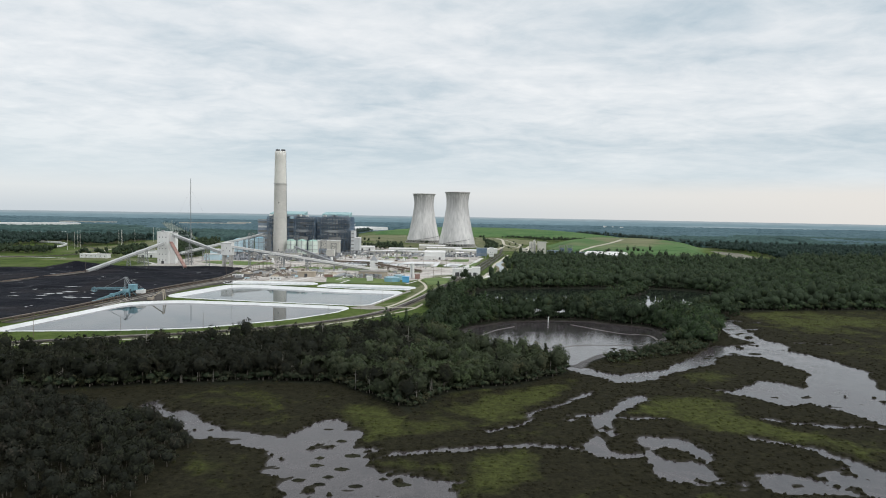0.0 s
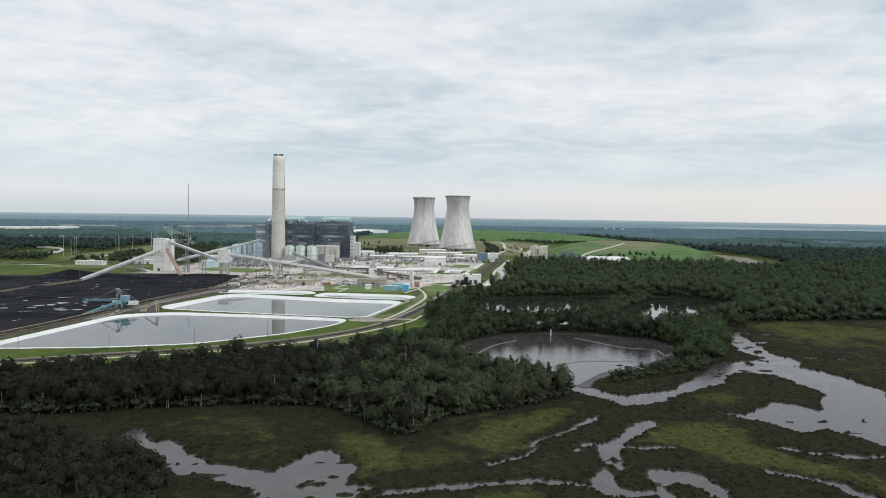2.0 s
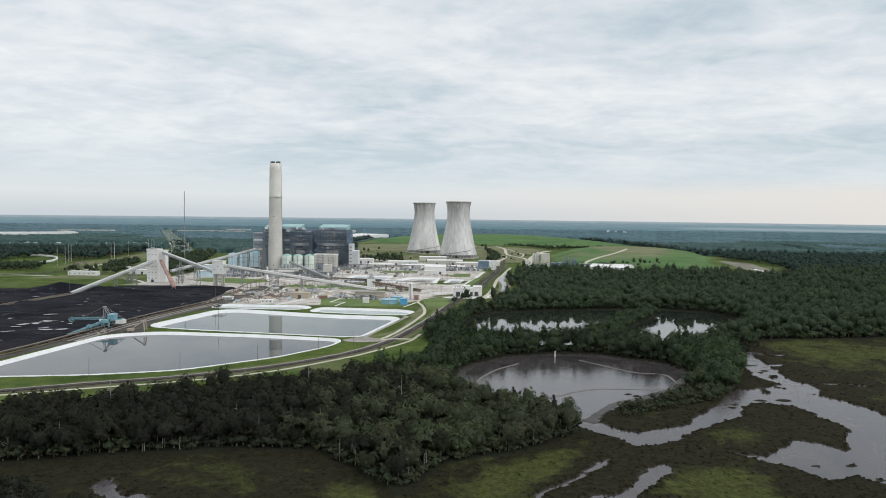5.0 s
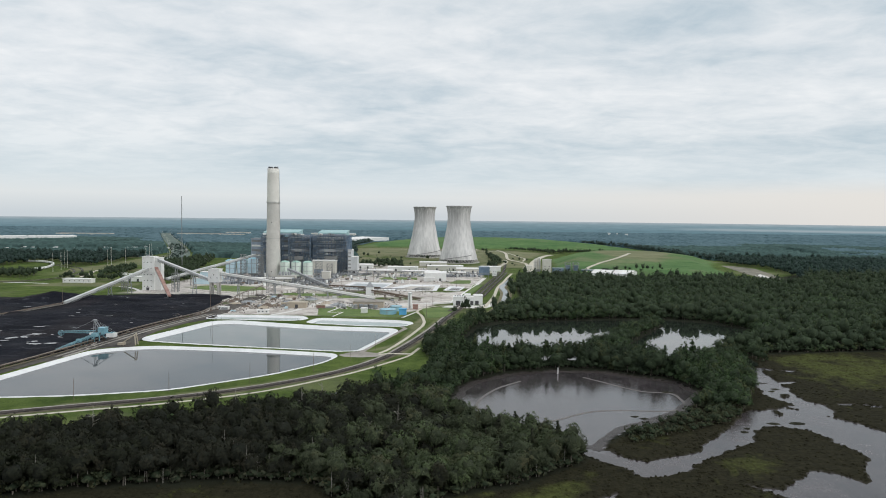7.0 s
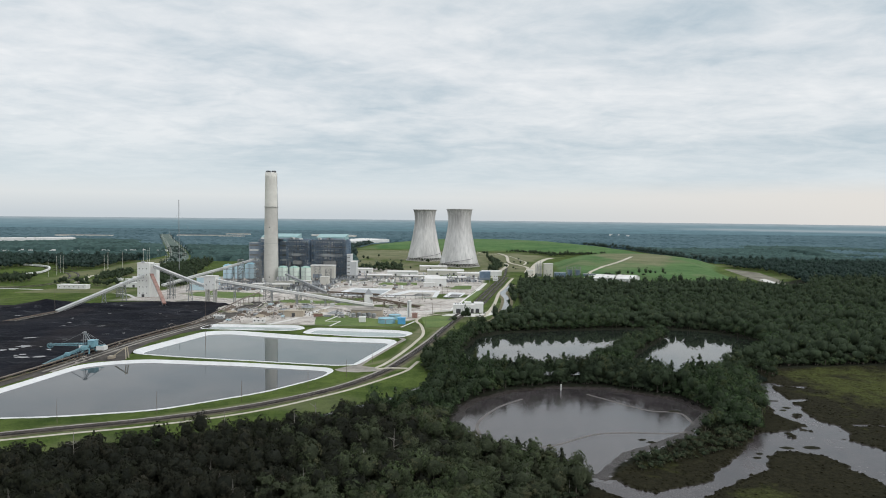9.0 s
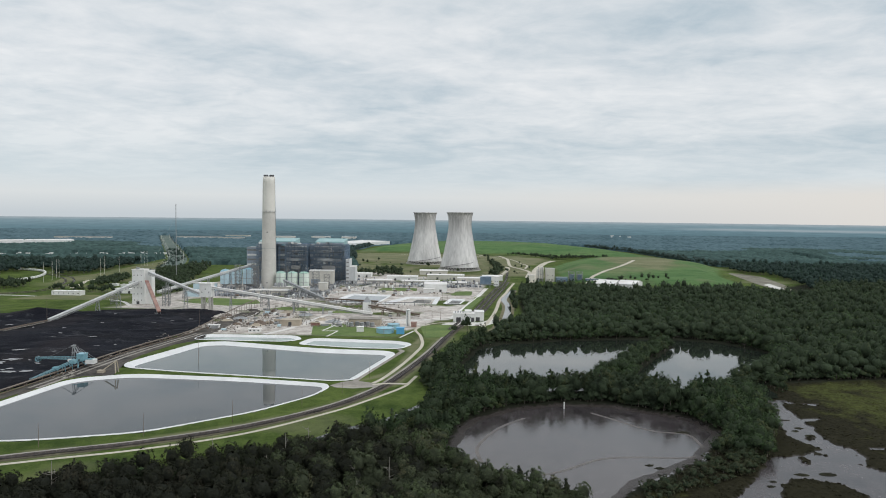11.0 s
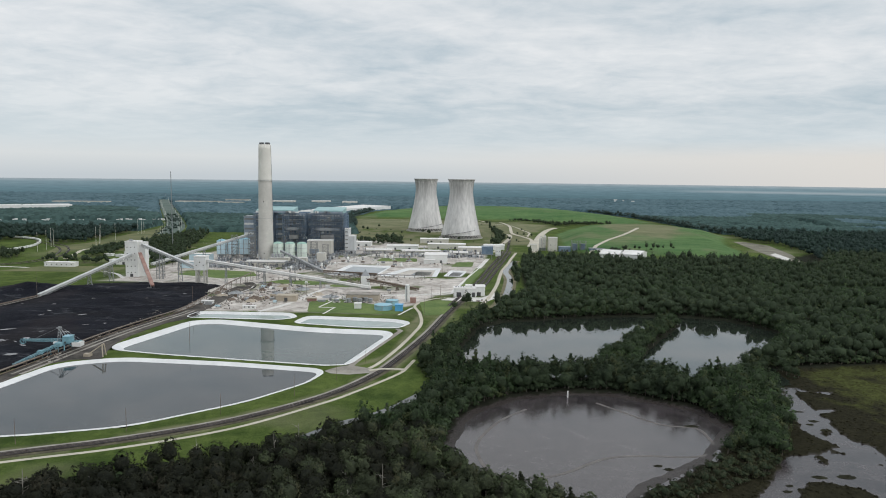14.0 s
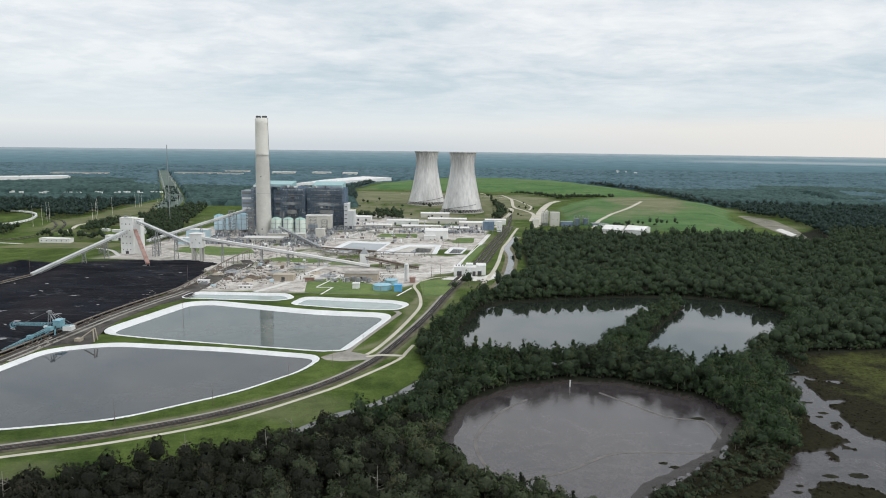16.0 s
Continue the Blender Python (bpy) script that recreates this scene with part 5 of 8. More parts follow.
def box_building(x, y, w, d, h, wall, roof, label, doors=0, turn=0.0, pitched=0.0, z=3.0, name="building", windows=0):
    root = thing(name, x, y, z, label, "building", "", turn)
    part("wall", Build().box(0, w, 0, d, 0, h), wall, root)
    if pitched:
        part("roof", Build().gable(0, w, 0, d, h, h + pitched), roof, root, "shallow pitched roof")
        for xx in (0.05, w - 0.05):
            part("gable_end", Build().add([(xx, 0, h - 0.3), (xx, d, h - 0.3), (xx, d / 2, h + pitched - 0.5)], [(0, 1, 2)]), wall, root)
    else:
        part("roof", Build().box(-0.4, w + 0.4, -0.4, d + 0.4, h, h + 0.7), roof, root)
    for i in range(doors):
        px = w * (i + 0.6) / (doors + 0.2)
        part("door", Build().box(px - 1.8, px + 1.8, -0.12, 0.3, 0, min(4.2, h * 0.7)), M_DARKMETAL, root, "dark open doorway")
    for i in range(windows):
        px = w * (i + 0.5) / windows
        part("window", Build().box(px - 0.8, px + 0.8, -0.1, 0.2, h * 0.45, h * 0.45 + 1.3), M_DARKMETAL, root, "small dark window")
    return root


# ---- coal handling: transfer tower, junction box, conveyors ----
def transfer_tower():
    root = thing("transfer_tower", -435, 1026, 3, "tall white transfer tower with small square windows", "tower")
    part("wall", Build().box(0, 17, 0, 15, 0, 47.5).box(17, 25.5, 4, 15, 0, 46), M_WHITE, root)
    part("parapet", Build().box(-0.4, 17.4, -0.4, 15.4, 47.5, 48.4).box(17, 25.9, 3.6, 15.4, 46, 46.8), M_WHITE_ROOF, root)
    for i in range(3):
        for k in range(5):
            part("window", Build().box(3 + i * 5 - 0.55, 3 + i * 5 + 0.55, -0.1, 0.2, 5 + k * 8.6, 6.4 + k * 8.6), M_DARKMETAL, root, "small dark window")
    part("doorway", Build().box(6, 10, -0.1, 0.3, 0, 4), M_DARKMETAL, root)
    part("roof_unit", Build().box(4, 8, 4, 8, 48.4, 50.4).tube((12, 7, 48), (12, 7, 52), 0.3, n=6).beam((5, 3, 48), (5, 3, 53), 0.2), M_STEEL_GREY, root)
    return root


transfer_tower()


def junction_box():
    root = thing("junction_house", -319, 966, 3, "white junction house raised on concrete legs", "tower")
    part("wall", Build().box(0, 15, 0, 13, 18.4, 35.4), M_WHITE, root)
    part("roof", Build().box(-0.5, 15.5, -0.5, 13.5, 35.4, 36.2), M_WHITE_ROOF, root)
    for a in (2.5, 12.5):
        for b in (2, 11):
            part("leg", Build().box(a - 1.1, a + 1.1, b - 1.1, b + 1.1, 0, 18.4), M_CONC, root, "grey concrete leg")
    part("brace", Build().beam((2.5, 1, 2), (12.5, 1, 17), 0.5).beam((12.5, 1, 2), (2.5, 1, 17), 0.5).box(2, 13, 1, 11, 9, 9.6), M_CONC, root)
    for i in range(3):
        part("window", Build().box(2.5 + i * 4.5, 3.6 + i * 4.5, -0.1, 0.2, 24 + 4 * (i % 2), 25.3 + 4 * (i % 2)), M_DARKMETAL, root, "small dark window")
    return root


junction_box()


def conveyor(a, b, w, label, cover=M_WHITE, bents=(0.2, 0.5, 0.8), belly=M_STEEL_GREY, h=2.2):
    """A covered belt gallery on trestles."""
    root = tagged(new("conveyor"), label, "conveyor", "covered conveyors")
    a, b = Vector(a), Vector(b)
    part("gallery", Build().beam(a, b, w, h), cover, root, "sheeted belt gallery")
    part("roof", Build().beam(a + Vector((0, 0, h / 2 + 0.25)), b + Vector((0, 0, h / 2 + 0.25)), w + 0.8, 0.4), M_WHITE_ROOF if cover is M_WHITE else cover, root)
    truss = Build()
    side = (b - a).cross(Vector((0, 0, 1))).normalized() * (w / 2 - 0.2)
    n = max(3, int((b - a).length / 7))
    for s in (-1, 1):
        for k in range(n):
            p, q = a.lerp(b, k / n) + side * s, a.lerp(b, (k + 1) / n) + side * s
            m = (p + q) / 2 - Vector((0, 0, h / 2 + 1.6))
            truss.beam(p - Vector((0, 0, h / 2)), m, 0.3).beam(m, q - Vector((0, 0, h / 2)), 0.3).beam(p - Vector((0, 0, h / 2 + 1.6)), q - Vector((0, 0, h / 2 + 1.6)), 0.3)
    part("truss", truss, belly, root, "grey underside truss")
    for u in bents:
        p = a.lerp(b, u)
        if p.z - h < 6:
            continue
        spread_ = side.normalized()
        for s in (-1, 1):
            part("trestle_leg", Build().beam((p.x + spread_.x * s * 3.4, p.y + spread_.y * s * 3.4, 2.8), (p.x + spread_.x * s * 1.4, p.y + spread_.y * s * 1.4, p.z - h / 2 - 1), 0.7), belly, root)
        for k in range(3):
            za, zb = 3 + (p.z - 6) * k / 3, 3 + (p.z - 6) * (k + 1) / 3
            o0, o1 = 3.4 - 2 * k / 3, 3.4 - 2 * (k + 1) / 3
            part("trestle_brace", Build().beam((p.x - spread_.x * o0, p.y - spread_.y * o0, za), (p.x + spread_.x * o1, p.y + spread_.y * o1, zb), 0.4), belly, root)
            part("trestle_tie", Build().beam((p.x - spread_.x * o1, p.y - spread_.y * o1, zb), (p.x + spread_.x * o1, p.y + spread_.y * o1, zb), 0.4), belly, root)
    return root


conveyor((-426, 1024, 34), (-452, 858, 6), 3.8, "long dirty white conveyor rising from the coal yard", M_GALLERY, (0.25, 0.5))
conveyor((-412, 1028, 47), (-318, 974, 24), 3.8, "dirty white conveyor sloping down to the junction house", M_GALLERY, (0.35, 0.7))
conveyor((-408, 1046, 18), (-338, 1255, 42), 4.0, "dirty white conveyor climbing towards the boiler silos", M_GALLERY, (0.25, 0.5, 0.75))
conveyor((-304, 970, 33.5), (-92, 944, 6), 3.6, "long white conveyor falling across the plant yard", M_WHITE, (0.12, 0.36, 0.52, 0.7))
conveyor((-412, 1020, 36), (-358, 934, 6), 3.8, "open red conveyor chute sloping to the coal", M_RED, (), h=1.2)
conveyor((-262, 1180, 24), (-178, 1090, 5), 3.0, "thin grey conveyor between the yard buildings", M_STEEL_GREY, (0.4,), h=2.0)
conveyor((-100, 960, 14), (-32, 930, 7), 2.6, "brown belt conveyor on steel legs", M_RUST, (0.3, 0.6), M_RUST, 1.6)
conveyor((-175, 1074, 8), (-95, 1040, 9), 2.4, "low brown pipe bridge by the basins", M_RUST, (0.3, 0.7), M_RUST, 1.4)


def lattice_boom(a, b, w, h, n, chord=0.4, web=0.25):
    """A straight four-chord lattice girder that tapers to its end."""
    a, b = Vector(a), Vector(b)
    d = (b - a).normalized()
    side = d.cross(Vector((0, 0, 1))).normalized()
    top = side.cross(d).normalized()
    spot = lambda u, i, k: a.lerp(b, u) + side * (i * w * (0.5 - 0.2 * u)) + top * (k * h * (0.5 - 0.25 * u))  # noqa: E731
    g = Build()
    for i in (-1, 1):
        for k in (-1, 1):
            g.beam(spot(0, i, k), spot(1, i, k), chord)
    for m in range(n):
        u, v = m / n, (m + 1) / n
        for i in (-1, 1):
            g.beam(spot(u, i, -1), spot(v, i, 1), web).beam(spot(v, i, -1), spot(v, i, 1), web)
        for k in (-1, 1):
            g.beam(spot(u, -1, k), spot(v, 1, k), web).beam(spot(v, -1, k), spot(v, 1, k), web)
    return g


def reclaimer():
    """Rail-mounted bucket-wheel machine beside the coal."""
    root = thing("stacker_reclaimer", -296, 634, 3.2, "light blue stacker reclaimer standing on yard rails", "machine")
    root.scale = (0.74, 0.86, 0.66)
    for x in (-4, 5):
        for y in (-7, 7):
            part("bogie", Build().box(x - 1, x + 1, y - 3, y + 3, 0.4, 2.0), M_DARKMETAL, root)
            part("portal_leg", Build().beam((x, y, 2), (x * 0.5, y * 0.35, 8), 1.1), M_MACHINE, root)
    part("slew_deck", Build().tube((0.5, 0, 7.6), (0.5, 0, 9.4), 4.2, n=20), M_MACHINE, root, "round slewing deck")
    house = part("machine_house", Build().box(1.5, 9, -4, 4, 9.4, 17.5), M_MACHINE, root, "light blue machine house")
    part("roof", Build().box(1.2, 9.3, -4.3, 4.3, 17.5, 17.9), M_BLUE, house)
    part("door", Build().box(3.5, 5, -4.12, -3.9, 9.6, 11.8), M_DARKMETAL, house)
    part("counterweight", Build().box(10.5, 19.5, -3, 4, 5.5, 10.5), M_WHITE, root, "white counterweight house")
    part("counter_arm", Build().beam((8, -2, 10.5), (18, -2, 11.4), 0.7).beam((8, 2.5, 10.5), (18, 2.5, 11.4), 0.7), M_MACHINE, root)
    part("boom", lattice_boom((-2, 0, 12), (-46, 4, 10.5), 4.2, 3.2, 13), M_MACHINE, root, "light blue lattice boom")
    part("boom_belt", Build().beam((-2, 0, 12.4), (-46, 4, 10.9), 1.6, 0.3), M_DARKMETAL, root)
    part("mast", Build().beam((1.5, -2, 17), (-4, -1.4, 27), 0.7).beam((1.5, 2, 17), (-4, 1.4, 27), 0.7).beam((-5, -2, 10), (-4, -1.4, 27), 0.6).beam((-5, 2, 10), (-4, 1.4, 27), 0.6).beam((-4.5, -1.8, 18), (-4.5, 1.8, 18), 0.4).box(-5.6, -2.6, -2, 2, 26.5, 28), M_STEEL_GREY, root, "grey steel mast")
    part("stay", Build().beam((-4, 1, 27.5), (-34, 3, 12), 0.22).beam((-4, -1, 27.5), (-34, 3, 12), 0.22).beam((-3, 1, 27.5), (18, 2.5, 11.5), 0.22).beam((-3, -1, 27.5), (18, -2, 11.5), 0.22), M_STEEL_GREY, root)
    part("cab", Build().box(-8, -5, -4.6, -2.2, 8.8, 11.4), M_WHITE, root, "small white driver's cab")
    ring = [(-46 + r * math.cos(2 * math.pi * k / 24), 4 + dy, 9 + r * math.sin(2 * math.pi * k / 24)) for k in range(24) for dy, r in ((-0.8, 2.9), (0.8, 2.9), (0.8, 3.4), (-0.8, 3.4))]
    faces = [(4 * k + m, 4 * k + (m + 1) % 4, 4 * ((k + 1) % 24) + (m + 1) % 4, 4 * ((k + 1) % 24) + m) for k in range(24) for m in range(4)]
    wheel = part("bucket_wheel", Build().add(ring, faces), M_MACHINE, root, "round bucket wheel")
    for k in range(8):
        a = 2 * math.pi * k / 8
        part("spoke", Build().beam((-46, 4, 9), (-46 + 3.1 * math.cos(a), 4, 9 + 3.1 * math.sin(a)), 0.3), M_MACHINE, wheel)
        part("bucket", Build().box(-46.5 + 3.7 * math.cos(a), -45.5 + 3.7 * math.cos(a), 3.2, 4.8, 8.5 + 3.7 * math.sin(a), 9.5 + 3.7 * math.sin(a)), M_DARKMETAL, wheel)
    part("tripper", lattice_boom((1.5, -6, 10.5), (-12, -56, 2.6), 3.6, 2.4, 14, 0.38, 0.24), M_MACHINE, root, "sloping tripper frame")
    part("tripper_belt", Build().beam((1.5, -6, 11.2), (-12, -56, 3.2), 1.8, 0.3), M_DARKMETAL, root)
    for k in range(5):
        u = 0.1 + k * 0.17
        px, py, pz = 1.5 - 13.5 * u, -6 - 50 * u, 9.4 - 7.6 * u
        part("tripper_leg", Build().beam((px - 1.7, py, 0.3), (px - 1.5, py, pz), 0.35).beam((px + 1.7, py, 0.3), (px + 1.5, py, pz), 0.35).beam((px - 1.7, py, 0.5), (px + 1.5, py, pz), 0.2), M_MACHINE, root)
    part("transfer_box", Build().box(-1.5, 4.5, -12, -7, 8, 12.5), M_MACHINE, root, "light blue transfer box")
    part("transfer_box", Build().box(-7.5, -3, -30, -26, 5.5, 9), M_MACHINE, root, "small light blue drive box")
    return root


reclaimer()


def boom_pump():
    root = thing("jib_frame", -265, 618, 3.2, "tan jib frame standing on the pond bank", "machine")
    part("base", Build().box(-6, -1, -2, 2, 0, 2), M_TAN, root)
    part("jib", Build().beam((-3, 0, 1.5), (8, 2, 9.5), 0.8).beam((8, 2, 9.5), (9, 3, 0), 0.7).beam((8, -1, 9.5), (9, -2, 0), 0.7), M_TAN, root)
    return root


boom_pump()


# ---- yard buildings ----
def gatehouse():
    root = thing("gatehouse", 10, 904, 3, "flat-roofed white building with dark vehicle doors", "building")
    part("wall", Build().box(0, 26, 0, 16, 0, 9.5).box(26, 37, 4, 22, 0, 11).box(14, 22, 4, 14, 9.5, 12.5), M_WHITE, root)
    part("roof", Build().box(-0.4, 26.4, -0.4, 16.4, 9.5, 10.1).box(25.8, 37.4, 3.6, 22.4, 11, 11.6).box(13.8, 22.2, 3.8, 14.2, 12.5, 13), M_WHITE_ROOF, root)
    for a, b in ((3.5, 9), (11.5, 13), (18.5, 20), (21.5, 25)):
        part("door", Build().box(a, b, -0.15, 0.3, 0, 5.2 if b - a > 3 else 2.6), M_DARKMETAL, root, "dark open doorway")
    for i in range(4):
        part("roof_unit", Build().box(2 + i * 3, 3.6 + i * 3, 6, 8, 10.1, 11.6), M_STEEL_GREY, root)
    part("side_door", Build().box(27.5, 32, 3.85, 4.3, 0, 5), M_DARKMETAL, root)
    return root


gatehouse()
box_building(-37, 1222, 37, 40, 13, M_WHITE, M_WHITE_ROOF, "large white warehouse with a shallow roof", 2, pitched=2.5)
box_building(-38, 1210, 18, 11, 6, M_WHITE, M_WHITE_ROOF, "low white annex of the warehouse")
LOW = [(-118, 1420, 60, 26, 8), (-40, 1450, 74, 24, 9), (20, 1400, 44, 26, 8), (70, 1440, 40, 22, 9), (-150, 1360, 46, 16, 6), (-84, 1352, 70, 14, 6), (-190, 1480, 34, 26, 8), (-60, 1560, 60, 26, 9), (10, 1330, 26, 14, 6)]
for k, (x, y, w, d, h) in enumerate(LOW):
    box_building(x, y, w, d, h, M_CREAM if k % 3 else M_WHITE, M_WHITE_ROOF, "low pale industrial building with a white roof", 2, pitched=1.6)
box_building(62, 1348, 20, 16, 15, M_STEEL, M_CLAD, "dark blue steel-clad box building")
box_building(86, 1330, 9, 9, 17, M_WHITE, M_WHITE_ROOF, "narrow white tower building", windows=2)
box_building(-212, 1212, 14, 10, 14, M_CREAM, M_PAVE, "cream block building below the silos")
box_building(-240, 1180, 18, 12, 10, M_CREAM, M_PAVE, "cream block building by the silos", windows=3)
box_building(-110, 866, 36, 18, 7, M_TAN, M_GRAVEL, "brownish flat-roofed workshop beside the lawn", 1)
box_building(-95, 822, 7, 6, 5, M_WHITE, M_WHITE_ROOF, "small white hut on the lawn")
box_building(-187, 858, 22, 12, 6, M_TAN, M_TAN, "tan flat-roofed store in the yard", 1)
box_building(-262, 836, 12, 5, 3, M_WHITE, M_WHITE_ROOF, "white site trailer near the ponds", windows=3)
box_building(-153, 861, 10, 4, 3, M_RED, M_TAN, "small faded red site cabin")
box_building(-210, 812, 13, 4, 3.0, M_WHITE, M_WHITE_ROOF, "white site trailer by the road", windows=3)
box_building(-310, 1150, 60, 22, 7, M_CREAM, M_PAVE, "long pale building below the blue silos", 3)
box_building(-520, 1150, 44, 12, 7, M_WHITE, M_WHITE_ROOF, "long white shed beyond the coal yard", 3)
box_building(-412, 1190, 34, 16, 13, M_BLUE_PALE, M_WHITE_ROOF, "pale blue process shed below the blue silos", 2)
box_building(-398, 1120, 26, 14, 9, M_BLUE_PALE, M_WHITE_ROOF, "small pale blue process shed")


def hopper_house():
    root = thing("hopper_house", -106, 958, 3, "white hopper house at the end of the conveyor", "building")
    part("wall", Build().box(0, 10, 0, 9, 0, 15), M_WHITE, root)
    part("cone_roof", Build().add([(0, 0, 15), (10, 0, 15), (10, 9, 15), (0, 9, 15), (5, 4.5, 23)], [(0, 1, 4), (1, 2, 4), (2, 3, 4), (3, 0, 4)]), M_STEEL_GREY, root, "grey pointed roof")
    return root


hopper_house()


def tank(x, y, r, h, body, label, group="", dome=0.6):
    root = thing("tank", x, y, 3, label, "tank", group)
    part("barrel", Build().lathe([(r, 0), (r, h)], 32), body, root, "", True)
    part("roof", Build().lathe([(r + 0.1, h), (r * 0.5, h + dome * 0.7), (0.05, h + dome)], 32), body, root, "", True)
    part("rim", Build().lathe([(r, h - 0.4), (r + 0.2, h - 0.4), (r + 0.2, h + 0.1), (r, h + 0.1)], 32), M_STEEL_GREY, root)
    part("ladder", Build().beam((-0.4, -r - 0.25, 0), (-0.4, -r - 0.25, h), 0.7, 0.25), M_STEEL_GREY, root)
    return root


tank(-42, 868, 2.6, 18.4, M_WHITE, "slender white standpipe tank", "", 1.4)
tank(-64, 821, 9.5, 5.2, M_BLUE, "wide light blue water tank", "blue tanks")
tank(-57, 846, 7, 5.5, M_BLUE, "light blue water tank behind the larger one", "blue tanks")
box_building(-51, 811, 8, 7, 6.2, M_BLUE_BRIGHT, M_BLUE_BRIGHT, "bright blue steel cabin by the tanks")
box_building(-38, 858, 6, 5, 5, M_RED, M_RED, "small red pump cabin")
for i in range(5):
    tank(-82 - i * 6, 858 + (i % 2) * 6, 2.4, 4.5, M_STEEL_GREY, "small grey process tank", "grey process tanks")


def pipe_rack(a, b, label, h=7.0):
    root = tagged(new("pipe_rack"), label, "pipe rack", "pipe racks")
    a, b = Vector((*a, 3 + h)), Vector((*b, 3 + h))
    side = (b - a).cross(Vector((0, 0, 1))).normalized()
    for k, o in enumerate((-1.6, -0.6, 0.5, 1.5)):
        part("pipe", Build().tube(a + side * o, b + side * o, 0.34 + 0.1 * (k % 2), n=8), M_PIPE if k % 2 else M_STEEL_GREY, root)
    n = max(2, int((b - a).length / 14))
    for k in range(n + 1):
        p = a.lerp(b, k / n)
        e = Build()
        for s in (-2, 2):
            e.beam((p.x + side.x * s, p.y + side.y * s, 2.9), (p.x + side.x * s, p.y + side.y * s, p.z - 0.3), 0.5)
        e.beam(p - side * 2.4 - Vector((0, 0, 0.6)), p + side * 2.4 - Vector((0, 0, 0.6)), 0.5)
        part("bent", e, M_STEEL_GREY, root)
    return root


pipe_rack((-190, 1310), (20, 1290), "long grey pipe rack across the plant yard", 9)
pipe_rack((-210, 1240), (-60, 1330), "grey pipe rack past the warehouse")
pipe_rack((-330, 1140), (-190, 1150), "grey pipe rack below the silos")
pipe_rack((20, 1290), (90, 1280), "grey pipe bridge over the tracks", 8)
pipe_rack((-170, 1055), (-30, 1048), "low grey pipe rack by the basins", 4)


def lattice(x, y, w, h, label, n=6, z=3.0, group="lattice frames"):
    root = thing("lattice_frame", x, y, z, label, "steel frame", group)
    b = Build()
    for i in (0, 1):
        for j in (0, 1):
            b.beam((i * w, j * w, 0), (i * w, j * w, h), 0.5)
    for k in range(n):
        za, zb = h * k / n, h * (k + 1) / n
        for (ax, ay), (bx, by) in (((0, 0), (w, 0)), ((0, w), (w, w)), ((0, 0), (0, w)), ((w, 0), (w, w))):
            b.beam((ax, ay, zb), (bx, by, zb), 0.35).beam((ax, ay, za), (bx, by, zb), 0.3)
    part("lattice", b, M_PIPE, root)
    return root


for x, y, w, h in ((-252, 1010, 9, 22), (-206, 1000, 7, 17), (-352, 1215, 8, 42), (-334, 1250, 9, 45), (-318, 1210, 6, 40), (-276, 1240, 6, 38), (-228, 1240, 10, 30), (-212, 1260, 9, 24), (-386, 1010, 8, 26), (-462, 1020, 6, 12)):
    lattice(x, y, w, h, "open grey steel lattice by the plant", max(3, h // 5))


def mast(x, y, h):
    root = thing("radio_mast", x, y, 3, "very tall thin guyed lattice mast", "mast")
    part("shaft", Build().beam((0, 0, 0), (0, 0, h), 0.9), M_STEEL_GREY, root)
    g = Build()
    for k in range(3):
        a = 2 * math.pi * k / 3
        for z in (h * 0.45, h * 0.85):
            g.beam((70 * math.cos(a), 70 * math.sin(a), 0), (0, 0, z), 0.08)
    part("guy_wire", g, M_STEEL_GREY, root)
    return root


mast(-523, 1397, 145)


def pole(x, y, h, label, group, arm=False, z=3.0, r=0.16, pale=False):
    root = thing("utility_pole", x, y, z, label, "pole", group)
    part("post", Build().tube((0, 0, 0), (0, 0, h), r, r * 0.6, n=7), M_CONC_PALE if pale else M_RUST if not arm else M_SNAG, root)
    if arm:
        part("crossarm", Build().beam((-3, 0, h - 2), (3, 0, h - 2), 0.35).beam((-2.4, 0, h - 6), (2.4, 0, h - 6), 0.3), M_CONC_PALE if pale else M_SNAG, root)
    return root


for x, y in ((-262, 430), (-214.6, 447.5), (-167, 467.5), (-125.5, 495.7), (-91, 531.5), (-70, 566), (-56, 612)):
    pole(x, y, 13, "thin dark pole on the grassy bank", "bank poles")
pole(-210, 668, 24, "thin lamp pole standing in the pond", "pond poles", z=0.5)
pole(-262, 812, 24, "thin lamp pole by the small pond", "pond poles")
pole(-20, 800, 16, "thin dark pole on the lawn", "lawn poles")
pole(-460, 868, 29, "tall thin lamp pole in the coal yard", "pond poles")
post = thing("marker_post", 83.7, 546, -0.4, "white marker post standing in the mud flat", "post")
part("shaft", Build().tube((0, 0, 0), (0, 0, 4.6), 0.45, 0.42, n=10), M_WHITE, post)
part("cap", Build().tube((0, 0, 4.6), (0, 0, 4.9), 0.55, 0.2, n=10), M_WHITE, post)



def lane_spot(u):
    ys = (1660, 1973, 2450, 3420, 4000)
    py = 1690 + 2000 * u**1.3
    return float(np.interp(py, ys, (-640, -752, -960, -1390, -1640))), py


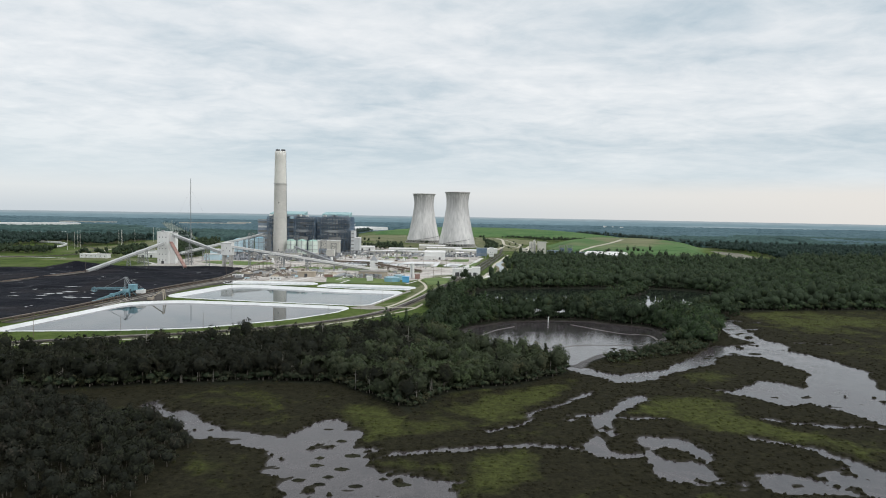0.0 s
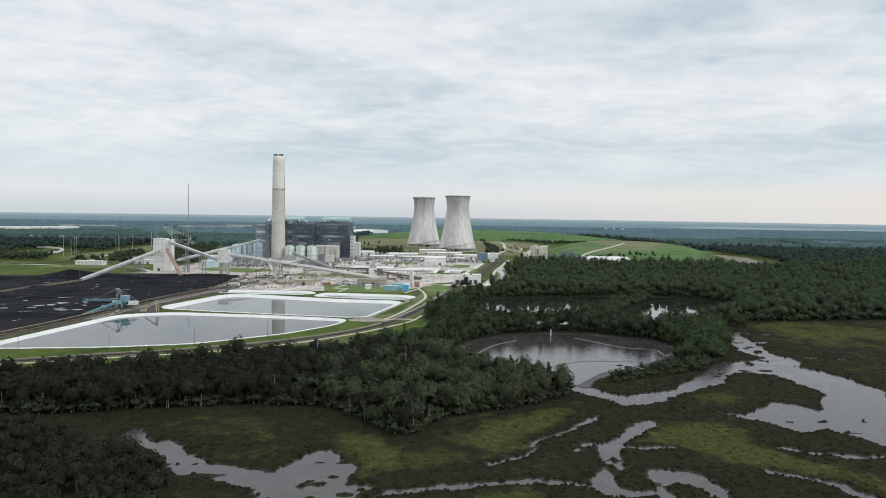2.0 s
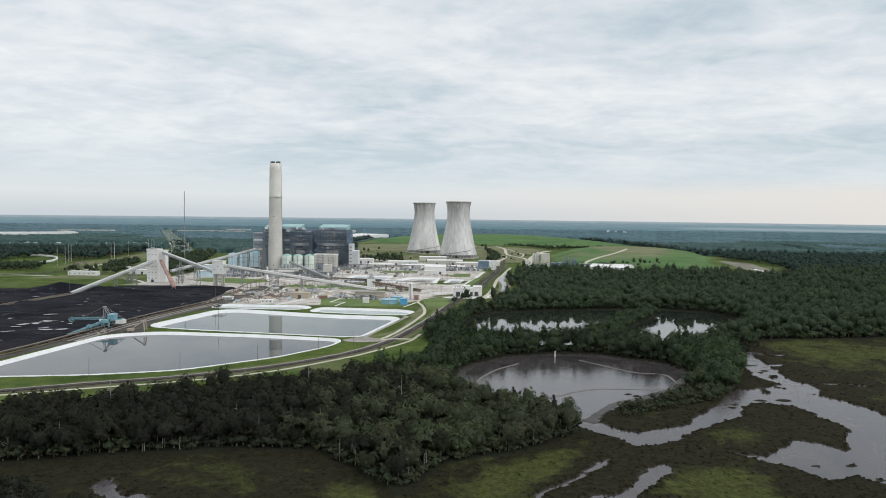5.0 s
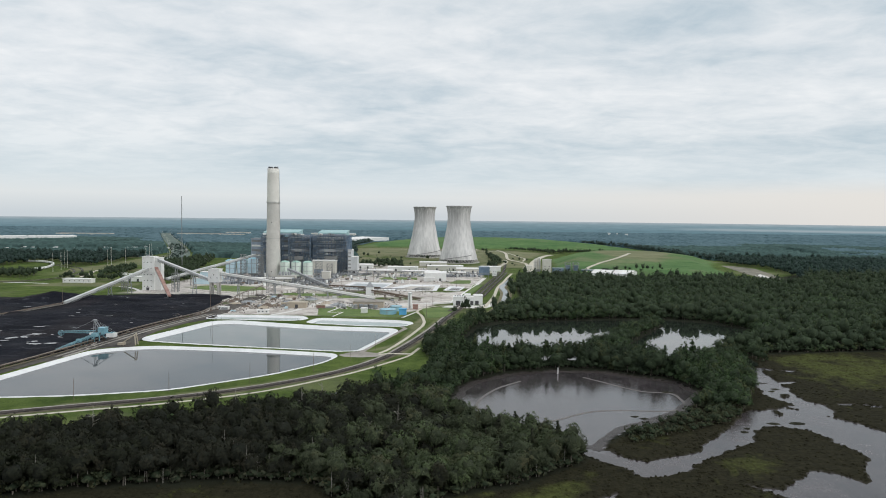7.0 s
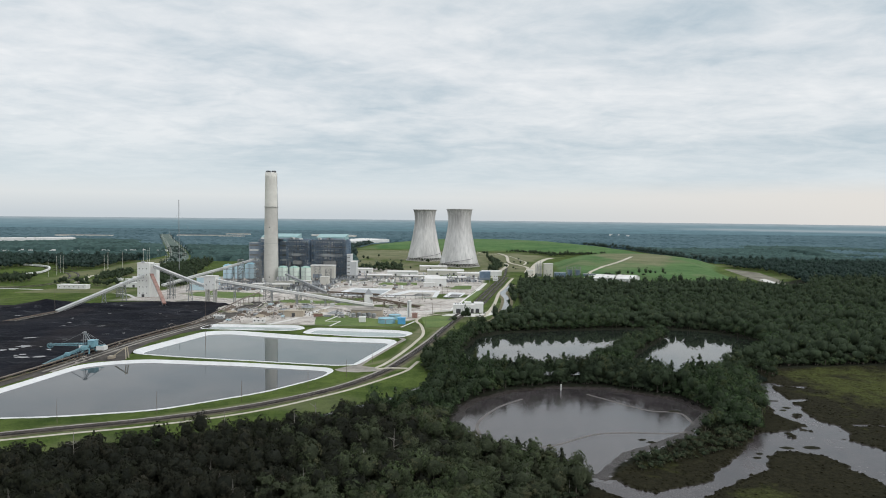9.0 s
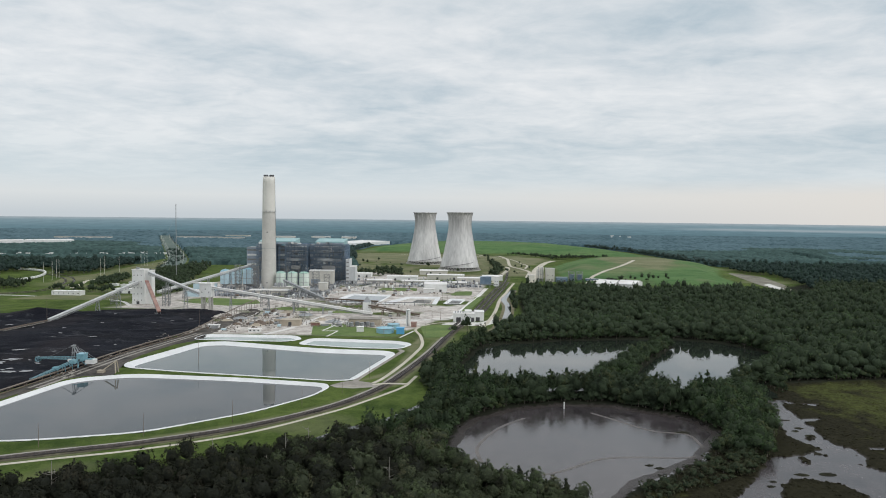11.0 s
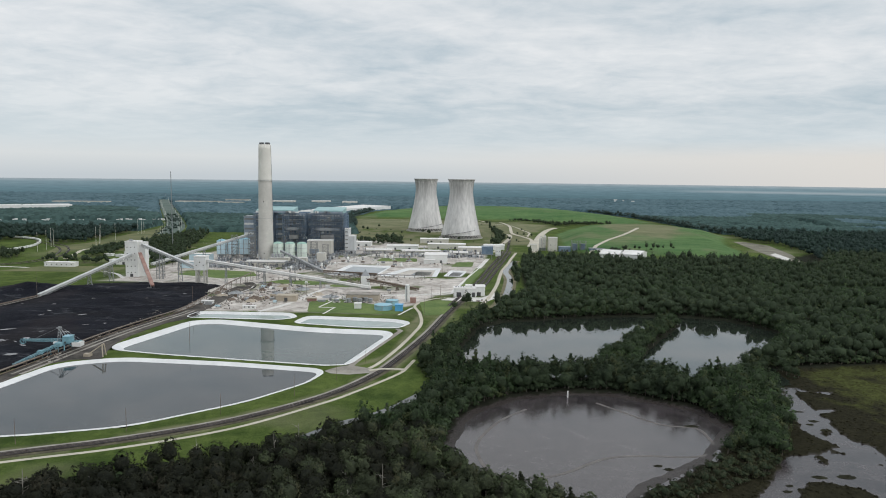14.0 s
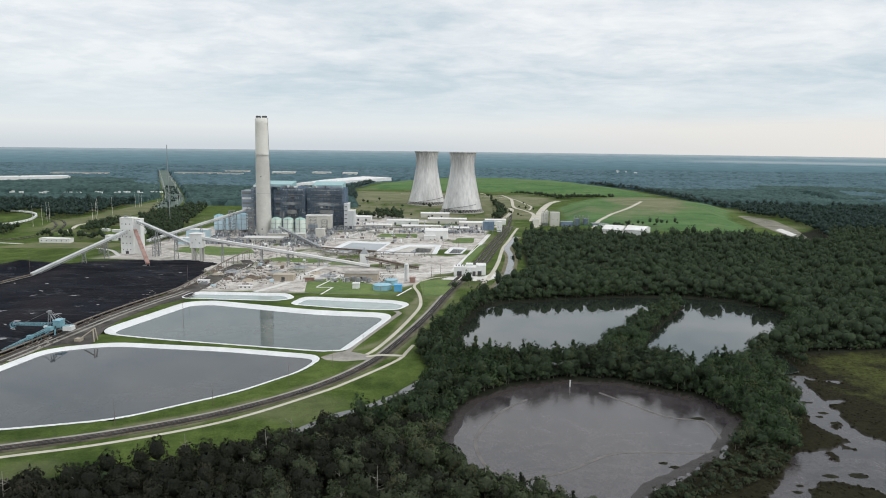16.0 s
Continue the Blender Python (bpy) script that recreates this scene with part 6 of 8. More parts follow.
for k in range(14):
    u = k / 14
    for s in (-20, 18):
        px, py = lane_spot(u + 0.012 * (s % 5))
        pole(px + s * 0.9, py + s * 0.4, 21, "tall pale transmission pole in the cleared strip", "transmission poles", False, 3.0, 0.3, True)
for x, y in ((-686, 1428), (-681, 1432), (-720, 1511), (-701, 1535), (-730, 1701), (-726, 1712), (-721, 1713), (-729, 1310), (-732, 1342), (-752, 1390), (-748, 1392)):
    pole(x, y, 36, "tall pale transmission pole beyond the coal yard", "transmission poles", False, 3.0, 0.27, True)


# yards, lawns and paths within the plant
def patch(corners, material, label, z=3.05, radius=5.0, name="pavement"):
    return slab(name, rounded(corners, radius, 4), z, material, label, 0.4, "pavement")


patch([(-6, 880), (46, 872), (62, 900), (60, 935), (44, 900), (10, 902)], M_PAVE, "pale concrete apron before the white building")
strip("road", curve([(-110, 905), (-60, 905), (0, 920), (10, 935)], 6), 4, 3.07, M_PAVE, "pale concrete plant road", "road")
strip("road", curve([(10, 935), (28, 1040), (52, 1180), (70, 1290)], 10), 7, 3.09, M_PAVE, "straight pale plant road beside the lawn", "road")
strip("road", curve([(-260, 1150), (-180, 1200), (-150, 1290), (-120, 1340)], 8), 7, 3.06, M_PAVE, "pale plant road past the silos", "road")
strip("road", curve([(-190, 800), (-172, 840), (-160, 900), (-140, 985)], 8), 6, 3.06, M_PAVE, "pale plant road between lawns", "road")
strip("road", curve([(-300, 830), (-230, 850), (-170, 855), (-100, 900)], 8), 6, 3.07, M_YARD, "trodden dirt road in the plant yard", "road")
LAWNS = [[(-140, 800), (-50, 795), (-40, 835), (-82, 850), (-118, 880), (-150, 860)], [(-20, 790), (4, 800), (18, 868), (-6, 880), (-28, 866)], [(-240, 990), (-170, 975), (-150, 1000), (-220, 1018)], [(-150, 965), (-105, 960), (-110, 990), (-140, 1000)],
         [(14, 945), (22, 942), (58, 1150), (46, 1165)], [(6, 1175), (40, 1178), (44, 1240), (16, 1235)], [(-118, 1235), (-50, 1232), (-52, 1280), (-112, 1285)], [(-380, 1055), (-300, 1020), (-262, 1050), (-280, 1090), (-360, 1110)]]
for c in LAWNS:
    patch(c, M_LAWN, "patch of mown lawn in the plant yard", 3.12, 6, "lawn")
for a, b in (((-133, 828), (-118, 898)), ((-122, 791), (-116, 826)), ((-116, 826), (-133, 825)), ((-46, 790), (-34, 830)), ((-76, 914), (-29, 912)), ((-29, 912), (8, 936)), ((8, 940), (54, 1184))):
    strip("kerb", np.array([a, b], float), 1.6, 3.4, M_WHITE_ROOF, "low white wall round the lawn", "wall", 0.6)

# landfill tracks, plant on its foot, and the white shed
def over(x, y):
    return float(height(np.array([float(x)]), np.array([float(y)]))[0])


def hill_track(points, w, label):
    line = curve(points, 12)
    l, r, n = shifted(line, -w / 2), shifted(line, w / 2), len(line)
    v = [(x, y, over(x, y) + 0.5) for x, y in l] + [(x, y, over(x, y) + 0.5) for x, y in r]
    tagged(part("road", Build().add(v, [(i, n + i, n + i + 1, i + 1) for i in range(n - 1)]), M_SAND), label, "road", "", "structure")


hill_track([(270, 1400), (300, 1470), (340, 1555), (395, 1650), (466, 1800)], 8, "pale track climbing the grassy landfill")
hill_track([(95, 2370), (141, 2208), (166, 2030), (161, 1840), (179, 1746), (188, 1661), (166, 1510)], 8, "pale track winding behind the cooling towers")
hill_track([(160, 1400), (180, 1500), (192, 1598), (214, 1733), (244, 1878), (274, 1992), (305, 2070)], 16, "sandy haul road between the grassy mounds")
hill_track([(88, 1390), (114, 1552), (138, 1680), (149, 1767), (147, 1814)], 9, "pale road curving past the cooling towers")
hill_track([(190, 1760), (205, 1900), (150, 2060), (20, 2150), (-150, 2170)], 5, "thin worn track over the dry rise")
box_building(268, 1318, 34, 60, 9, M_WHITE, M_WHITE_ROOF, "large white shed with a pitched roof", pitched=5, turn=-25)
box_building(306, 1312, 34, 60, 9, M_WHITE, M_WHITE_ROOF, "large white shed beside its twin", pitched=5, turn=-25)
box_building(194, 1428, 17, 14, 26, M_CREAM, M_PAVE, "cream mixing plant tower at the hill's foot", windows=2)
for i in range(2):
    silo(180 + i * 7, 1436, 3.6, 27 + 3 * i, M_CREAM, M_CREAM, "cream mixing plant silo at the hill's foot", "mixing plant silos")
box_building(160, 1430, 12, 12, 12, M_CREAM, M_PAVE, "cream mixing plant block")
box_building(214, 1424, 22, 12, 9, M_STEEL, M_CLAD, "dark low shed of the mixing plant", 2)
box_building(272, 1420, 30, 12, 7, M_STEEL, M_STEEL_GREY, "long dark shed beside the mixing plant", 3)
for i in range(2):
    lattice(240 + i * 16, 1430, 11, 20, "dark steel frame of the mixing plant", 4)
    box_building(242 + i * 16, 1432, 7, 7, 14, M_STEEL, M_CLAD, "dark steel bin within a frame")
box_building(285, 1405, 40, 14, 5, M_CREAM, M_WHITE_ROOF, "low pale workshop at the hill's foot")


# far roofs and pale fields beyond the woods
def far_shed(x, y, w, d, h, label):
    return box_building(x, y, w, d, h, M_WHITE, M_WHITE_ROOF, label, z=4, name="far_warehouse")


box_building(-1985, 2518, 566, 110, 14, M_WHITE, M_WHITE_ROOF, "very long white warehouse beyond the woods", turn=36, z=4, name="far_warehouse")
# Several of these added blocks stand in for pale ground-level field strips.
for x, y, w in ((-1816, 3200, 250), (-1320, 3370, 210), (-1090, 3300, 110), (-1180, 3670, 120), (-890, 3500, 110), (-700, 3540, 90), (-540, 3500, 70)):
    box_building(x, y, w, 46, 15 if x < -950 else 18, M_CREAM, M_GRAVEL if x < -950 else M_WHITE_ROOF, "long pale raised block far off", z=4, name="far_warehouse")
far_roof = thing("far_warehouse", 0, 0, 3, "huge white flat-roofed warehouse beyond the plant", "building")
block = [(-556, 2550), (-428, 2748), (-264, 3118), (-398, 3225), (-505, 2880)]
part("wall", Build().add([(x, y, z) for z in (0, 14.5) for x, y in block], [tuple(range(5, 10))] + [(i, (i + 1) % 5, 5 + (i + 1) % 5, 5 + i) for i in range(5)]), M_WHITE, far_roof)
part("roof", Build().add([(x, y, 14.8) for x, y in block], [tuple(range(5))]), M_WHITE_ROOF, far_roof, "white flat roof")
random.seed(15)
for k in range(6):
    fx, fy = random.uniform(760, 1080), random.uniform(4180, 4480)
    far_shed(fx, fy, random.uniform(6, 12), random.uniform(6, 10), 17, "white roof among far woods")
random.seed(5)
for k in range(30):
    fx = -1340 + 470 * random.random()
    fy = 2075 + 0.2 * (fx + 1296) + random.uniform(-45, 15)
    far_shed(fx, fy, random.uniform(4, 9), random.uniform(5, 8), random.uniform(4, 6), "small white-roofed house among trees")


# ---- woods ----
rng = np.random.default_rng(4)


def blob(n_lat=4, n_lon=7):
    """A low ball, as points and four-cornered faces."""
    v, f = [], []
    for i in range(n_lat + 1):
        p = math.pi * (0.06 + 0.88 * i / n_lat)
        for j in range(n_lon):
            a = 2 * math.pi * j / n_lon
            v.append((math.sin(p) * math.cos(a), math.sin(p) * math.sin(a), math.cos(p)))
    for i in range(n_lat):
        for j in range(n_lon):
            f.append((i * n_lon + j, (i + 1) * n_lon + j, (i + 1) * n_lon + (j + 1) % n_lon, i * n_lon + (j + 1) % n_lon))
    return np.array(v), np.array(f)


def leaf_cards(centres, radii, count, size, seed, out=None):
    """Many small four-cornered leaf sprays over the skins of some lumps, on their outer sides where out is given."""
    r = np.random.default_rng(seed)
    share = (radii**2).prod(1) ** 0.5
    k = r.choice(len(centres), count, p=share / share.sum())
    d = r.normal(size=(count, 3))
    if out is None:
        d[:, 2] = np.abs(d[:, 2]) * np.where(r.random(count) < 0.82, 1, -1)
    else:
        d = d * 0.62 + out[k] * 0.95 + np.array([0, 0, 0.35])
    d /= np.linalg.norm(d, axis=1)[:, None]
    c = centres[k] + d * radii[k] * r.uniform(0.72, 1.30, (count, 1))
    n = d + r.normal(size=(count, 3)) * 0.5
    n /= np.linalg.norm(n, axis=1)[:, None]
    a = np.cross(n, r.normal(size=(count, 3)))
    a /= np.linalg.norm(a, axis=1)[:, None]
    b = np.cross(n, a)
    s = size * r.uniform(0.6, 1.35, (count, 1))
    soft = d * 0.75 + n * 0.16 + np.array([0, 0, 0.28]) + (0 if out is None else out[k] * 0.35)
    soft /= np.linalg.norm(soft, axis=1)[:, None]
    q = np.stack([c - a * s - b * s * 0.35, c + a * s * 0.3 - b * s * 0.8, c + a * s * 1.0 + b * s * 0.3, c - a * s * 0.25 + b * s * 0.75], 1).reshape(-1, 3)
    return q, np.arange(count * 4).reshape(-1, 4), np.repeat(soft, 4, 0)


def merge(*pieces):
    v, f, n, o = [], [], [], 0
    for a, b, c in pieces:
        v.append(a)
        f.append(b + o)
        n.append(c)
        o += len(a)
    return np.concatenate(v), np.concatenate(f), np.concatenate(n)


def limb(a, b, r0, r1, n=5):
    bb = Build().tube(a, b, r0, r1, n, False)
    v = np.array([tuple(p) for p in bb.v])
    out = v - np.repeat([a, b], n, 0)
    return v, np.array(bb.f), out / (np.linalg.norm(out, axis=1)[:, None] + 1e-6)


def broadleaf(seed, h, spread_, lumps, cards, size, lat=3, lon=6, limbs=4, low=0.42, solid=1.0):
    """An oak-like tree: trunk with limbs, an inner mass, and leaf sprays on the boughs that bulge from its crown."""
    r = np.random.default_rng(seed)
    hub = np.array([0, 0, h * (low + 0.52 * (1 - low))])
    reach = np.array([spread_, spread_, h * (1 - low) * 0.5])
    i = np.arange(lumps) + 0.5
    up = 1 - 1.45 * i / lumps
    ang = i * 2.39996 + r.uniform(0, 6.28)
    flat = np.sqrt(1 - up**2)
    out = np.stack([flat * np.cos(ang), flat * np.sin(ang), up], 1) + r.normal(size=(lumps, 3)) * 0.14
    out /= np.linalg.norm(out, axis=1)[:, None]
    centres = hub + out * reach * r.uniform(0.50, 0.80, (lumps, 1))
    size_of = r.uniform(0.34, 0.50, lumps) * (7 / lumps) ** 0.32
    radii = np.stack([spread_ * size_of, spread_ * size_of, reach[2] * size_of * 0.9], 1)
    bv, bf = blob(lat, lon)
    bulge = 0.62 * solid + 0.26 * solid * np.clip(bv @ out.T, 0, 1).max(1)[:, None] ** 9
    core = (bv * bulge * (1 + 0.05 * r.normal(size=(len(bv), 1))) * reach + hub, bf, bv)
    leaves = leaf_cards(centres, radii, cards, size, seed + 50, out)
    wood = [limb((0, 0, -0.5), (0.3, 0.1, h * 0.5), 0.30, 0.18)]
    for k in range(1, min(lumps, limbs + 1)):
        wood.append(limb((0.2, 0.1, h * r.uniform(0.28, 0.45)), tuple(centres[k]), 0.16, 0.05))
    return merge(*wood), core, leaves


def pine(seed, h, cards, size):
    r = np.random.default_rng(seed)
    tiers = 6
    z = h * np.linspace(0.42, 0.93, tiers)
    rad = np.linspace(0.24, 0.07, tiers) * h * 0.62
    centres = np.stack([r.normal(size=tiers) * 0.4, r.normal(size=tiers) * 0.4, z], 1)
    radii = np.stack([rad, rad, np.full(tiers, h * 0.06)], 1)
    bv, bf = blob(3, 6)
    core = merge(*[(bv * radii[i] * 0.8 + centres[i], bf, bv) for i in range(tiers)])
    return limb((0, 0, -0.5), (0, 0, h * 0.95), 0.26, 0.06), core, leaf_cards(centres, radii, cards, size, seed + 9)


def palm(seed, h):
    """A cabbage palm: thin pale trunk and a round head of drooping fronds."""
    r = np.random.default_rng(seed)
    v, f = [], []
    for i in range(26):
        a, up = r.uniform(0, 6.28), r.uniform(-0.5, 1.0)
        d, side = np.array([math.cos(a), math.sin(a), up * 0.8]), np.array([-math.sin(a), math.cos(a), 0])
        p0, p1 = np.array([0, 0, h]), np.array([0, 0, h]) + d * 1.3
        p2 = p1 + np.array([d[0] * 1.0, d[1] * 1.0, d[2] * 0.3 - 0.7])
        o = len(v)
        v += [p0 - side * 0.08, p0 + side * 0.08, p1 + side * 0.55, p1 - side * 0.55, p2 + side * 0.2, p2 - side * 0.2]
        f += [(o, o + 1, o + 2, o + 3), (o + 3, o + 2, o + 4, o + 5)]
    up = np.array(v) - (0, 0, h - 1.0)
    return limb((0, 0, -0.3), (r.normal() * 0.3, r.normal() * 0.3, h), 0.16, 0.12, 6), None, (np.array(v), np.array(f), up / np.linalg.norm(up, axis=1)[:, None])


def snag(seed, h):
    r = np.random.default_rng(seed)
    w = [limb((0, 0, -0.3), (0.2, 0.1, h), 0.2, 0.05)]
    for _ in range(6):
        z, a, l = h * r.uniform(0.4, 0.95), r.uniform(0, 6.28), r.uniform(0.8, 2.4)
        w.append(limb((0.05, 0, z), (l * math.cos(a), l * math.sin(a), z + l * r.uniform(0.2, 0.9)), 0.08, 0.02, 4))
    return merge(*w), None, None


def scatter(spots, kinds, name, label, tints, sizes=(0.8, 1.2)):
    """Many trees joined into three meshes under one name: wood, inner mass, leaves."""
    wood, core, leaf = ([], [], []), ([], [], []), ([], [], [])
    counts = [0, 0, 0]
    for (x, y, z) in spots:
        k = kinds[rng.integers(len(kinds))]
        a, s = rng.uniform(0, 6.28), rng.uniform(*sizes)
        turn = np.array([[math.cos(a), -math.sin(a), 0], [math.sin(a), math.cos(a), 0], [0, 0, 1]])
        rot = turn @ np.diag([1, 1, rng.uniform(0.82, 1.2)]) * s
        for slot, (store, piece) in enumerate(zip((wood, core, leaf), k)):
            if piece is not None:
                store[0].append(piece[0] @ rot.T + (x, y, z))
                store[1].append(piece[1] + counts[slot])
                store[2].append(piece[2] @ turn.T)
                counts[slot] += len(piece[0])
    root = tagged(new(name), label, "woods", "", "stuff")
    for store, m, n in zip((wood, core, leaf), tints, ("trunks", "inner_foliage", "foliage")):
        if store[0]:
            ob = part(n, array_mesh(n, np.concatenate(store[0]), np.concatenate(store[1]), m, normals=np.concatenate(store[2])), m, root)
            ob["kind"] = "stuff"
    return root


def jittered(x0, x1, y0, y1, gap, seed):
    r = np.random.default_rng(seed)
    x, y = (a.ravel() for a in np.meshgrid(np.arange(x0, x1, gap), np.arange(y0, y1, gap)))
    return x + r.uniform(-0.62, 0.62, x.shape) * gap, y + r.uniform(-0.62, 0.62, x.shape) * gap


FOREST_NEAR = [(-420, 318), (-300, 316), (-208, 317), (-180, 315), (-133, 329), (-94, 337), (-52, 335), (-38, 315), (-15, 291), (4, 324), (32, 336), (64, 362), (72, 384), (44, 400), (14, 426), (0, 455), (8, 500), (20, 524), (46, 547), (82, 561), (118, 558), (164, 530), (174, 498), (188, 520), (206, 575), (190, 574), (168, 574), (148, 592), (112, 606), (53, 603), (10, 606), (16, 690), (36, 775), (50, 800), (36, 808), (6, 700), (-17, 607), (-1, 557), (-15, 503), (-55, 463), (-93, 435), (-150, 404), (-215, 378), (-300, 346), (-420, 318)]
WOOD_LEFT = [(-172, 300), (-136, 275), (-109, 262), (-89, 238), (-92, 212), (-88, 180), (-80, 120), (-300, 120), (-300, 300)]
PENINSULA = [(104, 408), (120, 412), (141, 424), (160, 426), (186, 464), (204, 500), (234, 578), (228, 600), (196, 592), (176, 520), (166, 480), (136, 440), (104, 414)]
FOREST_FAR = [(60, 846), (100, 905), (108, 1070), (118, 1190), (142, 1292), (345, 1300), (530, 1296), (572, 1215), (612, 1215), (690, 1380), (1010, 1400), (900, 1300), (720, 1000), (460, 652), (395, 650), (305, 634), (246, 622), (232, 625), (294, 690), (322, 748), (294, 806), (240, 826), (180, 818), (118, 805), (64, 788), (48, 790)]


def spots_in(poly, gap, seed, extra=None, keep=1.0):
    p = np.array(poly)
    x, y = jittered(p[:, 0].min(), p[:, 0].max(), p[:, 1].min(), p[:, 1].max(), gap, seed)
    ok = dist_line(x, y, poly) < 0
    x, y = x[ok], y[ok]
    ok = wet(x, y) > 1.5
    if extra is not None:
        ok &= extra(x, y)
    ok &= np.random.default_rng(seed + 1).random(len(x)) < keep
    x, y = x[ok], y[ok]
    return np.stack([x, y, np.maximum(height(x, y), 0.2) - 0.1], 1)


NEAR_KINDS = [broadleaf(s, h, w, 24, 960, 0.33, 5, 9, 4, 0.10, 0.78) for s, h, w in ((1, 12.5, 5.2), (2, 14.0, 5.0), (3, 11.0, 5.8), (4, 13.0, 4.4), (6, 15.0, 5.6))]
NEXT_KINDS = [broadleaf(s, h, w, 19, 400, 0.37, 5, 9, limbs=2, low=0.18, solid=0.80) for s, h, w in ((71, 12.5, 5.2), (72, 14.5, 5.0), (73, 10.0, 5.8), (74, 13.0, 4.4), (75, 8.5, 4.6))]
MID_KINDS = [broadleaf(s, h, w, 16, 290, 0.44, 4, 8, limbs=1, low=0.10, solid=0.82) for s, h, w in ((11, 12.5, 5.4), (12, 14.0, 5.2), (13, 11.0, 6.0), (14, 15.0, 5.2))]
FAR_KINDS = [broadleaf(s, h, w, 9, 64, 0.52, 4, 8, 0, 0.22) for s, h, w in ((21, 14, 5.4), (22, 16, 4.8), (23, 12.5, 6.0), (24, 17, 4.6), (25, 11, 5.6), (28, 13.5, 5.0))]
THIN_KINDS = [broadleaf(s, h, w, 7, 26, 0.75, 3, 7, 0, 0.22) for s, h, w in ((221, 14, 5.6), (222, 16, 5.0), (223, 12.5, 6.2), (224, 17, 4.8), (225, 11, 5.8))]
PINES = [pine(31, 16, 170, 0.8), pine(32, 19, 190, 0.85)]
PALMS = [palm(41, 8.5), palm(42, 10.5), palm(43, 7.0)]
SNAGS = [snag(51, 8), snag(52, 11), snag(53, 6)]
SHRUBS = [broadleaf(s, h, w, 5, 60, 0.42, 2, 6, 0, 0.05) for s, h, w in ((61, 3.2, 2.4), (62, 4.2, 2.6), (63, 2.4, 2.2))]
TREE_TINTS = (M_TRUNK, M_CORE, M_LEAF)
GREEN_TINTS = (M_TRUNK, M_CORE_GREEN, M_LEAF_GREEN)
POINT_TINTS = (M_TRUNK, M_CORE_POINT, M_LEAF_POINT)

near = spots_in(FOREST_NEAR, 6.0, 70)
# the wood's edge towards the marsh: single trees, one object each
rim = -dist_line(near[:, 0], near[:, 1], FOREST_NEAR)
front = near[(near[:, 1] < 420) & (near[:, 0] > -230) & (near[:, 0] < 80)]
order = np.argsort(front[:, 1] - 0.12 * np.abs(front[:, 0] + 40))
singles = front[order[:210]]
taken = {tuple(p) for p in singles.round(3)}
rest = np.array([p for p in near if tuple(p.round(3)) not in taken])


def tree_meshes(kinds, tints, tag):
    return [[array_mesh(f"{tag} {n}", pc[0], pc[1], m, normals=pc[2]) if pc is not None else None for pc, m, n in zip(k, tints, ("trunk", "inner crown", "crown"))] for k in kinds]


def plant_trees(spots, meshes, name, label, group, sizes=(0.8, 1.2), tints=TREE_TINTS):
    for x, y, z in spots:
        k = meshes[rng.integers(len(meshes))]
        root = thing(name, float(x), float(y), float(z), label, "tree", group, float(rng.uniform(0, 360)))
        s = float(rng.uniform(*sizes))
        root.scale = (s, s, s * float(rng.uniform(0.9, 1.12)))
        for me, n in zip(k, ("trunk", "inner_crown", "crown")):
            if me is not None:
                part(n, me, None, root)


on_point = singles[:, 0] + np.random.default_rng(9).uniform(-50, 50, len(singles)) > -35
plant_trees(singles[~on_point], tree_meshes(NEAR_KINDS, TREE_TINTS, "dark tree"), "tree", "dark broadleaf tree at the marsh edge", "marsh edge trees", (0.62, 1.1))
plant_trees(singles[on_point], tree_meshes(NEAR_KINDS, POINT_TINTS, "green tree"), "tree", "green oak tree at the marsh edge", "marsh edge trees", (0.62, 1.1))
west = rest[:, 0] + np.random.default_rng(8).uniform(-55, 55, len(rest)) < -35
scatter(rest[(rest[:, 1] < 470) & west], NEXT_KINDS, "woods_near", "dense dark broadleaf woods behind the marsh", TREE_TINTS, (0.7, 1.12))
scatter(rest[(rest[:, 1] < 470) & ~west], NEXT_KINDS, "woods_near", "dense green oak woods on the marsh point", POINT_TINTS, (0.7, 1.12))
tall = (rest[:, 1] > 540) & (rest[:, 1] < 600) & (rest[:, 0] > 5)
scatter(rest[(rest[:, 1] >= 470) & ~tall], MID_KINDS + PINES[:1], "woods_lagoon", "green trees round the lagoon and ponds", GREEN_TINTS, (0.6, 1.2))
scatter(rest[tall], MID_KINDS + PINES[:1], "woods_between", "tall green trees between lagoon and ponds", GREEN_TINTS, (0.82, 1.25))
plant_trees(rest[(rest[:, 1] < 470)][::22][:44], tree_meshes(SNAGS, (M_SNAG, M_CORE, M_LEAF), "bare tree"), "dead_tree", "grey leafless tree standing above the woods", "dead trees", (1.2, 1.75))
scatter(spots_in(WOOD_LEFT, 5.1, 80, lambda x, y: (y > 188) & (x > -0.67 * y - 22)), [broadleaf(q, h, w, 14, 230, 0.44, 4, 8, limbs=1, low=0.12, solid=0.82) for q, h, w in ((271, 12, 5.0), (272, 14, 4.6), (273, 9.5, 5.4), (274, 12.5, 4.2))], "woods_island", "dark brownish scrub on the marsh island", (M_TRUNK, M_CORE, M_SCRUB), (0.4, 0.76))
scatter(spots_in(SPIT, 6.0, 81), MID_KINDS, "woods_spit", "trees along the spit between the ponds", GREEN_TINTS, (0.42, 0.72))
scatter(spots_in(PENINSULA, 5.0, 82, lambda x, y: (y > 455), keep=0.9), MID_KINDS, "woods_bank", "small trees along the lagoon bank", GREEN_TINTS, (0.5, 1.0))
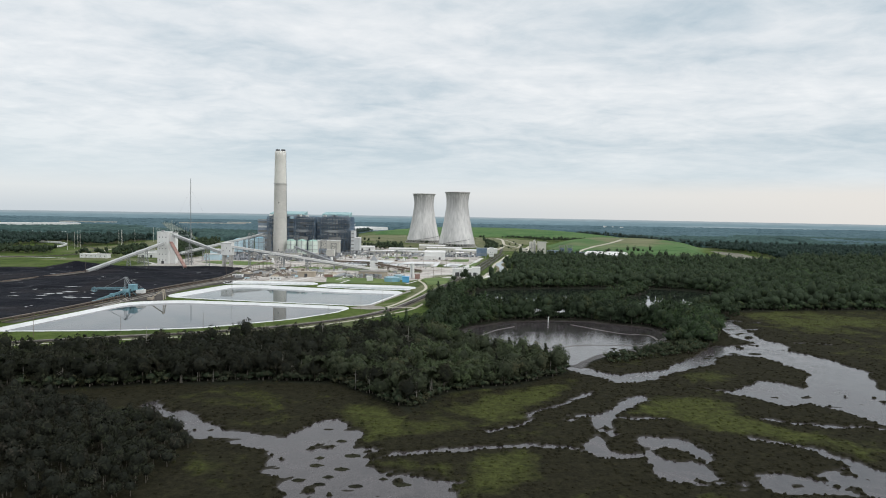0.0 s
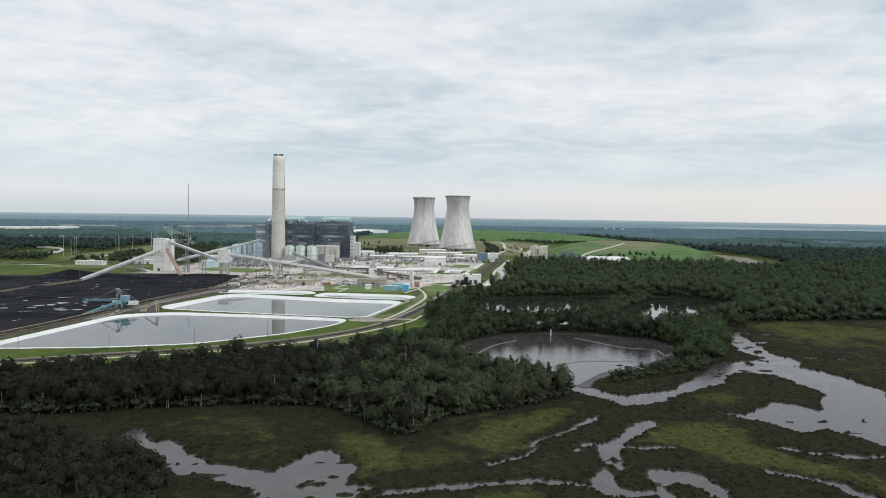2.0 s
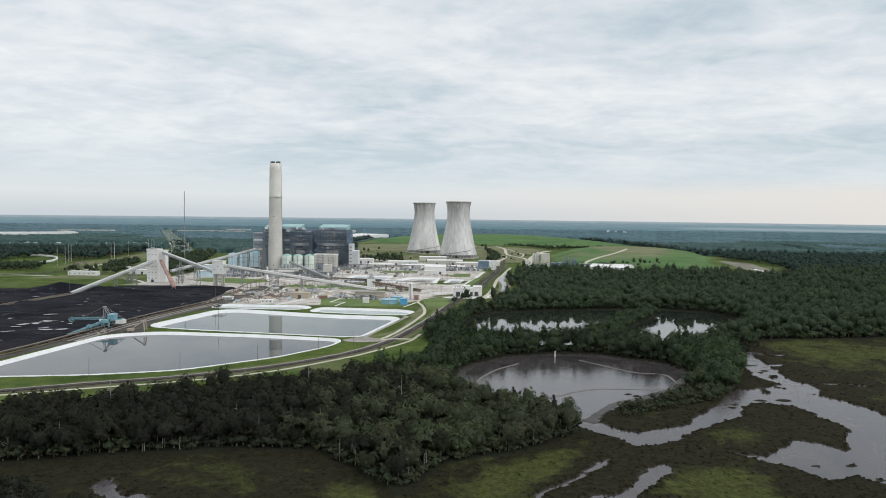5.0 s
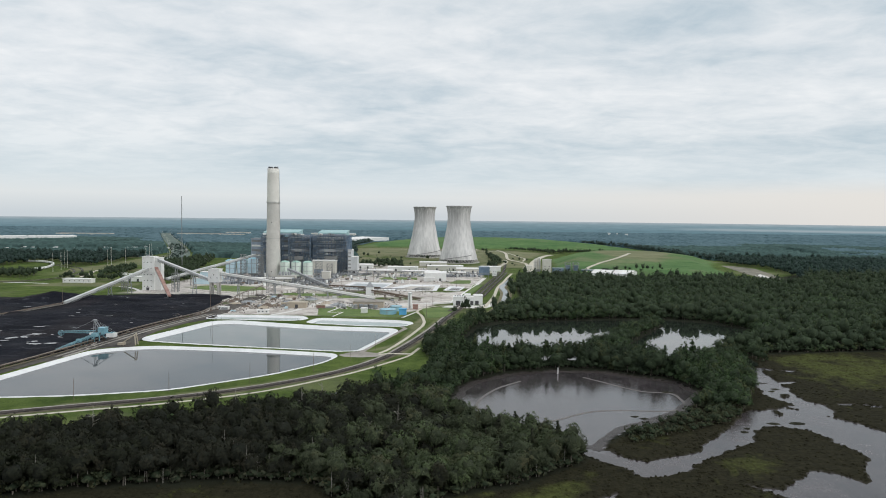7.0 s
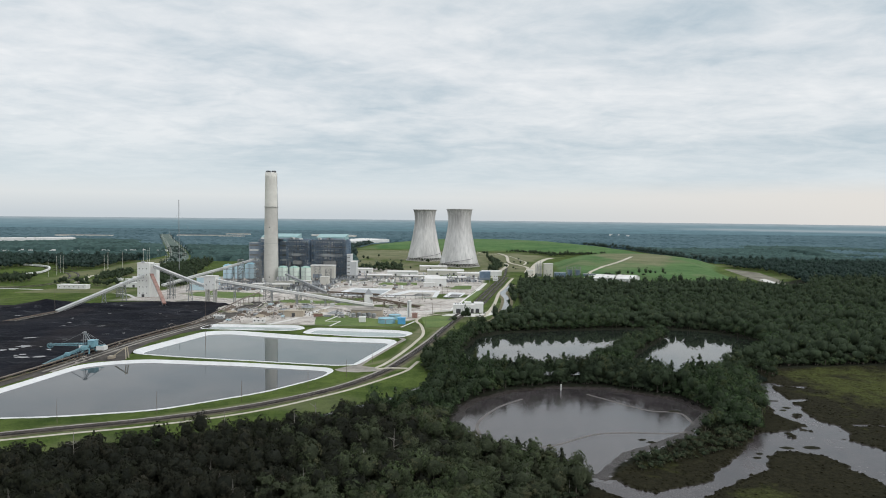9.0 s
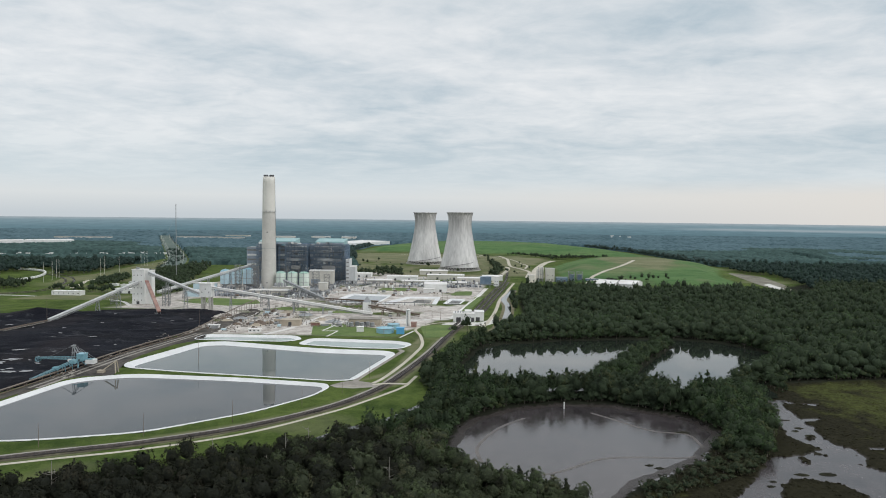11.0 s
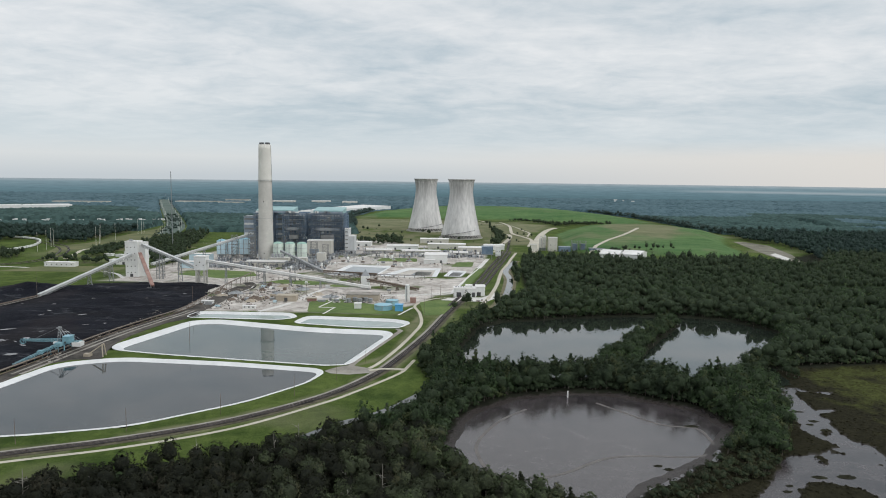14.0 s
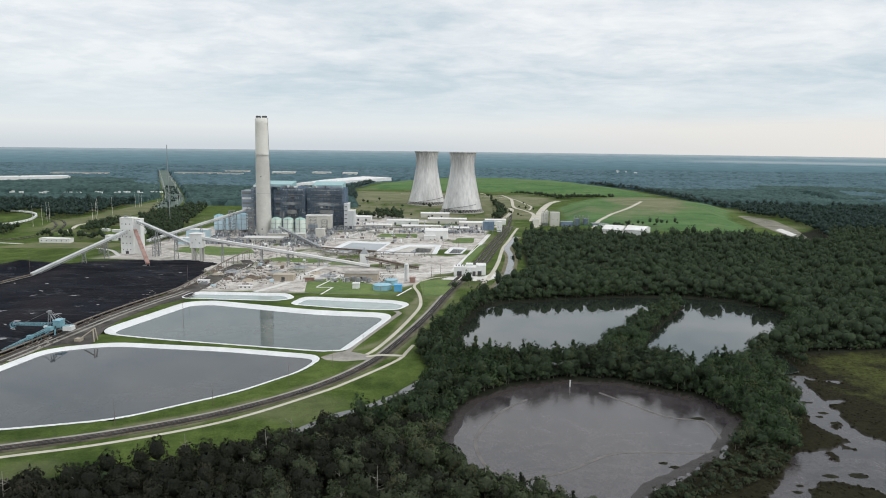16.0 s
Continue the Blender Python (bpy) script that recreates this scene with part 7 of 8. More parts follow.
scatter(spots_in(PENINSULA, 5.4, 83, lambda x, y: y <= 470, keep=0.7), MID_KINDS, "woods_bank", "stunted trees on the low bank", (M_TRUNK, M_CORE_GREEN, M_LEAF_EDGE), (0.25, 0.5))
in_sight = lambda x, y: (x < 0.67 * y + 20) & ((y < 1250) | (x < 258) | (x > 372))  # noqa: E731
scatter(spots_in(FOREST_FAR, 7.8, 90, lambda x, y: in_sight(x, y) & (y < 960)), FAR_KINDS + [broadleaf(26, 15, 7.4, 11, 100, 0.56, 4, 9, 0, 0.22), broadleaf(27, 19.5, 4.2, 8, 60, 0.50, 4, 8, 0, 0.22)], "woods_far", "wide dense green woods beyond the ponds", GREEN_TINTS, (0.6, 1.2))
scatter(spots_in(FOREST_FAR, 8.2, 91, lambda x, y: in_sight(x, y) & (y >= 960)), THIN_KINDS + [broadleaf(29, 19.5, 4.4, 7, 28, 0.7, 3, 7, 0, 0.22)], "woods_far", "wide dense green woods behind the first stands", GREEN_TINTS, (0.6, 1.2))
scatter(spots_in([(-10, 580), (0, 880), (400, 880), (400, 640), (232, 570)], 4.6, 93, lambda x, y: (wet(x, y) < 13) & (y > 592), 0.75), SHRUBS + MID_KINDS[:2], "shrubs", "dark scrub overhanging the pond banks", GREEN_TINTS, (0.45, 0.95))
edge_band = spots_in(FOREST_NEAR, 5.0, 95, lambda x, y: (y < np.where(x < -60, 345 + 0.1 * (x + 60), 400)) & (dist_line(x, y, FOREST_NEAR) > -12), 0.55)
plant_trees(edge_band[::2][:110], tree_meshes(PALMS, (M_SNAG, M_CORE, M_PALM), "palm"), "palm_tree", "slim cabbage palm at the marsh edge", "marsh edge palms", (0.85, 1.3))
plant_trees(edge_band[1::2][:60], tree_meshes(SNAGS, (M_SNAG, M_CORE, M_LEAF), "snag"), "dead_tree", "bleached dead tree at the marsh edge", "dead trees", (0.7, 1.2))
scatter(spots_in(FOREST_NEAR, 3.0, 97, lambda x, y: (y < 410) & (dist_line(x, y, FOREST_NEAR) > -8), 0.8), SHRUBS, "shrubs", "low scrub along the marsh edge", (M_TRUNK, M_CORE_GREEN, M_LEAF_EDGE), (0.7, 1.5))
scatter(spots_in([(95, 392), (168, 432), (200, 500), (222, 585), (204, 585), (180, 510), (160, 470), (98, 408)], 3.2, 98, keep=0.6), SHRUBS, "shrubs", "low scrub on the lagoon bank", (M_TRUNK, M_CORE_GREEN, M_LEAF_EDGE), (0.5, 1.2))
bank_pines = spots_in([(20, 345), (70, 372), (60, 395), (20, 420)], 8, 99, keep=0.5)
plant_trees(bank_pines[:14], tree_meshes(PINES, TREE_TINTS, "pine"), "pine_tree", "dark pointed conifer by the lagoon", "conifers by the lagoon", (0.5, 0.8))
scatter(spots_in(FOREST_NEAR, 3.2, 197, lambda x, y: (y > 392) & (y < 640) & (dist_line(x, y, FOREST_NEAR) > -9), 0.9), SHRUBS, "shrubs", "dense scrub round the lagoon", GREEN_TINTS, (1.0, 2.0))
scatter(spots_in(FOREST_FAR, 4.0, 198, lambda x, y: (y < 860) & (x < 0.67 * y + 20) & (dist_line(x, y, FOREST_FAR) > -9), 0.9), SHRUBS, "shrubs", "dense scrub along the far wood edge", GREEN_TINTS, (1.1, 2.1))
# trees and hedges inside the plant
PLANT_WOODS = [[(-120, 1520), (-90, 1500), (-110, 1660), (-170, 1640)], [(103, 2129), (124, 1930), (134, 1765), (126, 1640), (100, 1500), (87, 1540), (112, 1700), (112, 1800)], [(190, 2350), (240, 2325), (277, 2250), (309, 2120), (359, 2165), (434, 2205), (485, 2190), (500, 2225), (434, 2250), (360, 2215), (320, 2190), (285, 2300), (240, 2360)], [(-380, 1480), (-250, 1500), (-260, 1600), (-380, 1640)], [(6, 820), (20, 826), (44, 884), (30, 872)], [(-260, 1540), (-130, 1510), (-140, 1560), (-260, 1600)], [(90, 1000), (100, 1000), (110, 1180), (100, 1180)], [(280, 1385), (430, 1390), (430, 1402), (280, 1400)]]
for k, c in enumerate(PLANT_WOODS):
    scatter(spots_in(c, 8.0, 120 + k, keep=0.8), THIN_KINDS, "copse", "small copse of green trees near the plant", GREEN_TINTS, (0.55, 1.0))


def far_woods():
    """The canopy of the distant woods, one rough sheet with gaps for fields and the plant."""
    ys = np.exp(np.arange(math.log(1090), math.log(4880), 0.0034))
    us = np.arange(-0.74, 0.76, 0.0027)
    y, u = np.meshgrid(ys, us, indexing="ij")
    x, y = (u * y).ravel() + rng.uniform(-1.5, 1.5, y.size), y.ravel() + rng.uniform(-2, 2, y.size)
    g = 11.0 * np.maximum(1, np.round(y / 700) / 2.6)
    i, j = np.floor(x / g), np.floor(y / g)
    best, tone = np.full(x.shape, 9.0), np.zeros(x.shape)
    for a in (-1, 0, 1):
        for b in (-1, 0, 1):
            h1 = np.abs(np.sin((i + a) * 127.1 + (j + b) * 311.7) * 43758.5453) % 1
            h2 = np.abs(np.sin((i + a) * 269.5 + (j + b) * 183.3) * 43758.5453) % 1
            r = np.hypot(x / g - i - a - h1, y / g - j - b - h2)
            tone = np.where(r < best, (h1 * 7.3 + h2 * 3.1) % 1, tone)
            best = np.minimum(best, r)
    stand = rough_noise(x, y, 260, 61)
    z = 3 + (6 + 5 * stand + 5 * tone) * np.sqrt(np.clip(1.0 - best**2 * 1.25, np.interp(y, (1800, 3600), (0.04, 0.35)), 1)) + 3.0 * rng.random(x.size)
    z = np.where(dist_line(x, y, [(-640, 2330), (-460, 2600), (-230, 3040), (-264, 3118), (-428, 2748), (-556, 2550)]) < 30, z * 0.35, z)
    gone = dist_line(x, y, [(-900, 900), (-900, 1150), (-720, 1240), (-800, 1290), (-900, 1540), (-860, 1560), (-770, 1420), (-735, 1475), (-765, 1790), (-790, 1960), (-690, 1960), (-640, 1660), (-600, 1560), (-500, 1500), (-380, 1480), (-200, 1660), (-260, 2000), (-340, 2460), (-310, 2940), (-100, 3320), (300, 3280), (585, 3020), (675, 2620), (690, 2330), (715, 1900), (672, 1690), (700, 1640), (650, 1440), (600, 1300), (520, 1180), (0, 900)]) < 4
    gone |= dist_line(x, y, FOREST_FAR) < 0
    gone |= (y < 1320) & (x > -500)
    gone |= (y < 1340) & (x > -950)
    gone |= (y < np.where(x < 0, 1780, 1900)) & (y > 1320)
    lane = dist_line(x, y, [(-640, 1660), (-752, 1973), (-960, 2450), (-1390, 3420), (-1640, 4000)], False)
    gone |= lane < 34
    gone |= (np.abs(dist_line(x, y, [(1232, 2550), (1190, 2380), (1146, 2180), (1480, 2110)], False)) < 30)
    row = y - 2080 - 0.2 * (x + 1296)
    z = np.where((row > -150) & (row < 40) & (x > -1500) & (x < -830), z * 0.16 + 2, z)
    z = np.where(dist_line(x, y, [(-2020, 2300), (-1480, 2690), (-1530, 2870), (-1985, 2540)]) < 10, z * 0.25 + 1, z)
    n = len(us)
    k = (np.arange(len(ys) - 1)[:, None] * n + np.arange(n - 1)).ravel()
    f = np.stack([k, k + 1, k + n + 1, k + n], 1)
    f = f[~gone[f].all(1)]
    z = np.where(gone, 1.5 + hills(x, y), z)
    # Faces farther off take the haze-coloured material.
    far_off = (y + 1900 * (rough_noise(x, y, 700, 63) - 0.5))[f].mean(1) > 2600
    for some, m, label in ((f[~far_off], M_FARWOOD, "wide dark pine woods beyond the plant"), (f[far_off], M_HAZEWOOD, "endless woods hazed blue towards the horizon")):
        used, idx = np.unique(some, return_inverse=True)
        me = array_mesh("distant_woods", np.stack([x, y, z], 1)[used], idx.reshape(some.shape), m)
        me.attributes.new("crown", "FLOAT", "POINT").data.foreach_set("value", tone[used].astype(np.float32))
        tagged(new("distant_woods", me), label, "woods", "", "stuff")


far_woods()
# the nearer edge of those woods, tree by tree
SMALL_KINDS = [broadleaf(s, h, w, 6, 24, 1.0, 3, 6, 0, 0.25) for s, h, w in ((81, 15, 6.4), (82, 18, 5.8), (83, 13, 7.0), (84, 20, 5.2))]
# These two are lightened and blued: distance haze put into the foliage colour.
M_LEAF_HAZY = leaf_mat("haze-paled far foliage", (0.030, 0.047, 0.042), (0.082, 0.112, 0.098), None, 0.03)
M_CORE_HAZY = bough_mat("haze-paled inner far foliage", (0.024, 0.038, 0.035), (0.070, 0.096, 0.085), 0.05)
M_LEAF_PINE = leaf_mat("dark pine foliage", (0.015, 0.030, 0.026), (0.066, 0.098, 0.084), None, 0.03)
M_CORE_PINE = bough_mat("shade-dark inner pine foliage", (0.010, 0.019, 0.017), (0.056, 0.083, 0.072), 0.05)
BEYOND_WEST = [(-900, 1340), (-905, 1545), (-860, 1562), (-772, 1424), (-738, 1478), (-768, 1792), (-780, 1800), (-1260, 1800), (-960, 1340)]
BEYOND_EAST = [(690, 1440), (722, 1640), (684, 1690), (725, 1900), (730, 1925), (1330, 1925), (1010, 1400), (700, 1400), (650, 1290)]
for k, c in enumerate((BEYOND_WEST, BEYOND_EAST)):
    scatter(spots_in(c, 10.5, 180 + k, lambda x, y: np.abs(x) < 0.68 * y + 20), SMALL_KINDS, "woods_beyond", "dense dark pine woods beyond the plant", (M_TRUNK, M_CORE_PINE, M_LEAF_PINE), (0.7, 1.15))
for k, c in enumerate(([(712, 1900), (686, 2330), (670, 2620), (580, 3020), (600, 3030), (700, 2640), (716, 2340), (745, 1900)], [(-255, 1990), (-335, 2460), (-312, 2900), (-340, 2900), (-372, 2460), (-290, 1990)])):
    scatter(spots_in(c, 9.0, 186 + k), SMALL_KINDS, "woods_beyond", "haze-paled green edge of the far woods", (M_TRUNK, M_CORE_HAZY, M_LEAF_HAZY), (0.6, 1.05))
lane_scrub = [(-700, 1700), (-775, 1973), (-985, 2450), (-1010, 2500), (-960, 2500), (-935, 2450), (-728, 1973), (-650, 1700)]
scatter(spots_in(lane_scrub, 13, 189, keep=0.55), SHRUBS, "shrubs", "low scrub in the cleared strip", (M_TRUNK, M_CORE_PINE, M_LEAF_PINE), (0.9, 1.8))
scatter(spots_in([(-250, 1580), (-120, 1560), (170, 1500), (220, 1900), (100, 2050), (-240, 2050)], 22, 190, lambda x, y: (np.hypot(x - 28, y - 1706) > 62) & (np.hypot(x + 62, y - 1908) > 62), 0.2), SHRUBS + FAR_KINDS[:2], "shrubs", "scattered scrub round the cooling towers", GREEN_TINTS, (0.5, 0.95))


# ---- marsh tussocks, clutter, far train ----
def tussocks():
    """Rough clumps of reed over the marsh, each a ragged little cone of blades."""
    x, y = jittered(-200, 420, 185, 640, 2.1, 200)
    d, m = wet(x, y), dist_line(x, y, MARSH)
    dense = rough_noise(x, y, 22, 205)
    r = np.random.default_rng(9)
    ok = (m < 3) & (d > 0.4) & (r.random(len(x)) < np.where(d < 3.5, 0.9, 0.10 + 0.55 * dense**2)) & (x < 0.66 * y + 20) & (x > -0.66 * y - 20) & (dist_line(x, y, WOOD_LEFT) > -3)
    far_skip = (y > 430) & (r.random(len(x)) < 0.45)
    x, y = x[ok & ~far_skip], y[ok & ~far_skip]
    z = height(x, y)
    n = len(x)
    k = 6
    a = np.linspace(0, 2 * np.pi, k, endpoint=False)[None] + r.uniform(0, 6.28, (n, 1))
    rad = r.uniform(0.45, 1.25, (n, 1)) * r.uniform(0.6, 1.3, (n, k))
    h = r.uniform(0.15, 0.62, (n, 1))
    low = np.stack([x[:, None] + rad * np.cos(a), y[:, None] + rad * np.sin(a), np.repeat(z[:, None] - 0.25, k, 1)], 2)
    mid = np.stack([x[:, None] + 0.7 * rad * np.cos(a + 0.4), y[:, None] + 0.7 * rad * np.sin(a + 0.4), z[:, None] + h * r.uniform(0.5, 1.1, (n, k))], 2)
    v = np.concatenate([low, mid], 1).reshape(-1, 3)
    base = (np.arange(n) * 2 * k)[:, None]
    i = np.arange(k)
    f = np.stack([base + i, base + (i + 1) % k, base + k + (i + 1) % k, base + k + i], 2).reshape(-1, 4)
    top = np.stack([base[:, 0] + k, base[:, 0] + k + 1, base[:, 0] + k + 2, base[:, 0] + k + 3], 1)
    top2 = np.stack([base[:, 0] + k, base[:, 0] + k + 3, base[:, 0] + k + 4, base[:, 0] + k + 5], 1)
    me = array_mesh("reed_tussocks", v, np.concatenate([f, top, top2]), M_GROUND)
    me.attributes.new("cover", "FLOAT_COLOR", "POINT").data.foreach_set("color", np.tile(np.array([0, 0, 1, 0], np.float32), len(v)))
    me.attributes.new("bank", "FLOAT", "POINT").data.foreach_set("value", np.repeat(np.exp(-np.clip(wet(x, y), 0, 90) / 11), 2 * k).astype(np.float32))
    me.attributes.new("lush", "FLOAT", "POINT").data.foreach_set("value", np.repeat(lushness(x, y), 2 * k))
    tagged(new("reed_tussocks", me), "ragged clumps of marsh reed and grass", "reeds", "", "stuff")


tussocks()


def container(x, y, turn, colour, label, l=6.1, h=2.6, w=2.4):
    root = thing("container", x, y, 3.1, label, "container", "yard containers", turn)
    part("box", Build().box(-l / 2, l / 2, -w / 2, w / 2, 0.15, h), colour, root)
    part("door", Build().box(l / 2, l / 2 + 0.08, -w / 2 + 0.1, w / 2 - 0.1, 0.2, h - 0.1), M_STEEL_GREY, root)
    return root


def car(x, y, turn, colour, label):
    root = thing("parked_car", x, y, 3.1, label, "car", "parked cars", turn)
    part("body", Build().box(-2.2, 2.2, -0.9, 0.9, 0.35, 0.95), colour, root)
    part("cabin", Build().add([(-1.3, -0.8, 0.95), (1.0, -0.8, 0.95), (1.0, 0.8, 0.95), (-1.3, 0.8, 0.95), (-0.9, -0.7, 1.5), (0.5, -0.7, 1.5), (0.5, 0.7, 1.5), (-0.9, 0.7, 1.5)], [(0, 1, 5, 4), (1, 2, 6, 5), (2, 3, 7, 6), (3, 0, 4, 7), (4, 5, 6, 7)]), M_DARKMETAL, root, "dark glazed cabin")
    for a in (-1.35, 1.35):
        for b in (-0.9, 0.9):
            part("wheel", Build().tube((a, b - 0.1, 0.33), (a, b + 0.1, 0.33), 0.33, n=10), M_DARKMETAL, root)
    return root


random.seed(21)
PAINTS = [(M_WHITE, "white"), (M_STEEL_GREY, "grey"), (M_TAN, "tan"), (M_RUST, "rusty brown"), (M_PIPE, "dull grey"), (M_RUST, "rusty brown"), (M_BLUE_PALE, "pale blue")]
for k in range(42):
    m, word = random.choice(PAINTS)
    u = random.random()
    cx, cy = (random.uniform(-262, -165), random.uniform(815, 990)) if u < 0.5 else (random.uniform(-160, -60), random.uniform(858, 1040)) if u < 0.75 else (random.uniform(-260, -10), random.uniform(1160, 1300))
    container(cx, cy, random.choice((0, 90, 12, -20)), m, f"{word} steel container in the plant yard", random.uniform(3, 9), random.uniform(1.6, 3.2), random.uniform(2, 3.4))
for k in range(40):
    m, word = random.choice(PAINTS[:4])
    rowx, rowy = random.choice(((-585, 1230), (-20, 1200), (-160, 1330), (30, 870), (-230, 940)))
    car(rowx + random.uniform(-24, 24), rowy + random.choice((-9, -3, 3, 9)), random.choice((90, 80, 95)), m, f"{word} car parked on the pale yard")


def scrap_heap(x, y, r, h, material, label, seed):
    g = np.random.default_rng(seed)
    b = Build().lathe([(r * u, h * (1 - u * u)) for u in (1.0, 0.8, 0.55, 0.3, 0.02)], 14)
    b.v = [(p[0] * g.uniform(0.8, 1.2), p[1] * g.uniform(0.8, 1.2), max(-0.2, p[2] * g.uniform(0.6, 1.5) - 0.1)) for p in b.v]
    root = thing("scrap_heap", x, y, 3.1, label, "scrap heap", "scrap heaps")
    part("mound", b, material, root)
    for _ in range(3):
        p = Vector((g.normal() * r * 0.4, g.normal() * r * 0.4, h * 0.7))
        part("beam", Build().beam(p, p + Vector((g.normal() * 2, g.normal() * 2, g.normal() * 0.4)), 0.5, 0.4), M_STEEL_GREY, root)


for k, (x, y) in enumerate(((-268, 905), (-258, 890), (-246, 905), (-238, 862), (-214, 856), (-196, 905), (-222, 930), (-150, 905), (-132, 890), (-270, 930), (-205, 962), (-176, 942))):
    scrap_heap(x, y, 5 + (k % 3) * 2.5, 2.2, (M_RUST, M_TAN, M_STEEL_GREY)[k % 3], "heap of rusty scrap and timber in the yard", 300 + k)


scrap_heap(-214, 868, 10, 3.2, M_RUST, "large rusty heap of scrap iron in the yard", 360)
scrap_heap(-204, 874, 7, 2.6, M_RUST, "rusty heap of scrap iron in the yard", 361)
strip("road", curve([(-262, 880), (-251, 905), (-243, 935), (-246, 965), (-258, 990)], 5), 13, 3.12, M_CINDER, "black coal-stained loading loop", "road")
strip("kerb", curve([(-256, 884), (-247, 906), (-240, 934), (-242, 962)], 5), 1.5, 3.3, M_PAVE, "pale kerb of the loading loop", "kerb", 0.5)


def wagon(p, q, m, word):
    mid, turn = (p + q) / 2, math.degrees(math.atan2(q[1] - p[1], q[0] - p[0]))
    l = float(np.linalg.norm(q - p)) * 0.41
    root = thing("rail_wagon", float(mid[0]), float(mid[1]), 3.2, f"{word} covered rail wagon in a long train", "wagon", "freight train", turn)
    part("body", Build().box(-l, l, -1.5, 1.5, 1.1, 4.4), m, root)
    part("roof", Build().gable(-l, l, -1.5, 1.5, 4.4, 4.8, 0.05), m, root)
    for s in (-0.7, 0.7):
        part("bogie", Build().box(s * l - 1.1, s * l + 1.1, -1.1, 1.1, 0, 1.1), M_DARKMETAL, root)


train = curve([(-870, 1180), (-800, 1250), (-783, 1310), (-782, 1370), (-797, 1420), (-822, 1472), (-854, 1514), (-890, 1540), (-940, 1560)], 12)
railway(curve([(-900, 1060), (-760, 1100), (-680, 1120), (-648, 1175), (-655, 1250), (-684, 1328), (-726, 1398), (-765, 1440), (-830, 1500)], 12), "curved railway siding beyond the coal yard")
railway(curve([(-900, 1072), (-764, 1112), (-690, 1130), (-660, 1178), (-667, 1248), (-696, 1322), (-738, 1388), (-777, 1430), (-842, 1490)], 12), "second curved railway siding beyond the coal yard")
for p, q in zip(train, train[1:]):
    wagon(p, q, M_WHITE, "dusty white")

M_TRODDEN = mat("trodden brown earth", (0.10, 0.095, 0.07), (0.27, 0.25, 0.205), 0.95, 0.03, 0.4, 0.3)
# bare sandy works at the foot of the mounds and beyond the woods
patch([(588, 1290), (606, 1270), (657, 1420), (696, 1600), (677, 1690), (656, 1690), (640, 1600), (614, 1460)], M_TRODDEN, "bare sandy works at the landfill's edge", 3.3, 10)
strip("road", curve([(1232, 2550), (1196, 2404), (1158, 2290), (1146, 2200), (1250, 2160), (1480, 2140)], 14), 12, 3.4, M_SAND, "pale sandy track cut through the woods", "road")
slab("pit_water", rounded([(614, 1415), (636, 1440), (620, 1345), (598, 1320)], 4), 3.45, M_PAVE, "pale settling pan on the sandy works", 0.2)


# ---- process clutter in the yard ----
def skid_kinds():
    """Five sorts of small plant set on concrete pads, to be copied about."""
    out = []
    for k in range(5):
        g = np.random.default_rng(400 + k)
        root = thing("process_skid", -240 + 8 * k, 1120, 3.05, ("grey steel vessel on a concrete pad", "pale tank with pipework on a pad", "pump set with grey pipework", "small white cabinet and pipe frame", "rusty steel frame with a vessel")[k], "process plant", "process skids")
        part("pad", Build().box(-4, 4, -3, 3, 0, 0.35), M_PAVE, root)
        if k in (0, 4):
            part("vessel", Build().tube((-3, 0, 2.2), (3, 0, 2.2), 1.3, n=14), M_STEEL_GREY if k == 0 else M_RUST, root)
            for s in (-2, 2):
                part("saddle", Build().box(s - 0.3, s + 0.3, -1, 1, 0.3, 1.4), M_CONC, root)
        elif k == 1:
            part("tank", Build().lathe([(1.9, 0.3), (1.9, 5.2), (0.1, 6.0)], 18), M_WHITE, root, "", True)
        else:
            part("cabinet", Build().box(-2.5, 0, -1.5, 1.5, 0.3, 3.0), M_WHITE if k == 3 else M_PIPE, root)
        for _ in range(4):
            x0, y0, z1 = g.uniform(-3.5, 3.5), g.uniform(-2.6, 2.6), g.uniform(2, 5.5)
            part("pipe", Build().tube((x0, y0, 0.3), (x0, y0, z1), 0.22, n=6).tube((x0, y0, z1), (x0 + g.uniform(-3, 3), y0, z1), 0.22, n=6), M_PIPE, root)
        out.append(root)
    return out


SKIDS = skid_kinds()
random.seed(77)
ZONES = [(-300, -180, 1100, 1200, 44), (-345, -225, 1225, 1335, 36), (-180, -60, 1170, 1330, 30), (-60, 60, 1290, 1400, 16), (-130, -85, 855, 905, 8), (-330, -290, 1080, 1200, 14), (-250, -160, 1240, 1320, 16)]
for x0, x1, y0, y1, n in ZONES:
    for _ in range(n):
        copy_thing(random.choice(SKIDS), pose(random.uniform(x0, x1), random.uniform(y0, y1), 3.05, 0, 0, random.choice((0, 90, 15, 180))))
for _ in range(26):
    pole(random.uniform(-260, 20), random.uniform(870, 1330), random.uniform(10, 17), "thin pale lamp pole in the plant yard", "yard lamp poles", False, 3.0, 0.2)
strip("road", curve([(-626, 1215), (-648, 1288), (-668, 1356), (-640, 1420)], 12), 7, 3.06, M_SAND, "pale access road across the grass", "road")
strip("road", curve([(-760, 1120), (-655, 1110), (-598, 1098), (-538, 1087), (-470, 1060), (-430, 1010)], 12), 5, 3.07, M_PAVE, "pale road behind the coal yard", "road")
strip("road", curve([(-700, 1500), (-640, 1380), (-560, 1330), (-470, 1320)], 12), 6, 3.07, M_SAND, "pale dirt track by the copses", "road")
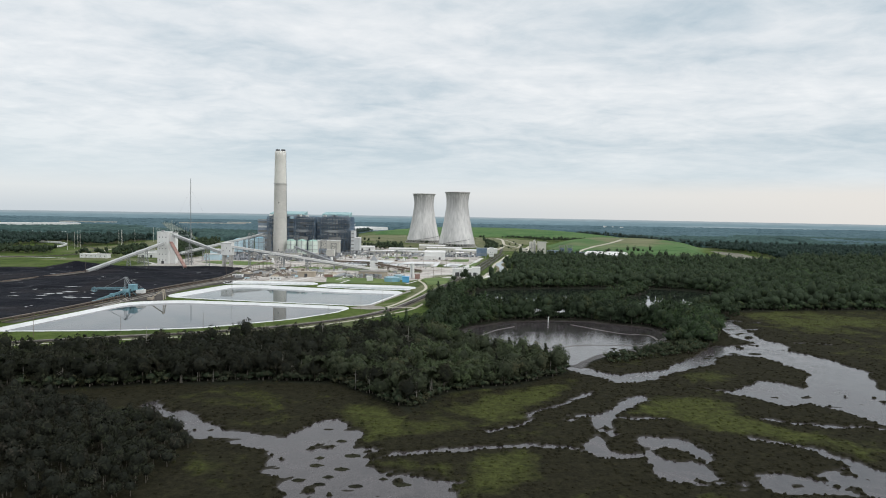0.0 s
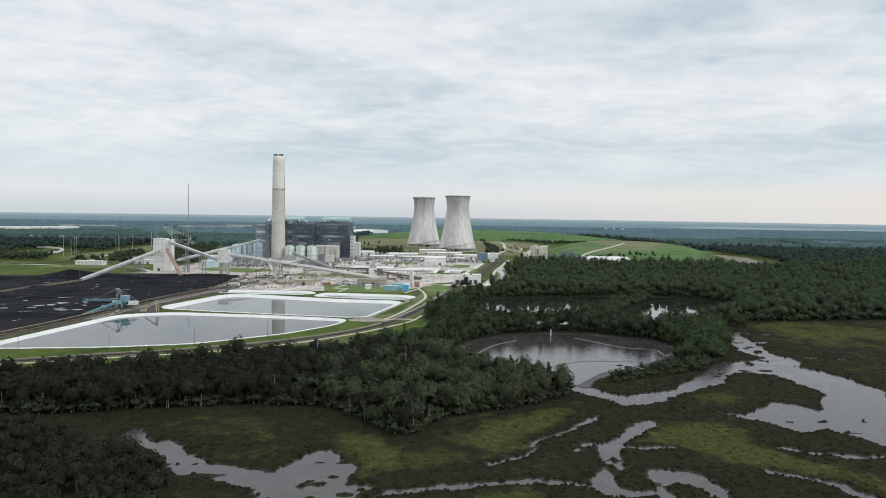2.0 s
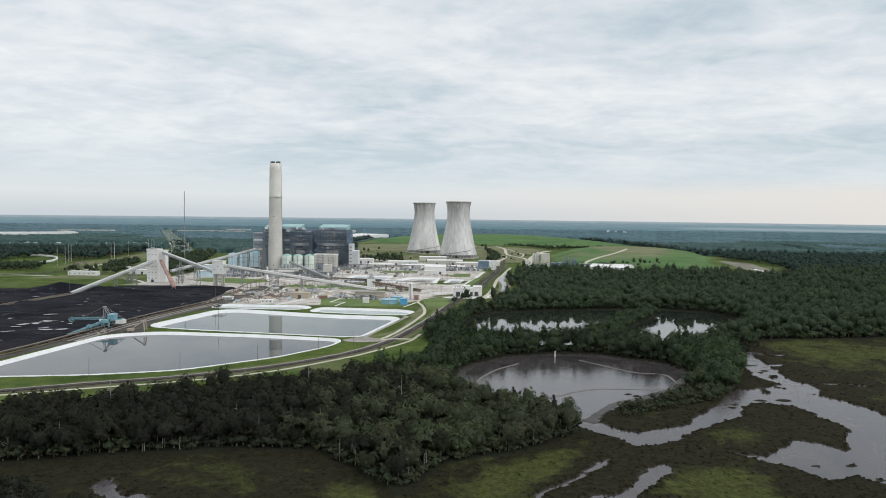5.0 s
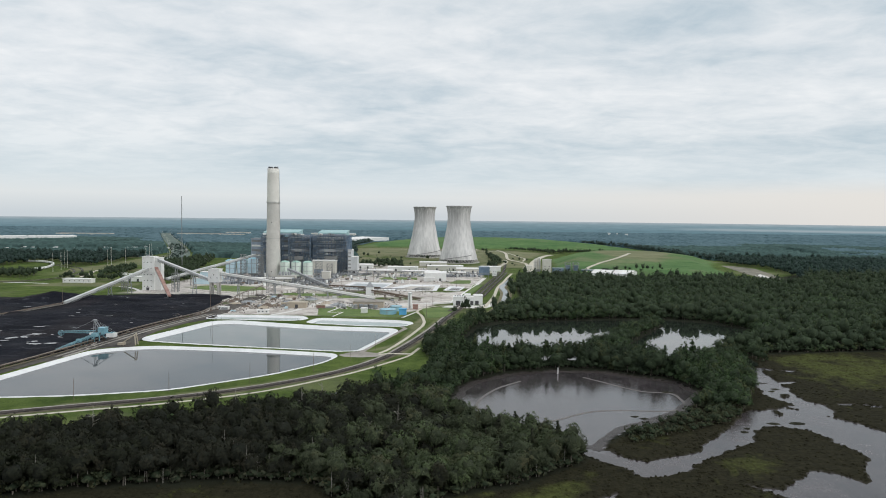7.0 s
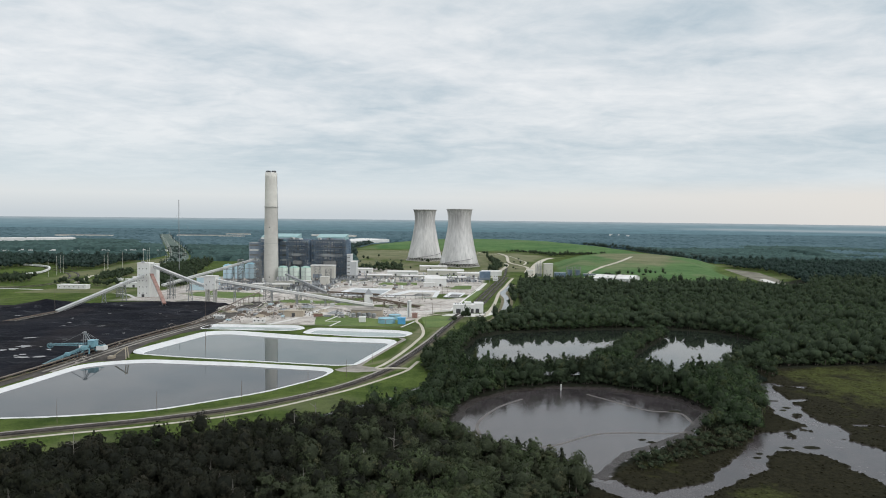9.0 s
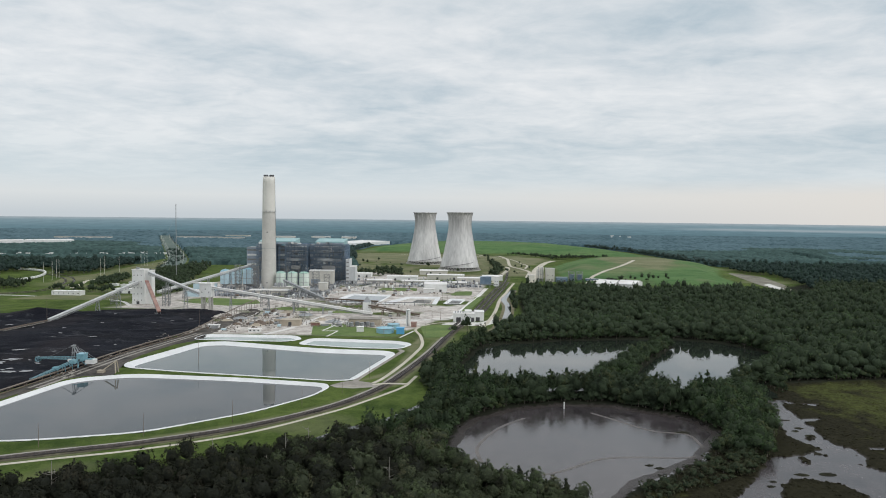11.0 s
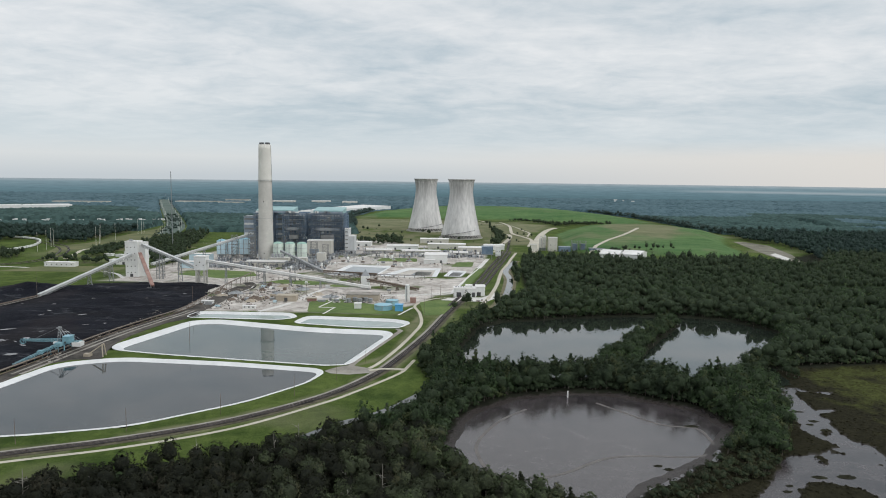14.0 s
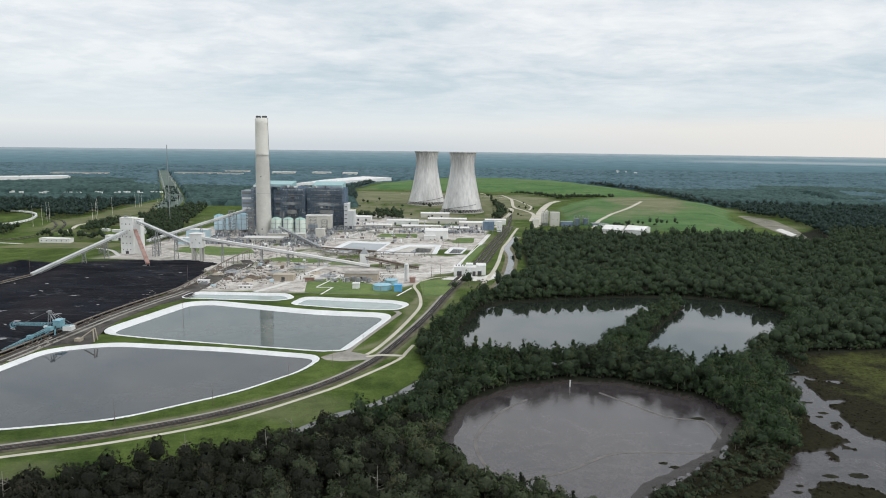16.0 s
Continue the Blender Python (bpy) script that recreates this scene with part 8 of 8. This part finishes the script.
FIELDS = [[(-700, 1282), (-678, 1330), (-641, 1648), (-690, 1900), (-755, 1900), (-755, 1784), (-727, 1475), (-750, 1414)], [(-640, 1060), (-480, 1070), (-470, 1120), (-600, 1130)], [(-620, 1340), (-520, 1320), (-480, 1420), (-600, 1470)], [(-200, 1660), (-120, 1640), (-100, 1760), (-200, 1800)]]
M_FIELD = mat("dry rough grass", (0.075, 0.095, 0.035), (0.17, 0.165, 0.08), 0.95, 0.02, 0.2, 0.4)
for c in FIELDS:
    patch(c, M_FIELD, "patch of dry rough grass", 3.10, 14, "rough_grass")
SIDE_WOODS = [[(-637, 1330), (-647, 1405), (-610, 1400), (-575, 1262), (-608, 1240)], [(-640, 1168), (-520, 1148), (-515, 1172), (-630, 1190)], [(-620, 1480), (-605, 1610), (-500, 1440), (-417, 1150), (-450, 1140), (-500, 1250)], [(-640, 1570), (-620, 1600), (-607, 1740), (-570, 1720), (-501, 1460), (-523, 1400)], [(-900, 1190), (-700, 1185), (-715, 1250), (-780, 1290), (-900, 1290)], [(-300, 1500), (-250, 1500), (-250, 1580), (-300, 1600)]]
for k, c in enumerate(SIDE_WOODS):
    scatter(spots_in(c, 7.5, 160 + k, keep=0.85), THIN_KINDS, "copse", "green copse of trees beyond the coal yard", GREEN_TINTS, (0.5, 0.95))

# the cleared strip for the lines, scrubby and pale, and the wide river on the horizon
lane_line = curve([(-660, 1700), (-752, 1973), (-960, 2450), (-1390, 3420), (-1640, 4000)], 12)
strip("cleared_strip", lane_line, 50, 3.2, mat("pale cleared scrub", (0.062, 0.092, 0.080), (0.150, 0.185, 0.158), 0.95, 0.012, 0.09, 0.4), "pale scrubby strip cleared under the power lines", "ground", 0.4)
for k, (px, py) in enumerate(((-585, 1262), (-560, 1250), (-540, 1242), (-520, 1232), (-500, 1238), (-565, 1290), (-545, 1282), (-525, 1272))):
    box_building(px, py, 16, 6, 3.5, M_WHITE, M_WHITE_ROOF, "long white site trailer among parked cars", turn=-20 + 5 * (k % 3), name="site_trailer")
box_building(-602, 1118, 46, 12, 6, M_WHITE, M_WHITE_ROOF, "low white office building on the grass", windows=6, turn=-3)


# ---- loose scrap and dense small steelwork ----
def litter(name, zones, count, size, tall, material, label, seed):
    """Countless small boards, boxes and pipes strewn over the yard, joined."""
    g = np.random.default_rng(seed)
    b = Build()
    for x0, x1, y0, y1, share in zones:
        hubs = np.stack([g.uniform(x0, x1, 12), g.uniform(y0, y1, 12)], 1)
        for _ in range(int(count * share)):
            h = hubs[g.integers(12)]
            px, py = np.clip(h[0] + g.normal() * (x1 - x0) * 0.08, x0, x1), np.clip(h[1] + g.normal() * (y1 - y0) * 0.08, y0, y1)
            l, w, t = size * g.uniform(0.4, 2.2), size * g.uniform(0.15, 0.7), tall * g.uniform(0.2, 1.2)
            if g.random() < 0.3:
                l, w, t = size * g.uniform(0.2, 0.5), size * g.uniform(0.2, 0.4), tall * g.uniform(0.8, 2.4)
            if g.random() < 0.5:
                l, w = w, l
            b.box(px - l / 2, px + l / 2, py - w / 2, py + w / 2, 3.0, 3.1 + t)
    return tagged(part(name, b, material), label, "clutter", "", "stuff")


litter("yard_scrap", [(-272, -165, 812, 990, 0.5), (-165, -60, 855, 1040, 0.25), (-250, -20, 1000, 1060, 0.25)], 900, 2.2, 0.8, M_DEBRIS, "strewn scrap, timber and pipes on the yard", 500)
litter("plant_steelwork", [(-345, -195, 1190, 1340, 0.45), (-390, -300, 1130, 1230, 0.2), (-190, 60, 1290, 1420, 0.2), (-300, -180, 1090, 1190, 0.15)], 1300, 4.0, 3.6, M_WORKS, "dense small tanks, frames and pipes round the boilers", 501)
litter("coal_edge_clutter", [(-300, -282, 600, 700, 0.3), (-292, -270, 700, 800, 0.3), (-284, -262, 800, 960, 0.4)], 170, 1.5, 0.7, M_DEBRIS, "pipes, plates and spill along the belt conveyor", 502)


def hummock(x, y, r, seed):
    """A low reed hummock standing out of the mud."""
    g = np.random.default_rng(seed)
    b = Build().lathe([(r * u, 0.55 * (1 - u * u)) for u in (1.0, 0.85, 0.6, 0.3, 0.02)], 12)
    b.v = [(p[0] * g.uniform(0.7, 1.4) * 1.5, p[1] * g.uniform(0.7, 1.2), p[2] * g.uniform(0.6, 1.4) - 0.05) for p in b.v]
    root = thing("reed_hummock", x, y, -0.02, "small dark reed hummock in the mud", "hummock", "reed hummocks")
    part("mound", b, M_REED, root)


for k, (hx, hy, r) in enumerate(((111, 441, 1.6), (115, 437, 1.8), (147, 497, 2.6), (62, 405, 2.4), (162, 415, 1.4), (166, 421, 1.2), (223, 509, 2.0), (218, 503, 1.6), (222, 494, 2.2), (185, 431, 2.4), (199, 432, 3.2), (184, 418, 2.6), (-38, 252, 1.4), (-32, 237, 2.0), (-43, 234, 1.2), (-43, 227, 1.6), (-37, 217, 1.3), (-46, 214, 1.5), (-39, 211, 1.4), (-19, 216, 0.9), (-13, 212, 2.0), (-27, 210, 1.5), (-34, 224, 1.7))):
    hummock(hx, hy, r, 600 + k)
